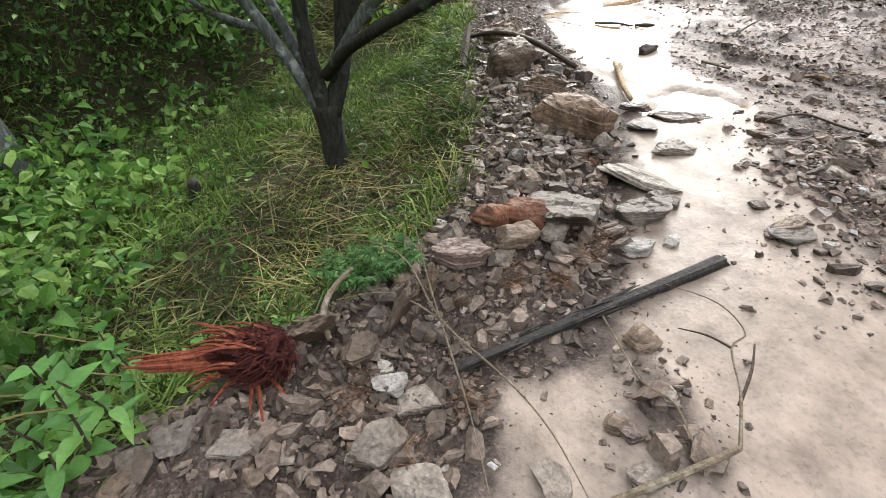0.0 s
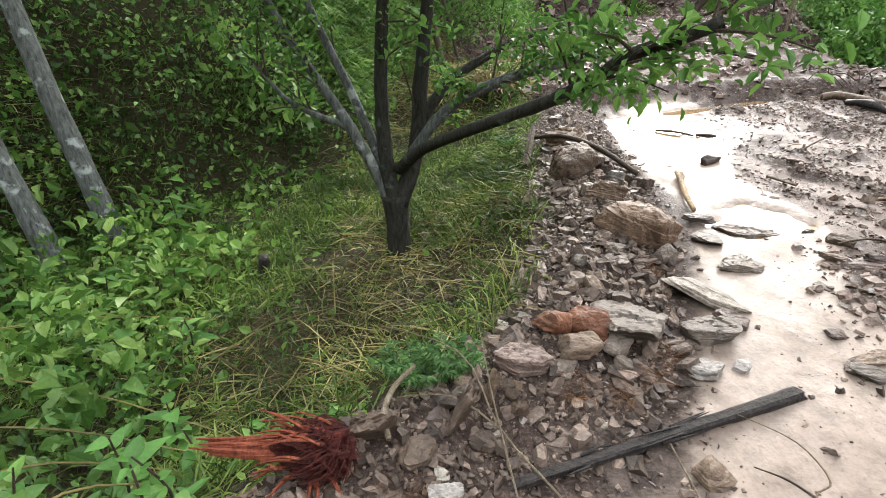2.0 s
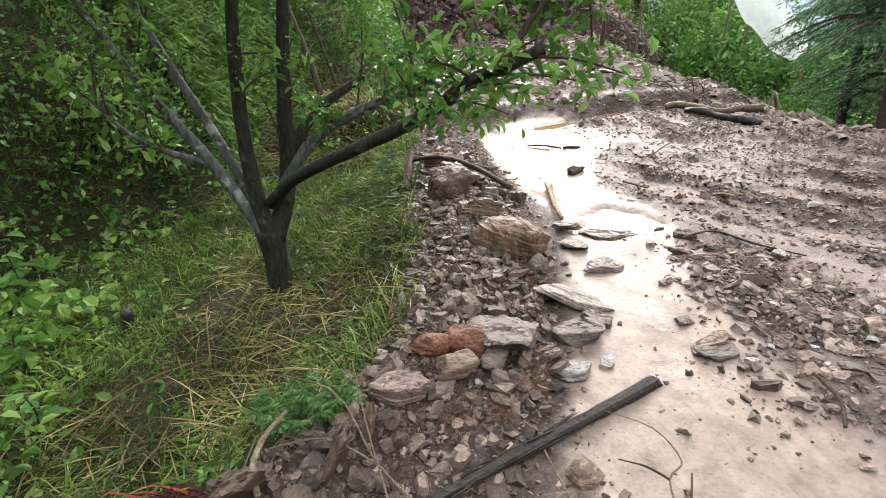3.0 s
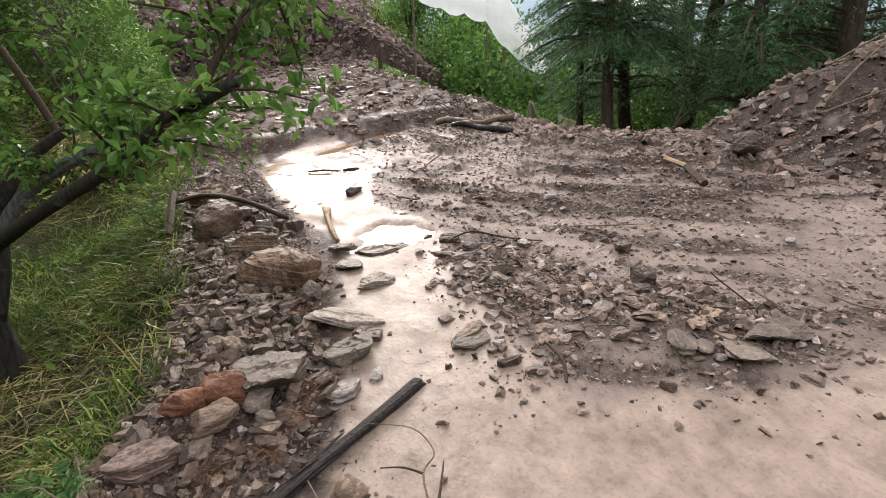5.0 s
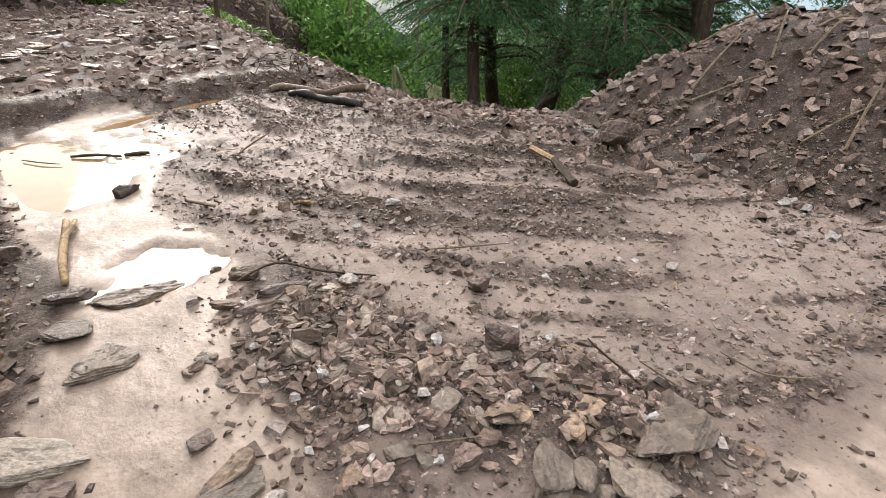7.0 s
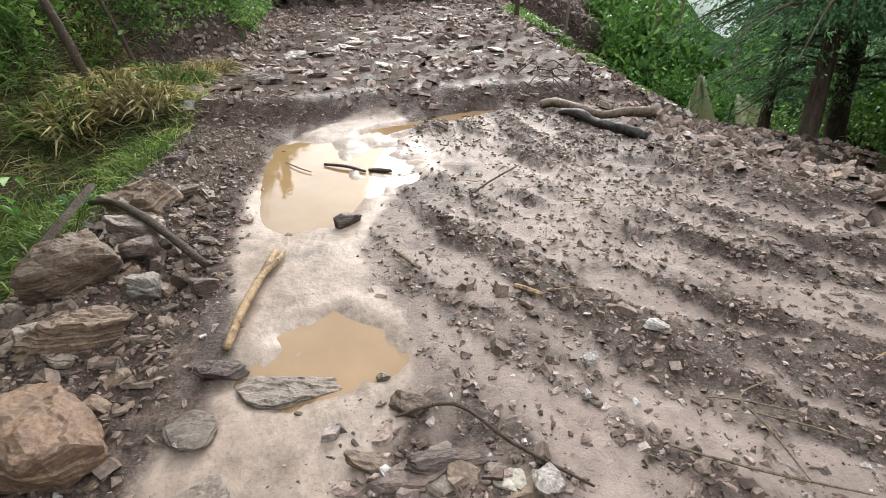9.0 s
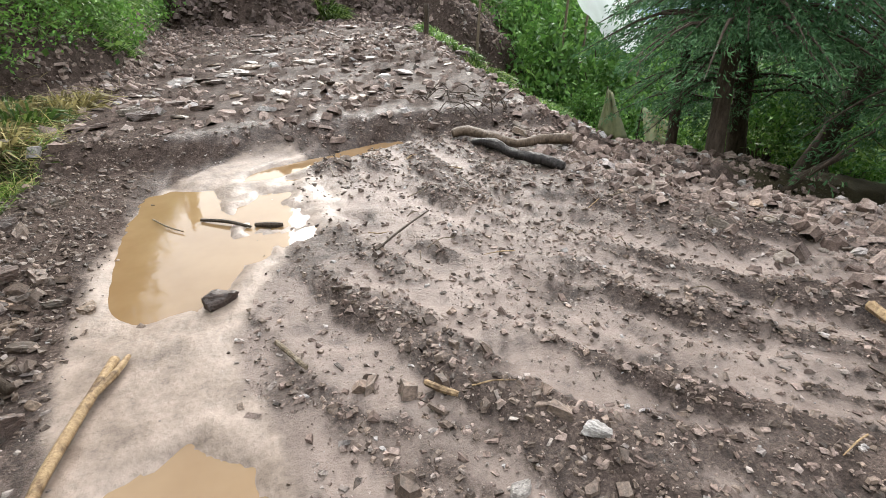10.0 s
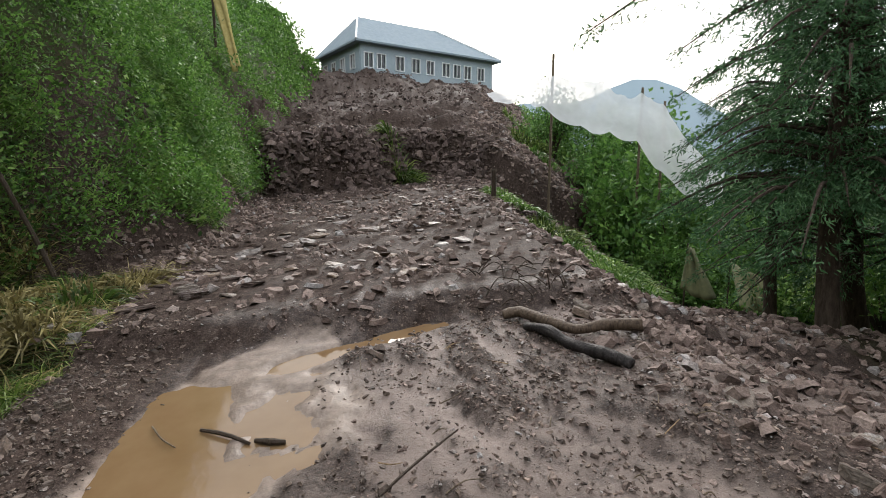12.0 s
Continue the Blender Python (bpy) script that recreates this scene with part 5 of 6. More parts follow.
rock("rock", -0.48, 1.36, 0.2, 0.07, 0.2, 25, BR, "upright brown slate slab beside the grass", (20, -18), True, 0.03, G_BANK)
rock("rock", -0.15, 1.51, 0.15, 0.06, 0.2, 70, BR, "upright thin brown slate slab", (14, 10), True, 0.03, G_BANK)
rock("rock", -0.05, 1.62, 0.1, 0.05, 0.19, 95, BR, "small upright pointed slate slab", (10, 8), True, 0.03, G_BANK)
rock("rock", 0.06, 1.8, 0.28, 0.18, 0.11, 15, DK, "layered dark slate slab at the grass edge", (-10, 8), True, 0.03, G_BANK)
rock("rock", 0.24, 2.06, 0.2, 0.13, 0.12, 40, RU, "rust-orange stone beside a larger slab", (0, 20), False, 0.04, G_BANK)
rock("rock", 0.38, 2.1, 0.22, 0.15, 0.15, -15, RU, "rusty brown blocky stone on the rubble", (10, 0), False, 0.04, G_BANK)
rock("rock", 0.34, 1.93, 0.22, 0.14, 0.11, 10, BR, "rounded brown stone below the rusty one", (0, -6), False, 0.05, G_BANK)
rock("rock", 0.52, 2.02, 0.14, 0.13, 0.11, 60, SL, "grey blocky stone among slabs", (8, 8), False, 0.04, G_BANK)
rock("rock", 0.53, 1.92, 0.09, 0.08, 0.07, 0, SL, "small grey block of slate", (0, 0), False, 0.03, G_BANK)
rock("rock", 0.62, 2.16, 0.46, 0.36, 0.16, 25, SL, "large flat grey slate boulder in the bank", (-12, 8), True, 0.04, G_BANK)
rock("rock", 0.99, 2.22, 0.28, 0.2, 0.1, -5, SL, "flat grey-brown slate slab near the stream", (4, -8), True, 0.02, G_BANK)
rock("rock", 0.91, 1.95, 0.21, 0.13, 0.06, 20, PA, "pale bluish slate slab in the mud", (-10, 4), True, 0.02, G_BANK)
rock("rock", 1.08, 2.0, 0.09, 0.08, 0.06, 80, PA, "small white quartz stone", (0, 0), False, 0.0, G_BANK)
rock("rock", 0.74, 1.38, 0.13, 0.13, 0.1, 35, BR, "rounded mud-covered stone in silt", (0, 0), False, 0.0, G_BANK)
rock("rock", 0.74, 1.13, 0.1, 0.08, 0.05, 110, SL, "small grey flat stone in silt", (0, 5), True, 0.0, G_BANK)
rock("rock", 0.58, 1.07, 0.045, 0.04, 0.035, 0, PA, "tiny white pebble in the silt", (0, 0), False, 0.0, G_BANK)
rock("rock", 0.6, 1.0, 0.09, 0.07, 0.05, 150, DK, "dark slate chip with pale edge", (0, 8), True, 0.0, G_BANK)
rock("rock", 0.56, 1.04, 0.1, 0.09, 0.07, 60, BR, "muddy brown lump of stone", (0, 0), False, 0.0, G_BANK)
rock("rock", 0.61, 0.86, 0.15, 0.11, 0.05, 5, SL, "grey slab half sunk in silt", (3, 0), True, -0.01, G_BANK)
rock("rock", 0.33, 0.87, 0.1, 0.16, 0.05, 20, SL, "grey slab lying in wet silt", (3, 5), True, -0.005, G_BANK)
rock("rock", -0.83, 0.98, 0.15, 0.1, 0.06, 35, SL, "grey slate slab at the weed edge", (8, 0), True, 0.0, G_BANK)
rock("rock", -0.65, 0.96, 0.18, 0.09, 0.05, 5, SL, "long grey slate slab in dark soil", (5, 4), True, 0.0, G_BANK)
rock("rock", -0.95, 0.86, 0.16, 0.1, 0.07, 70, BR, "brown slate slab under the weeds", (0, 12), True, 0.0, G_BANK)
rock("rock", 1.1, 2.55, 0.46, 0.2, 0.07, -38, SL, "long flat grey slab sloping to the stream", (-14, 10), True, 0.03, G_BANK)
rock("rock", 1.17, 2.34, 0.19, 0.12, 0.08, -30, DK, "dark slab end by the stream", (0, 8), True, 0.0, G_BANK)
rock("rock", 0.9, 3.2, 0.5, 0.38, 0.32, -35, M_OCHRE, "big ochre-brown boulder undercut below", (-12, 18), False, 0.06, G_BANK)
rock("rock", 0.99, 2.96, 0.15, 0.12, 0.14, 15, SL, "leaning grey block against a dark boulder", (14, 20), False, 0.02, G_BANK)
rock("rock", 0.42, 2.68, 0.12, 0.1, 0.09, 50, SL, "grey stone in dark rubble", (0, 0), False, 0.02, G_BANK)
rock("rock", 0.66, 2.72, 0.16, 0.12, 0.09, 10, DK, "reddish dark stone in rubble", (5, 0), False, 0.02, G_BANK)
rock("rock", 1.34, 3.3, 0.2, 0.17, 0.05, 25, SL, "square dark grey slate tile in water", (3, 3), True, 0.02, G_BANK)
rock("rock", 1.38, 3.6, 0.2, 0.12, 0.05, -5, DK, "flat dark slate tile on the bank", (4, 0), True, 0.03, G_BANK)
rock("rock", 1.66, 3.47, 0.42, 0.2, 0.1, -8, SL, "long grey layered slate slab in the puddle", (0, 3), True, 0.0, G_BANK)
rock("rock", 1.43, 2.95, 0.3, 0.2, 0.07, 30, SL, "flat brown-grey slate slab in the stream", (2, 4), True, 0.0, G_BANK)
rock("rock", 0.55, 4.28, 0.44, 0.32, 0.34, 30, BR, "large wedge-shaped brown boulder", (10, -16), False, 0.05, G_BANK)
rock("rock", 0.76, 3.82, 0.38, 0.24, 0.2, 30, BR, "long dull brown slate rock leaning on rubble", (-10, 10), True, 0.03, G_BANK)
rock("rock", 0.9, 4.22, 0.2, 0.17, 0.18, 60, PA, "blue-white quartz-veined rock in rubble", (0, 10), False, 0.02, G_BANK)
rock("rock", 1.03, 4.32, 0.09, 0.07, 0.12, 0, BR, "small upright brown stone by water", (0, -8), False, 0.02, G_BANK)
rock("rock", 1.16, 4.27, 0.15, 0.13, 0.13, 40, DK, "dark brown round stone by the stream", (0, 0), False, 0.01, G_BANK)
rock("rock", 0.57, 5.2, 0.42, 0.26, 0.24, 20, BR, "jagged brown slate rock", (12, -14), True, 0.04, G_BANK)
rock("rock", 0.7, 4.8, 0.3, 0.18, 0.13, 5, SL, "grey-brown slab behind the boulders", (0, 10), True, 0.03, G_BANK)
rock("rock", 0.78, 4.55, 0.22, 0.18, 0.14, 70, DK, "dark broken slate rock in rubble", (10, 0), False, 0.03, G_BANK)
rock("rock", 1.9, 4.97, 0.19, 0.14, 0.13, 30, DK, "black wet stone at the puddle edge", (0, 10), False, 0.0)
rock("rock", 2.16, 3.27, 0.17, 0.13, 0.1, -20, BR, "rounded stone with white spot in the puddle", (0, 0), False, 0.0)
rock("rock", 2.07, 3.47, 0.07, 0.06, 0.06, 15, SL, "small stone in the puddle", (0, 0), False, 0.0)
rock("rock", 2.58, 2.85, 0.13, 0.11, 0.07, 50, PA, "pale triangular slate stone", (5, 5), True, 0.02)
rock("rock", 3.32, 3.49, 0.13, 0.07, 0.04, -35, PA, "pale flat stone on the ruts", (0, 0), True, 0.02)
rock("rock", 2.96, 3.39, 0.1, 0.06, 0.04, 10, PA, "small pale slate piece", (0, 0), True, 0.01)
rock("rock", 4.14, 1.82, 0.09, 0.07, 0.05, 10, PA, "white stone on the mud", (0, 0), False, 0.01)
rock("rock", 2.98, 1.18, 0.4, 0.22, 0.06, -12, SL, "broad flat slate slab on the shale clump", (-6, 3), True, 0.03)
rock("rock", 2.72, 1.15, 0.26, 0.2, 0.05, -35, SL, "thin grey slate slab in silt", (-5, 3), True, 0.01)
rock("rock", 2.5, 1.38, 0.24, 0.14, 0.05, 40, SL, "layered slate slab in the clump", (10, 0), True, 0.03)
rock("rock", 2.84, 1.94, 0.22, 0.16, 0.12, -15, DK, "dark brown slate block", (8, 14), True, 0.03)
rock("rock", 3.1, 2.38, 0.18, 0.12, 0.09, 15, DK, "dark slate block on the clods", (0, 10), True, 0.03)
rock("rock", 2.3, 1.6, 0.11, 0.09, 0.06, 15, DK, "dark slate chip among clods", (0, 10), True, 0.02)
rock("rock", 1.66, 2.07, 0.2, 0.12, 0.05, 20, BR, "reddish-brown slate slab in wet silt", (4, -6), True, 0.01)
rock("rock", 1.73, 1.88, 0.07, 0.06, 0.05, 15, PA, "pale bluish stone in the silt", (0, 0), False, 0.01)
rock("rock", 2.22, 1.2, 0.06, 0.08, 0.05, 15, DK, "pear-shaped dark stone in silt", (0, 0), False, 0.01)
rock("rock", 1.6, 2.02, 0.2, 0.09, 0.05, 10, DK, "low slate slab beside the stream", (0, 6), True, 0.0)
rock("rock", 1.68, 1.86, 0.08, 0.05, 0.04, 10, DK, "dark slate chip in silt", (0, 6), True, 0.0)
rock("rock", 1.62, 2.27, 0.12, 0.1, 0.03, 0, DK, "thin slate tile in the stream", (0, 6), True, 0.0)
rock("rock", 2.12, 2.95, 0.26, 0.14, 0.05, 8, DK, "thin dark slate slab at the clods' edge", (3, -4), True, 0.02)
rock("rock", 2.0, 3.02, 0.16, 0.1, 0.05, -20, BR, "brown slate slab beside the silt", (0, 4), True, 0.01)
rock("rock", 1.62, 1.98, 0.24, 0.13, 0.04, 5, SL, "broad thin slate slab on wet silt", (2, 3), True, 0.01)
rock("rock", 2.25, 2.97, 0.28, 0.1, 0.07, 12, DK, "long black clod of mud and slate", (0, 6), False, 0.02)
rock("rock", 6.15, 3.8, 0.3, 0.16, 0.1, 0, PA, "pale flat slab at the heap's foot", (0, 6), True, 0.03)
rock("rock", 5.75, 3.3, 0.42, 0.3, 0.3, 20, DK, "large dark rock on the heap's edge", (0, 16), False, 0.12)
rock("rock", 5.44, 5.0, 0.15, 0.1, 0.07, 0, PA, "pale stone on the road shoulder", (0, 0), True, 0.01)
rock("rock", 5.42, 4.99, 0.2, 0.14, 0.08, 30, SL, "grey slab on the shoulder", (0, 5), True, 0.01)
rock("rock", 5.95, 5.6, 0.26, 0.14, 0.08, 20, SL, "grey-brown slab below the shoulder", (0, 10), True, 0.02)
rock("rock", 4.85, 7.3, 0.26, 0.16, 0.08, -35, BR, "pinkish flat slab beside the logs", (-10, 16), True, 0.03)
for x, y, l, w, turn in ((2.03, 11.8, 0.4, 0.26, 5), (2.95, 11.9, 0.45, 0.3, 15), (3.45, 12.5, 0.32, 0.2, -10), (3.93, 10.1, 0.22, 0.16, 30), (2.5, 13.6, 0.35, 0.2, 0), (4.2, 14.5, 0.5, 0.25, 20), (3.2, 9.6, 0.2, 0.14, 60), (1.6, 10.4, 0.25, 0.18, 10), (4.6, 18.5, 0.6, 0.4, 0), (5.5, 18.8, 0.5, 0.35, 40), (6.0, 17.6, 0.45, 0.3, 10), (2.2, 17.2, 0.4, 0.25, 10), (1.2, 15.5, 0.4, 0.3, 5)):
    rock("rock", x, y, l, w, 0.07, turn, PA if l == 0.22 else (SL, DK, BR)[int(x * 10) % 3], "flat grey slate slab lying on the slide", (4, -5), True, 0.02, "slabs on the slide")
for x, y, l, w, h in ((0.93, 8.66, 0.34, 0.2, 0.09), (0.8, 8.9, 0.3, 0.2, 0.1), (-0.05, 7.9, 0.22, 0.16, 0.12), (0.12, 8.05, 0.2, 0.13, 0.07), (1.2, 9.3, 0.34, 0.16, 0.05), (0.75, 6.5, 0.12, 0.1, 0.1), (0.55, 6.1, 0.2, 0.12, 0.08), (0.75, 5.4, 0.24, 0.14, 0.08)):
    rock("rock", x, y, l, w, h, 15, DK if h < 0.1 else SL, "slate block at the foot of the bank", (4, -5), True, 0.02, G_BANK)



def strew(name, n, x0, x1, y0, y1, weight, small, large, flat, mats, label, group, seed, tilt=14):
    """Single stones of a few shapes, strewn over the ground by weight."""
    rg = np.random.default_rng(seed)
    px, py = scatter(rg, n, x0, x1, y0, y1, weight)
    shapes = [rock_mesh(name, seed + k, 1.0, 0.74, flat, k % 3 != 0, mats[k % len(mats)], 3) for k in range(9)]
    for k in range(len(px)):
        size = small + (large - small) * rg.random() ** 2.2
        ob = new(name, shapes[int(rg.integers(9))])
        x, y = float(px[k]), float(py[k])
        ob.matrix_world = pose(x, y, ground_at(x, y) + 0.14 * flat * size, rg.normal(0, tilt), rg.normal(0, tilt), rg.uniform(0, 360)) @ Matrix.Diagonal((size, size * rg.uniform(0.8, 1.15), size * rg.uniform(0.75, 1.3), 1))
        tagged(ob, label, "stone", group)


strew("stone", 230, -1.3, 1.5, 0.55, 6.0, lambda a, b: ss(-0.1, 0.1, a - berm_x(b)) * ss(1.1, 0.6, a - berm_x(b)) * (1 - 0.9 * silt_mask(a, b)) * ss(6.0, 4.6, b), 0.05, 0.15, 0.45, (BR, SL, DK, BR), "brown slate stone embedded in the muddy bank", "stones in the muddy bank", 900)
strew("slate_piece", 120, 1.7, 3.5, 0.9, 3.4, lambda a, b: np.clip(clump(a, b), 0, 1) ** 1.3, 0.05, 0.17, 0.26, (SL, BR, SL), "mud-coated flat slate piece on the clods", "slate pieces on the clods", 920, 10)
strew("flat_stone", 150, 0.4, 6.4, 8.2, 19.5, lambda a, b: ss(0.2, 0.9, a - foot_x(b)) * ss(0.3, -0.3, a - edge_x(b)) * ss(26, 8, b), 0.1, 0.36, 0.2, (DK, BR, DK, SL), "flat wet slate slab on the slide", "slabs on the slide", 940, 9)
strew("stone", 90, 4.6, 7.6, 3.0, 8.0, lambda a, b: ss(-0.6, 0.1, a - soft(b, (1.2, 3, 4.6, 5.5, 9), (5.6, 5.7, 5.3, 5.0, 4.9))) * ss(2.0, 0.4, a - edge_x(b)), 0.06, 0.22, 0.4, (SL, BR, SL), "grey-brown stone on the loose road shoulder", "stones on the shoulder", 960)

# ---- wood ----


def stick(name, pts, radii, mat, label, category="stick", sides=7, rough=0.2, lift=None):
    """pts: x, y and height over the ground."""
    bm = bmesh.new()
    p = [Vector((x, y, ground_at(x, y) + z)) for x, y, z in pts]
    o = p[0].copy()
    tube(bm, [q - o for q in p], radii, sides, rough, len(pts) * 7)
    ob = part(name, bm, mat, smooth=sides > 7)
    ob.location = o
    return tagged(ob, label, category)




def build_beam():
    """A split beam: an uneven four-sided balk, frayed along its edges and at both ends."""
    p0 = Vector((0.09, 1.29, ground_at(0.09, 1.29) + 0.055))
    p1 = Vector((1.23, 1.83, ground_at(1.23, 1.83) + 0.012))
    beam = thing("charred_beam", p0, "blackened splintered beam lying across the mud", "beam")
    along = (p1 - p0).normalized()
    side = along.cross(Vector((0, 0, 1))).normalized()
    up = side.cross(along)
    ln = (p1 - p0).length
    rg = random.Random(8)
    bm = bmesh.new()
    rings, n, m = [], 60, 12
    for i in range(n + 1):
        t = i / n
        w, hh = 0.02 + 0.011 * t, 0.014 + 0.011 * t
        ring = []
        for k in range(m):
            a = 2 * math.pi * k / m
            c, s = math.cos(a), math.sin(a)
            q = (abs(c) ** 4 + abs(s) ** 4) ** -0.25
            groove = 1 + 0.22 * (float(vnoise(k * 1.7, t * 6, 31)) - 0.5) + 0.16 * (float(vnoise(k * 3.1, t * 30, 32)) - 0.5)
            end = (0.05 * float(vnoise(k * 0.9, 3.0, 33)) if i == n else 0) - (0.08 * float(vnoise(k * 0.9, 5.0, 34)) if i == 0 else 0)
            ring.append(bm.verts.new(along * (t * ln + end) + side * (c * q * w * groove) + up * (s * q * hh * groove)))
        rings.append(ring)
    for a, b in zip(rings, rings[1:]):
        for k in range(m):
            bm.faces.new((a[k], a[(k + 1) % m], b[(k + 1) % m], b[k]))
    bm.faces.new(rings[0][::-1])
    bm.faces.new(rings[-1])
    part("balk", bm, M_CHAR, beam)
    for k in range(9):
        t = rg.uniform(0.1, 0.95)
        a = rg.uniform(0.3, 2.8)
        o = along * t * ln + side * math.cos(a) * 0.03 + up * math.sin(a) * 0.022
        e = along * rg.uniform(0.08, 0.22) * rg.choice((-1, 1)) + side * math.cos(a) * 0.015 + up * 0.008
        bm = bmesh.new()
        tube(bm, (o, o + e * 0.5, o + e), (0.006, 0.005, 0.001), 5, 0.3, k)
        part("splinter", bm, M_CHAR, beam)


build_beam()
stick("branch", ((0.24, 5.25, 0.1), (0.5, 5.0, 0.12), (0.8, 4.72, 0.12), (1.14, 4.45, 0.05)), (0.018, 0.023, 0.026, 0.022), M_DARKTWIG, "dark wet branch lying over the rocks", "branch", 9)
rock("rock", 0.6, 3.78, 0.15, 0.1, 0.11, 60, SL, "small grey stone at the grass edge", (10, 0), False, 0.02, G_BANK)
stick("plank", ((0.17, 4.55, 0.05), (0.2, 4.85, 0.12), (0.25, 5.3, 0.2)), (0.035, 0.033, 0.03), M_DARKTWIG, "old grey board on the grass edge", "plank", 4, 0.05)
stick("peeled_branch", ((1.39, 3.72, 0.04), (1.41, 3.98, 0.045), (1.45, 4.24, 0.045), (1.5, 4.56, 0.04)), (0.017, 0.023, 0.022, 0.021), M_BAREWOOD, "peeled yellow branch with patches of bark", "branch", 9, 0.12)
stick("peeled_branch", ((1.46, 4.3, 0.05), (1.52, 4.45, 0.04), (1.55, 4.58, 0.03)), (0.016, 0.018, 0.012), M_BAREWOOD, "short peeled yellow fork of wood", "branch", 7)
stick("log", ((4.1, 7.42, 0.05), (4.25, 7.36, 0.09), (4.4, 7.08, 0.07), (4.6, 6.88, 0.06), (4.85, 6.85, 0.08), (5.12, 6.7, 0.1)), (0.045, 0.055, 0.048, 0.042, 0.05, 0.058), M_LOGWOOD, "bent brown log at the road's edge", "log", 12)
stick("log", ((4.2, 7.05, 0.04), (4.33, 6.8, 0.06), (4.42, 6.62, 0.05), (4.6, 6.36, 0.06), (4.74, 6.18, 0.03)), (0.03, 0.05, 0.042, 0.055, 0.045), M_CHAR, "dark rotten log beside a bent one", "log", 12, 0.4)
stick("stick", ((2.83, 5.2, 0.03), (3.05, 5.42, 0.05), (3.32, 5.67, 0.03)), (0.009, 0.008, 0.005), M_DARKTWIG, "thin dark stick on the mud")
stick("stick", ((1.72, 6.17, 0.028), (1.9, 6.05, 0.036), (2.07, 5.93, 0.028)), (0.012, 0.014, 0.01), M_DARKTWIG, "dark wet stick floating in the puddle")
stick("stick", ((2.1, 5.95, 0.025), (2.2, 5.9, 0.035), (2.29, 5.88, 0.025)), (0.014, 0.022, 0.014), M_DARKTWIG, "short dark stick in the puddle")
stick("stick", ((1.38, 6.3, 0.03), (1.5, 6.12, 0.035), (1.62, 6.0, 0.03)), (0.006, 0.006, 0.004), M_TWIG, "thin twig at the puddle's edge")
stick("stick", ((2.2, 4.45, 0.03), (2.32, 4.21, 0.03)), (0.013, 0.011), M_TWIG, "short pale stick on the mud")
stick("stick", ((2.8, 3.98, 0.03), (2.83, 3.9, 0.05), (2.9, 3.85, 0.03)), (0.014, 0.016, 0.012), M_BAREWOOD, "short bent piece of wood")
stick("stick", ((5.07, 3.73, 0.04), (4.92, 3.35, 0.05)), (0.03, 0.026), M_BAREWOOD, "pale broken stick on the mud")
stick("stick", ((4.92, 3.35, 0.05), (4.7, 2.95, 0.03)), (0.028, 0.035), M_DARKTWIG, "dark muddy end of a broken stick")
stick("stick", ((2.1, 3.2, 0.03), (2.32, 3.19, 0.06), (2.5, 3.0, 0.05), (2.72, 2.8, 0.03)), (0.006, 0.008, 0.007, 0.005), M_DARKTWIG, "thin dark twig bent over the clods")
stick("twig", ((3.31, 3.09, 0.02), (3.41, 3.04, 0.03), (3.6, 2.93, 0.02)), (0.004, 0.005, 0.003), M_TWIG, "thin straw-coloured twig on mud", "twig", 5)
stick("twig", ((3.58, 3.1, 0.02), (3.42, 3.05, 0.03), (3.43, 2.9, 0.03), (3.44, 2.7, 0.02)), (0.004, 0.005, 0.005, 0.003), M_TWIG, "forked straw-coloured twig on mud", "twig", 5)
stick("twig", ((3.44, 2.98, 0.02), (3.58, 2.88, 0.03), (3.68, 2.8, 0.02)), (0.004, 0.005, 0.003), M_TWIG, "thin curved twig on the mud", "twig", 5)
stick("twig", ((3.05, 2.9, 0.02), (3.3, 2.75, 0.03), (3.6, 2.62, 0.02)), (0.004, 0.006, 0.003), M_TWIG, "long thin twig on the mud", "twig", 5)
stick("twig", ((2.2, 1.75, 0.03), (2.4, 1.62, 0.04)), (0.005, 0.004), M_TWIG, "short straight twig on shale", "twig", 5)
stick("twig", ((3.1, 1.4, 0.02), (3.02, 1.55, 0.1), (3.0, 1.62, 0.14)), (0.006, 0.005, 0.004), M_DARKTWIG, "twig standing out of the mud", "twig", 5)
stick("twig", ((3.22, 1.3, 0.02), (3.15, 1.45, 0.09)), (0.006, 0.004), M_TWIG, "pale twig standing out of the mud", "twig", 5)
stick("twig", ((3.75, 0.95, 0.02), (3.6, 1.1, 0.03), (3.62, 1.3, 0.02)), (0.005, 0.006, 0.004), M_TWIG, "pale twig on silt", "twig", 5)
stick("twig", ((1.83, 1.45, 0.03), (1.9, 1.57, 0.05), (1.93, 1.75, 0.03)), (0.008, 0.01, 0.006), M_DARKTWIG, "dark twig lying in silt", "twig", 6)
stick("twig", ((-0.66, 2.25, 0.3), (-0.2, 1.7, 0.16), (-0.01, 1.43, 0.1), (0.22, 1.16, 0.1), (0.33, 0.97, 0.1), (0.4, 0.75, 0.1)), (0.002, 0.003, 0.0045, 0.004, 0.003, 0.002), M_TWIG, "long bare twig arching over the rubble", "twig", 6)
stick("twig", ((-0.42, 1.54, 0.08), (-0.2, 1.5, 0.1), (-0.01, 1.43, 0.1)), (0.0025, 0.0035, 0.0045), M_TWIG, "bare side twig over rubble", "twig", 6)
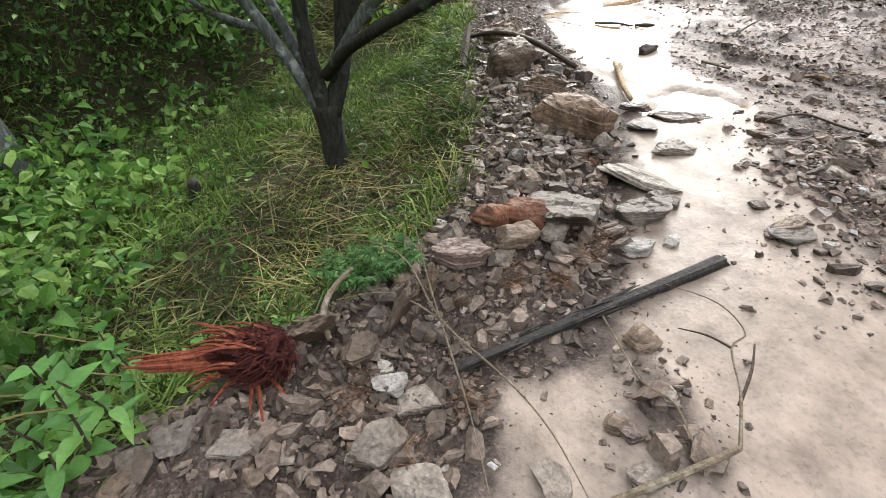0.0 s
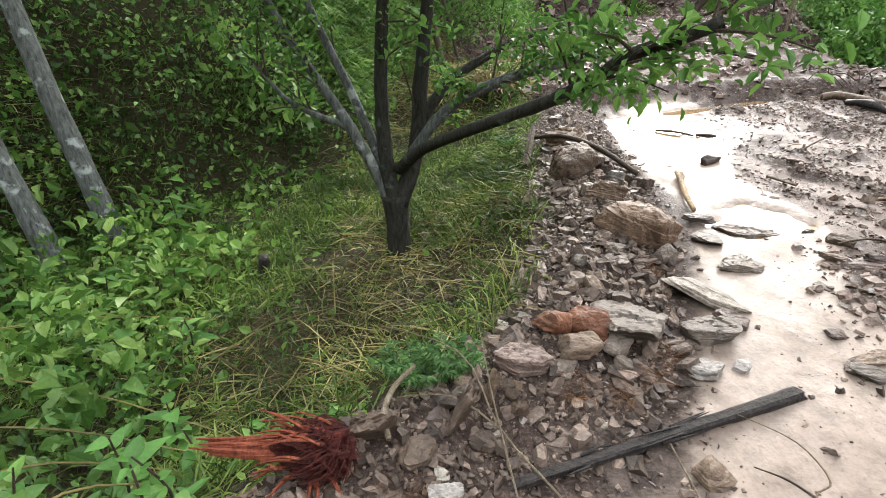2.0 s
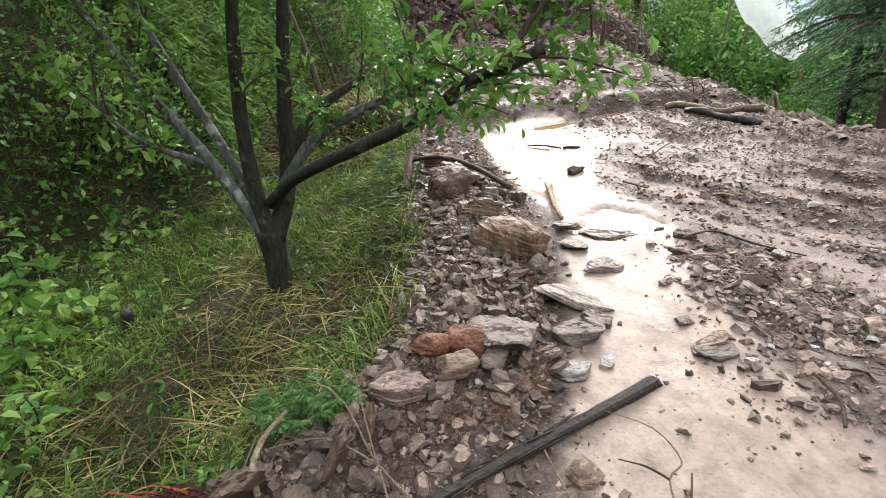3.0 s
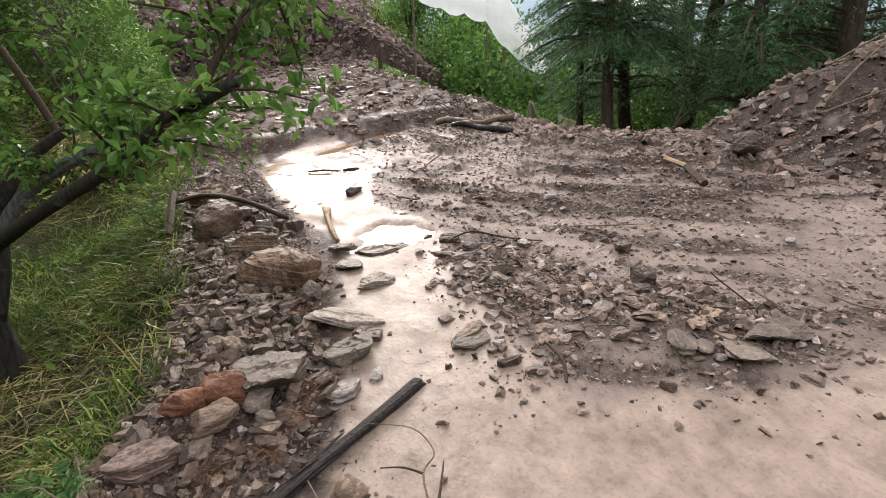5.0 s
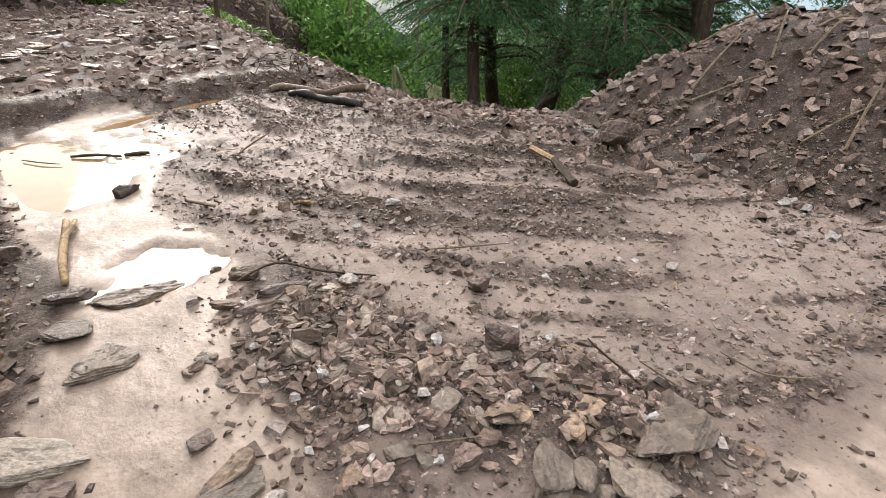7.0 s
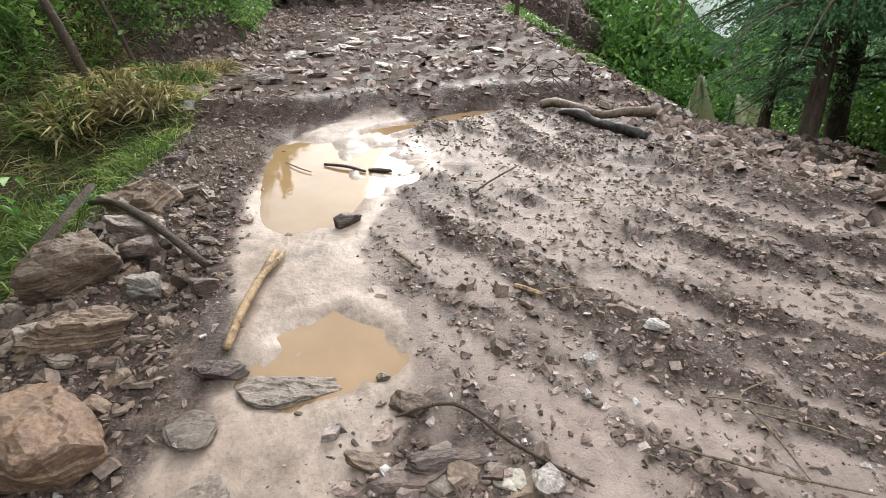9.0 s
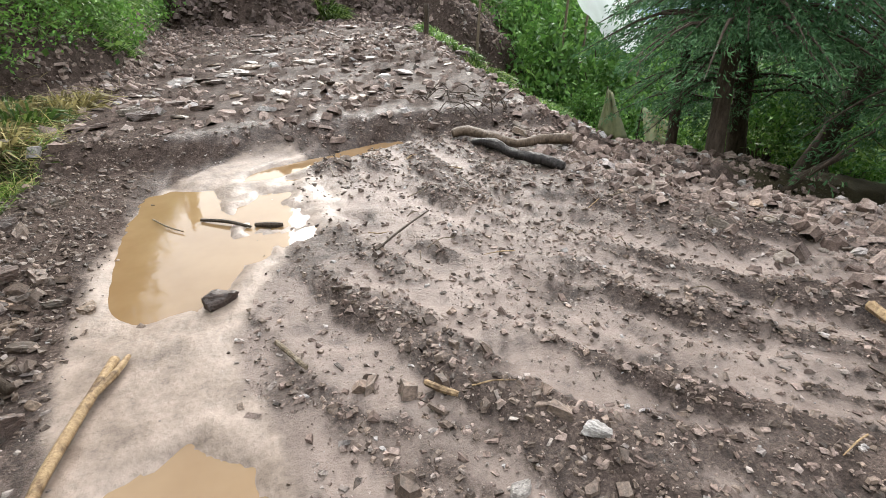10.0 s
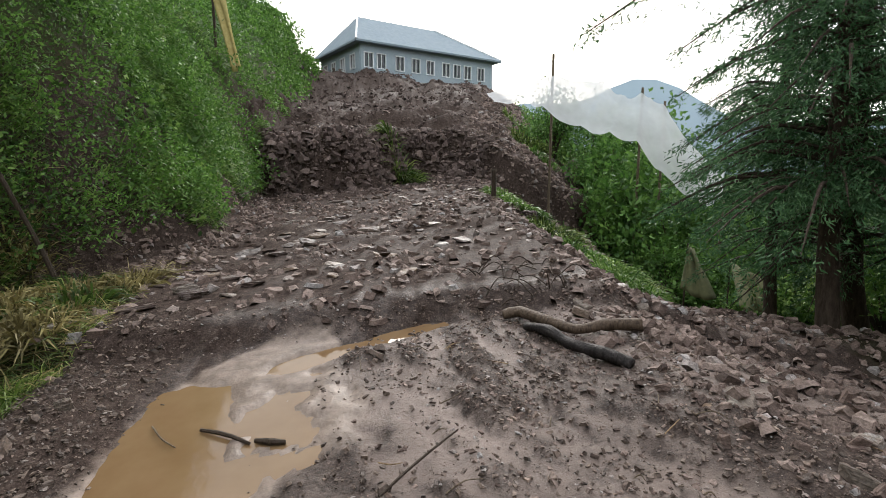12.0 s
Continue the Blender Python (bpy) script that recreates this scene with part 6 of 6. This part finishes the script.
stick("twig", ((-0.12, 1.83, 0.2), (-0.05, 1.54, 0.12), (0.03, 1.3, 0.08), (0.09, 1.05, 0.07), (0.14, 0.76, 0.06)), (0.002, 0.0035, 0.0045, 0.003, 0.002), M_TWIG, "long bare twig crossing another", "twig", 6)
stick("root", ((-0.37, 1.66, 0.14), (-0.43, 1.55, 0.13), (-0.45, 1.44, 0.08), (-0.41, 1.33, 0.05)), (0.008, 0.012, 0.013, 0.01), M_TWIG, "curved grey root on the rubble", "root", 7)
stick("thorn_branch", ((0.47, 0.78, 0.04), (0.67, 0.83, 0.05), (0.87, 0.9, 0.07)), (0.012, 0.012, 0.01), M_TWIG, "bare thorny branch on wet silt", "branch", 7)
stick("thorn_branch", ((0.87, 0.9, 0.07), (0.95, 1.08, 0.09), (1.0, 1.26, 0.1), (1.08, 1.33, 0.1), (1.07, 1.52, 0.07), (0.92, 1.65, 0.06)), (0.007, 0.005, 0.004, 0.0035, 0.0025, 0.0015), M_TWIG, "thin arching end of a thorny branch", "branch", 6)
stick("thorn_branch", ((1.0, 1.26, 0.1), (0.95, 1.33, 0.09), (0.88, 1.4, 0.06)), (0.005, 0.004, 0.002), M_DARKTWIG, "small side shoot of a thorny branch", "branch", 6)
stick("thorn_branch", ((0.93, 1.04, 0.08), (1.02, 1.16, 0.1), (1.1, 1.29, 0.08)), (0.006, 0.005, 0.003), M_DARKTWIG, "second shoot of a thorny branch", "branch", 6)
stick("vine", ((0.62, 1.48, 0.06), (0.64, 1.3, 0.06), (0.66, 1.15, 0.06), (0.73, 1.03, 0.07), (0.75, 0.84, 0.03)), (0.003, 0.004, 0.004, 0.004, 0.003), M_TWIG, "pale creeping root over the silt", "root", 5)
stick("pole", ((-1.02, 8.5, 0.05), (-1.2, 8.5, 0.75), (-1.62, 8.45, 1.7)), (0.055, 0.05, 0.045), M_DARKTWIG, "dark weathered leaning fence pole", "pole", 9, 0.1)
stick("pole", ((-0.8, 9.6, -0.2), (-1.0, 9.6, 0.5), (-1.3, 9.5, 1.3)), (0.035, 0.03, 0.025), M_DARKTWIG, "thin leaning pole in dry grass", "pole", 7, 0.1)
stick("fence_post", ((6.1, 15.2, -0.3), (6.1, 15.2, 0.25), (6.1, 15.22, 0.72)), (0.07, 0.065, 0.06), M_DARKTWIG, "short weathered wooden post on a ledge", "post", 9, 0.1)
stick("stump_stick", ((8.6, 7.0, -0.1), (8.75, 6.85, 0.3), (9.1, 6.6, 0.75)), (0.06, 0.05, 0.03), M_DARKTWIG, "dark broken stump under the cedars", "stump", 8, 0.2)
rg = random.Random(77)
for k in range(34):
    # brushwood caught on the road's edge
    x, y = 4.5 + rg.uniform(-0.5, 0.5), 8.0 + rg.uniform(-0.35, 0.45)
    a, ln = rg.uniform(0, 6.28), rg.uniform(0.12, 0.4)
    stick("twig", ((x, y, 0.03), (x + math.cos(a) * ln * 0.5, y + math.sin(a) * ln * 0.5, 0.05 + rg.random() * 0.12), (x + math.cos(a) * ln, y + math.sin(a) * ln, 0.04)), (0.007, 0.006, 0.003), M_DARKTWIG, "dark brushwood twig caught in debris", "twig", 5)
for k in range(46):
    x, y = rg.uniform(2.4, 6.2), rg.uniform(1.6, 7.2)
    a, ln = rg.uniform(0, 6.28), rg.uniform(0.05, 0.22)
    stick("twig", ((x, y, 0.015), (x + math.cos(a) * ln * 0.5, y + math.sin(a) * ln * 0.5, 0.02 + rg.random() * 0.03), (x + math.cos(a) * ln, y + math.sin(a) * ln, 0.012)), (0.004, 0.004, 0.002), M_TWIG if k % 3 else M_BAREWOOD, "small broken twig on the muddy road", "twig", 5)
for k in range(26):
    x, y = rg.uniform(6.2, 9.0), rg.uniform(1.0, 4.0)
    a, ln = rg.uniform(-0.9, 0.6), rg.uniform(0.3, 0.9)
    stick("branch", ((x, y, 0.04), (x + math.cos(a) * ln * 0.5, y + math.sin(a) * ln * 0.5, 0.08), (x + math.cos(a) * ln, y + math.sin(a) * ln, 0.05)), (0.014, 0.012, 0.006), M_TWIG, "pale broken branch on the debris heap", "branch", 6)

# ---- torn root ----


def build_root():
    o = Vector((-0.64, 1.22, ground_at(-0.64, 1.22)))
    root = thing("torn_root", o, "torn red cedar root with splintered wood", "root")
    rg = random.Random(4)
    bm = bmesh.new()
    bmesh.ops.create_icosphere(bm, subdivisions=4, radius=0.1)
    for v in bm.verts:
        d = v.co.normalized()
        v.co = Vector((d.x * 0.12, d.y * 0.08, d.z * 0.075)) * (1 + 0.6 * noise.noise(d * 3.5) + 0.3 * noise.noise(d * 9)) + Vector((0, 0, 0.1))
    part("core", bm, M_ROOTDARK, root)
    bm = bmesh.new()
    for k in range(11):
        s = k / 10 - 0.5
        tube(bm, ((0.02, 0.02 + s * 0.09, 0.09 + 0.03 * rg.random()), (-0.17, 0.0 + s * 0.08, 0.08 + 0.025 * rg.random()), (-0.32 - 0.14 * rg.random(), -0.01 + s * 0.05, 0.05 + 0.025 * rg.random())), (0.018, 0.013, 0.003), 5, 0.4, k)
    part("splintered_stem", bm, M_ROOT, root, "orange-red splintered wood")["kind"] = "stuff"
    bm = bmesh.new()
    for k in range(200):
        d = Vector((rg.gauss(0.15, 1), rg.gauss(0, 1), rg.gauss(0.2, 0.9))).normalized()
        p = Vector((d.x * 0.1, d.y * 0.075, d.z * 0.07 + 0.1))
        t = d.cross(Vector((rg.random() - 0.5, rg.random() - 0.5, 1))).normalized()
        ln = rg.uniform(0.04, 0.13)
        q, e = p + d * 0.016 + t * ln * 0.5, p - d * 0.004 + t * ln + Vector((0, 0, -0.02))
        tube(bm, (p, q, e), (0.0045, 0.0035, 0.001), 4, 0.2, k)
    part("fibre_tangle", bm, M_ROOTDARK, root, "tangled dark red fibres")["kind"] = "stuff"
    bm = bmesh.new()
    for k in range(46):
        p = Vector((rg.uniform(-0.1, 0.06), rg.gauss(0.0, 0.045), 0.13 + rg.uniform(-0.05, 0.06)))
        d = Vector((-1, rg.gauss(0.05, 0.22), rg.gauss(-0.12, 0.14))).normalized() * rg.uniform(0.06, 0.2)
        tube(bm, (p, p + d * 0.5 + Vector((0, 0, 0.012)), p + d), (0.006, 0.005, 0.0015), 4, 0.3, k)
    part("splintered_wood", bm, M_ROOT, root, "bright orange-red torn splinters")["kind"] = "stuff"
    bm = bmesh.new()
    for k, (x, y) in enumerate(((-0.12, -0.14), (0.02, -0.17), (0.13, -0.12), (-0.2, -0.08), (0.07, -0.2))):
        tube(bm, ((0, -0.03, 0.07), (x * 0.6, y * 0.6, 0.05), (x, y, 0.012)), (0.012, 0.008, 0.003), 5, 0.2, k)
    part("rootlet_fan", bm, M_ROOT, root)["kind"] = "stuff"


build_root()

# ---- broad-leaved weeds ----


def leaf_mesh(name, length, width, curl, mat, teeth=0.0, seed=0):
    rg = random.Random(seed)
    n, bm = 8, bmesh.new()
    rows = []
    for i in range(n + 1):
        t = i / n
        w = width * (math.sin(math.pi * min(1, t ** 0.65 * 1.0)) * 0.5 + 0.004) * (1 + teeth * (rg.random() - 0.5))
        z = -curl * length * t * t + 0.02 * length * math.sin(t * 9)
        rows.append([bm.verts.new((s * w, t * length, z + abs(s) * w * 0.35 + 0.012 * width * rg.uniform(-1, 1))) for s in (-1, -0.5, 0, 0.5, 1)])
    for a, b in zip(rows, rows[1:]):
        for j in range(4):
            bm.faces.new((a[j], a[j + 1], b[j + 1], b[j]))
    me = bpy.data.meshes.new(name)
    bm.to_mesh(me)
    bm.free()
    me.materials.append(mat)
    me.polygons.foreach_set("use_smooth", np.ones(len(me.polygons), bool))
    return me


M_BROAD_OBJ = make_leaf("broad_dock_leaf", (0.07, 0.165, 0.038), (0.125, 0.275, 0.062), (0.24, 0.39, 0.1), 0.35, 0.36, False)
BROAD = [leaf_mesh("leaf", 0.15, 0.1, 0.35, M_BROAD_OBJ, 0.1, 1), leaf_mesh("leaf", 0.11, 0.085, 0.2, M_BROAD_OBJ, 0.12, 2), leaf_mesh("leaf", 0.18, 0.085, 0.55, M_BROAD_OBJ, 0.08, 3), leaf_mesh("leaf", 0.08, 0.06, 0.15, M_BROAD_OBJ, 0.1, 4)]


def weed(x, y, h, n, seed, scale=1.0):
    rg = random.Random(seed)
    o = Vector((x, y, ground_at(x, y)))
    t = thing("broadleaf_weed", o, "broad-leaved green weed beside the rubble", "weed", "weeds in the foreground")
    bm = bmesh.new()
    top = Vector((rg.uniform(-0.08, 0.08), rg.uniform(-0.06, 0.06), h))
    mid = Vector((top.x * 0.3 + 0.02, top.y * 0.3, h * 0.5))
    tube(bm, ((0, 0, -0.03), mid, top), (0.006, 0.005, 0.003), 6, 0, seed)
    part("stem", bm, M_DARKTWIG, t)
    for k in range(n):
        u = (k + 0.6) / n
        p = mid.lerp(top, u * 2 - 1) if u > 0.5 else Vector((0, 0, 0)).lerp(mid, u * 2)
        ob = new("leaf", rg.choice(BROAD))
        ob.parent = t
        s = scale * rg.uniform(0.65, 1.15) * (1.15 - 0.4 * u)
        ob.matrix_basis = Matrix.Translation(p) @ Matrix.Rotation(k * 2.4 + rg.uniform(-0.4, 0.4), 4, "Z") @ Matrix.Rotation(rg.uniform(0.05, 0.6), 4, "X") @ Matrix.Rotation(rg.uniform(-0.3, 0.3), 4, "Y") @ Matrix.Diagonal((s, s, s, 1))


for k, (x, y, h, n, s) in enumerate(((-1.12, 1.1, 0.3, 9, 0.85), (-1.3, 1.0, 0.22, 8, 0.9), (-1.45, 1.25, 0.33, 9, 1.0), (-1.2, 1.35, 0.26, 8, 0.8), (-1.62, 1.05, 0.25, 8, 0.9), (-1.05, 1.5, 0.16, 6, 0.7), (-0.92, 1.45, 0.14, 6, 0.7), (-1.5, 1.6, 0.34, 9, 1.0), (-1.8, 1.4, 0.3, 8, 1.0), (-1.85, 1.85, 0.3, 8, 1.0),
                                     (-1.35, 0.8, 0.2, 8, 0.85), (-1.15, 0.85, 0.16, 7, 0.7), (-2.1, 1.7, 0.3, 8, 1.1), (-2.2, 2.2, 0.32, 8, 1.1), (-1.9, 2.4, 0.24, 7, 0.9), (-2.6, 2.1, 0.35, 8, 1.1), (-2.7, 2.7, 0.35, 8, 1.1), (-2.4, 3.0, 0.28, 7, 1.0), (-3.0, 3.2, 0.4, 9, 1.2), (-1.0, 1.75, 0.12, 5, 0.6),
                                     (-0.78, 1.75, 0.12, 5, 0.6), (-3.3, 2.6, 0.4, 9, 1.2), (-0.6, 2.1, 0.12, 5, 0.6), (-2.9, 3.9, 0.5, 9, 1.2), (-3.1, 4.3, 0.5, 9, 1.2), (-2.2, 1.2, 0.3, 8, 1.0), (-1.7, 0.75, 0.2, 8, 0.9), (-1.08, 0.92, 0.34, 10, 0.75), (-1.22, 0.7, 0.36, 10, 0.8), (-1.0, 1.02, 0.2, 8, 0.6), (-1.35, 1.15, 0.4, 10, 0.9), (-1.55, 0.9, 0.38, 10, 0.9))):
    weed(x, y, h, n, 200 + k, s)


def feather(x, y, seed):
    """A low plant of finely cut leaves."""
    rg = np.random.default_rng(seed)
    o = np.array([x, y, ground_at(x, y)])
    t = thing("feathery_plant", o, "blue-green finely cut leafy plant", "weed")
    for k in range(9):
        a = k * 0.72 + rg.uniform(-0.2, 0.2)
        out = np.array([math.cos(a), math.sin(a), 0.0])
        ln = rg.uniform(0.12, 0.2)
        u = np.linspace(0.2, 1, 16)[:, None]
        p = out * ln * u + np.array([0, 0, 1]) * (0.13 * np.sin(u * 2.2))
        side = np.array([-out[1], out[0], 0])
        b = np.concatenate([p, p])
        d = unit(np.concatenate([side + out * 0.6 + np.zeros_like(p), -side + out * 0.6 + np.zeros_like(p)]) + rg.normal(0, 0.25, (32, 3)))
        w = np.concatenate([1.15 - u[:, 0], 1.15 - u[:, 0]]) * 0.075
        v, f = leaves(b, d, w, w * 0.32, rg)
        ob = new("frond", mesh_from("frond", v, f, M_FERN))
        ob.parent = t


feather(-0.33, 1.72, 1)
feather(-0.22, 1.78, 2)
feather(-0.44, 1.82, 3)
feather(0.0, 5.6, 4)

# ---- things on the slopes ----


def cloth(name, corners, mat, label, seed):
    a, b, c, d = [Vector(p) for p in corners]
    n = 10
    verts = []
    for i in range(n + 1):
        for j in range(n + 1):
            u, v = i / n, j / n
            p = a.lerp(b, u).lerp(d.lerp(c, u), v)
            w = 0.12 * (float(vnoise(u * 4, v * 3, seed)) - 0.5) + 0.05 * math.sin(u * 14)
            verts.append((p.x + w, p.y + w, p.z - 0.25 * math.sin(math.pi * u) * v * 0.4))
    f = [(i * (n + 1) + j, (i + 1) * (n + 1) + j, (i + 1) * (n + 1) + j + 1, i * (n + 1) + j + 1) for i in range(n) for j in range(n)]
    ob = tagged(new(name, mesh_from(name, verts, f, mat, smooth=True)), label, "cloth")
    s = ob.modifiers.new("thick", "SOLIDIFY")
    s.thickness = 0.012
    return ob


olive = cloth("shade_cloth", ((9.82, 12.74, 0.5), (9.9, 12.7, 0.42), (10.05, 12.06, -0.55), (9.33, 12.21, -0.3)), M_OLIVE, "olive shade cloth hung among the trees", 3)
olive2 = cloth("shade_cloth", ((11.43, 13.41, -0.05), (11.71, 12.3, -0.36), (11.6, 12.2, -0.9), (10.91, 12.37, -0.85)), M_OLIVE, "sagging olive shade cloth between trunks", 4)
for ob in (olive, olive2):
    z0 = min((ob.matrix_world @ v.co).z for v in ob.data.vertices)
    bm = bmesh.new()
    c = ob.data.vertices[0].co
    g = ground_at(c.x, c.y)
    tube(bm, ((c.x, c.y, g - 0.2), (c.x, c.y, (g + c.z) / 2), (c.x, c.y, c.z + 0.05)), (0.02, 0.02, 0.015), 6)
    part("pole", bm, M_DARKTWIG, ob)
yc = cloth("cloth_strip", ((-2.35, 23.5, 8.6), (-1.95, 23.5, 8.6), (-1.45, 23.4, 5.9), (-1.7, 23.4, 5.7)), M_YELLOW, "faded yellow cloth hanging down the bank", 5)
bm = bmesh.new()
tube(bm, ((-2.3, 23.6, ground_at(-2.3, 23.6) - 0.3), (-2.3, 23.6, 6.5), (-2.3, 23.55, 8.9)), (0.06, 0.055, 0.05), 7)
part("pole", bm, M_DARKTWIG, yc)

# ---- grass tufts on the slide ----


def tuft(x, y, r, h, n, mat, label, seed, z=None):
    rg = np.random.default_rng(seed)
    a, q = rg.uniform(0, 6.283, n), r * np.sqrt(rg.random(n))
    px, py = x + q * np.cos(a), y + q * np.sin(a)
    b = np.stack([px, py, height(px, py) - 0.02 if z is None else np.full(n, z)], 1)
    d = unit(np.stack([0.6 * np.cos(a) + rg.normal(0, 0.35, n), 0.6 * np.sin(a) + rg.normal(0, 0.35, n), 0.9 + rg.normal(0, 0.25, n)], 1))
    ln = h * rg.uniform(0.5, 1.1, n)
    o = b[0].copy()
    v, f = blades(b - o, d, ln, ln * 0.035 + 0.004, rg, 0.5)
    ob = new("grass_tuft", mesh_from("grass_tuft", v, f, mat))
    ob.location = o
    return tagged(ob, label, "grass", "grass tufts on the slopes")


TUFT = "green grass tuft hanging on the slide"
for k, (x, y, r, h, n, mat) in enumerate(((4.3, 21.0, 0.5, 1.0, 900, M_GRASS), (6.9, 15.2, 0.45, 0.6, 900, M_BRIGHT), (7.3, 14.2, 0.5, 0.7, 1200, M_GRASS), (6.6, 15.9, 0.4, 0.5, 700, M_BRIGHT), (7.6, 13.2, 0.5, 0.6, 900, M_BRIGHT), (7.4, 12.3, 0.5, 0.55, 900, M_BRIGHT), (7.3, 11.3, 0.5, 0.5, 1000, M_BRIGHT), (7.0, 10.3, 0.45, 0.45, 900, M_BRIGHT),
                                          (7.9, 11.8, 0.5, 0.5, 900, M_GRASS), (8.2, 12.8, 0.5, 0.6, 900, M_GRASS), (6.8, 9.6, 0.35, 0.4, 600, M_BRIGHT), (11.0, 27.0, 0.8, 1.0, 900, M_GRASS), (12.5, 33.0, 0.9, 1.2, 900, M_GRASS), (10.5, 24.5, 0.7, 0.8, 700, M_BRIGHT))):
    tuft(x, y, r, h, n, mat, TUFT, 300 + k)
for k in range(26):
    rg2 = random.Random(400 + k)
    x = rg2.uniform(-1.5, 0.15)
    tuft(x, rg2.uniform(7.6, 9.9), 0.22, rg2.uniform(0.35, 0.6), 230, M_STRAW if k % 4 else M_GRASS, "flattened straw-coloured grass tuft on the verge", 400 + k)
rock("ledge_slab", 6.5, 15.1, 0.8, 0.5, 0.18, 20, PA, "pale concrete slab on the ledge by the post", (0, 4), True, 0.05)
rock("ledge_slab", 6.9, 14.6, 0.6, 0.4, 0.3, 50, DK, "dark stone of the broken ledge", (0, 10), True, 0.0)


# ---- last small things on the ground ----
stick("stump", ((-1.83, 3.32, -0.05), (-1.82, 3.3, 0.1), (-1.8, 3.28, 0.2)), (0.055, 0.05, 0.035), M_CHAR, "small blackened stump in cut grass", "stump", 8, 0.3)
for k, (x, y, a, ln, z) in enumerate(((-1.75, 1.35, 0.25, 0.55, 0.22), (-1.6, 1.15, 0.55, 0.4, 0.2), (-1.9, 1.6, 0.1, 0.7, 0.26), (-1.35, 0.95, 1.0, 0.3, 0.2), (-2.3, 2.3, 0.5, 0.6, 0.25), (-1.4, 2.5, 0.9, 0.45, 0.1), (-1.2, 3.1, 1.9, 0.4, 0.1), (-0.4, 4.3, 0.4, 0.4, 0.08), (-0.1, 5.0, 2.2, 0.4, 0.08), (-1.0, 2.2, 2.6, 0.35, 0.1))):
    c, s = math.cos(a), math.sin(a)
    stick("straw_stalk", ((x - c * ln, y - s * ln, z), (x, y, z + 0.06), (x + c * ln, y + s * ln, z * 0.4)), (0.005, 0.005, 0.002), M_STRAW, "long pale dry stalk over the weeds", "stalk", 5)
for k, (x, y, r) in enumerate(((0.76, 2.02, 0.09), (0.66, 1.86, 0.08), (-0.12, 0.97, 0.07), (-0.3, 1.14, 0.08), (0.1, 1.15, 0.06), (0.3, 1.72, 0.08), (0.52, 1.75, 0.07), (0.85, 2.75, 0.08))):
    rg3 = np.random.default_rng(600 + k)
    n = 90
    px, py = x + rg3.normal(0, r * 0.5, n), y + rg3.normal(0, r * 0.5, n)
    b = np.stack([px, py, height(px, py) + rg3.uniform(0.01, 0.05, n)], 1)
    d = unit(np.stack([rg3.normal(0, 1, n), rg3.normal(0, 1, n), rg3.normal(0.05, 0.2, n)], 1))
    o = b[0].copy()
    ln = rg3.uniform(0.03, 0.09, n)
    v, f = blades(b - o, d, ln, np.full(n, 0.0022), rg3, 0.1)
    ob = new("pine_needles", mesh_from("pine_needles", v, f, M_NEEDLE))
    ob.location = o
    tagged(ob, "clump of fallen rust-brown pine needles", "needles", kind="stuff")
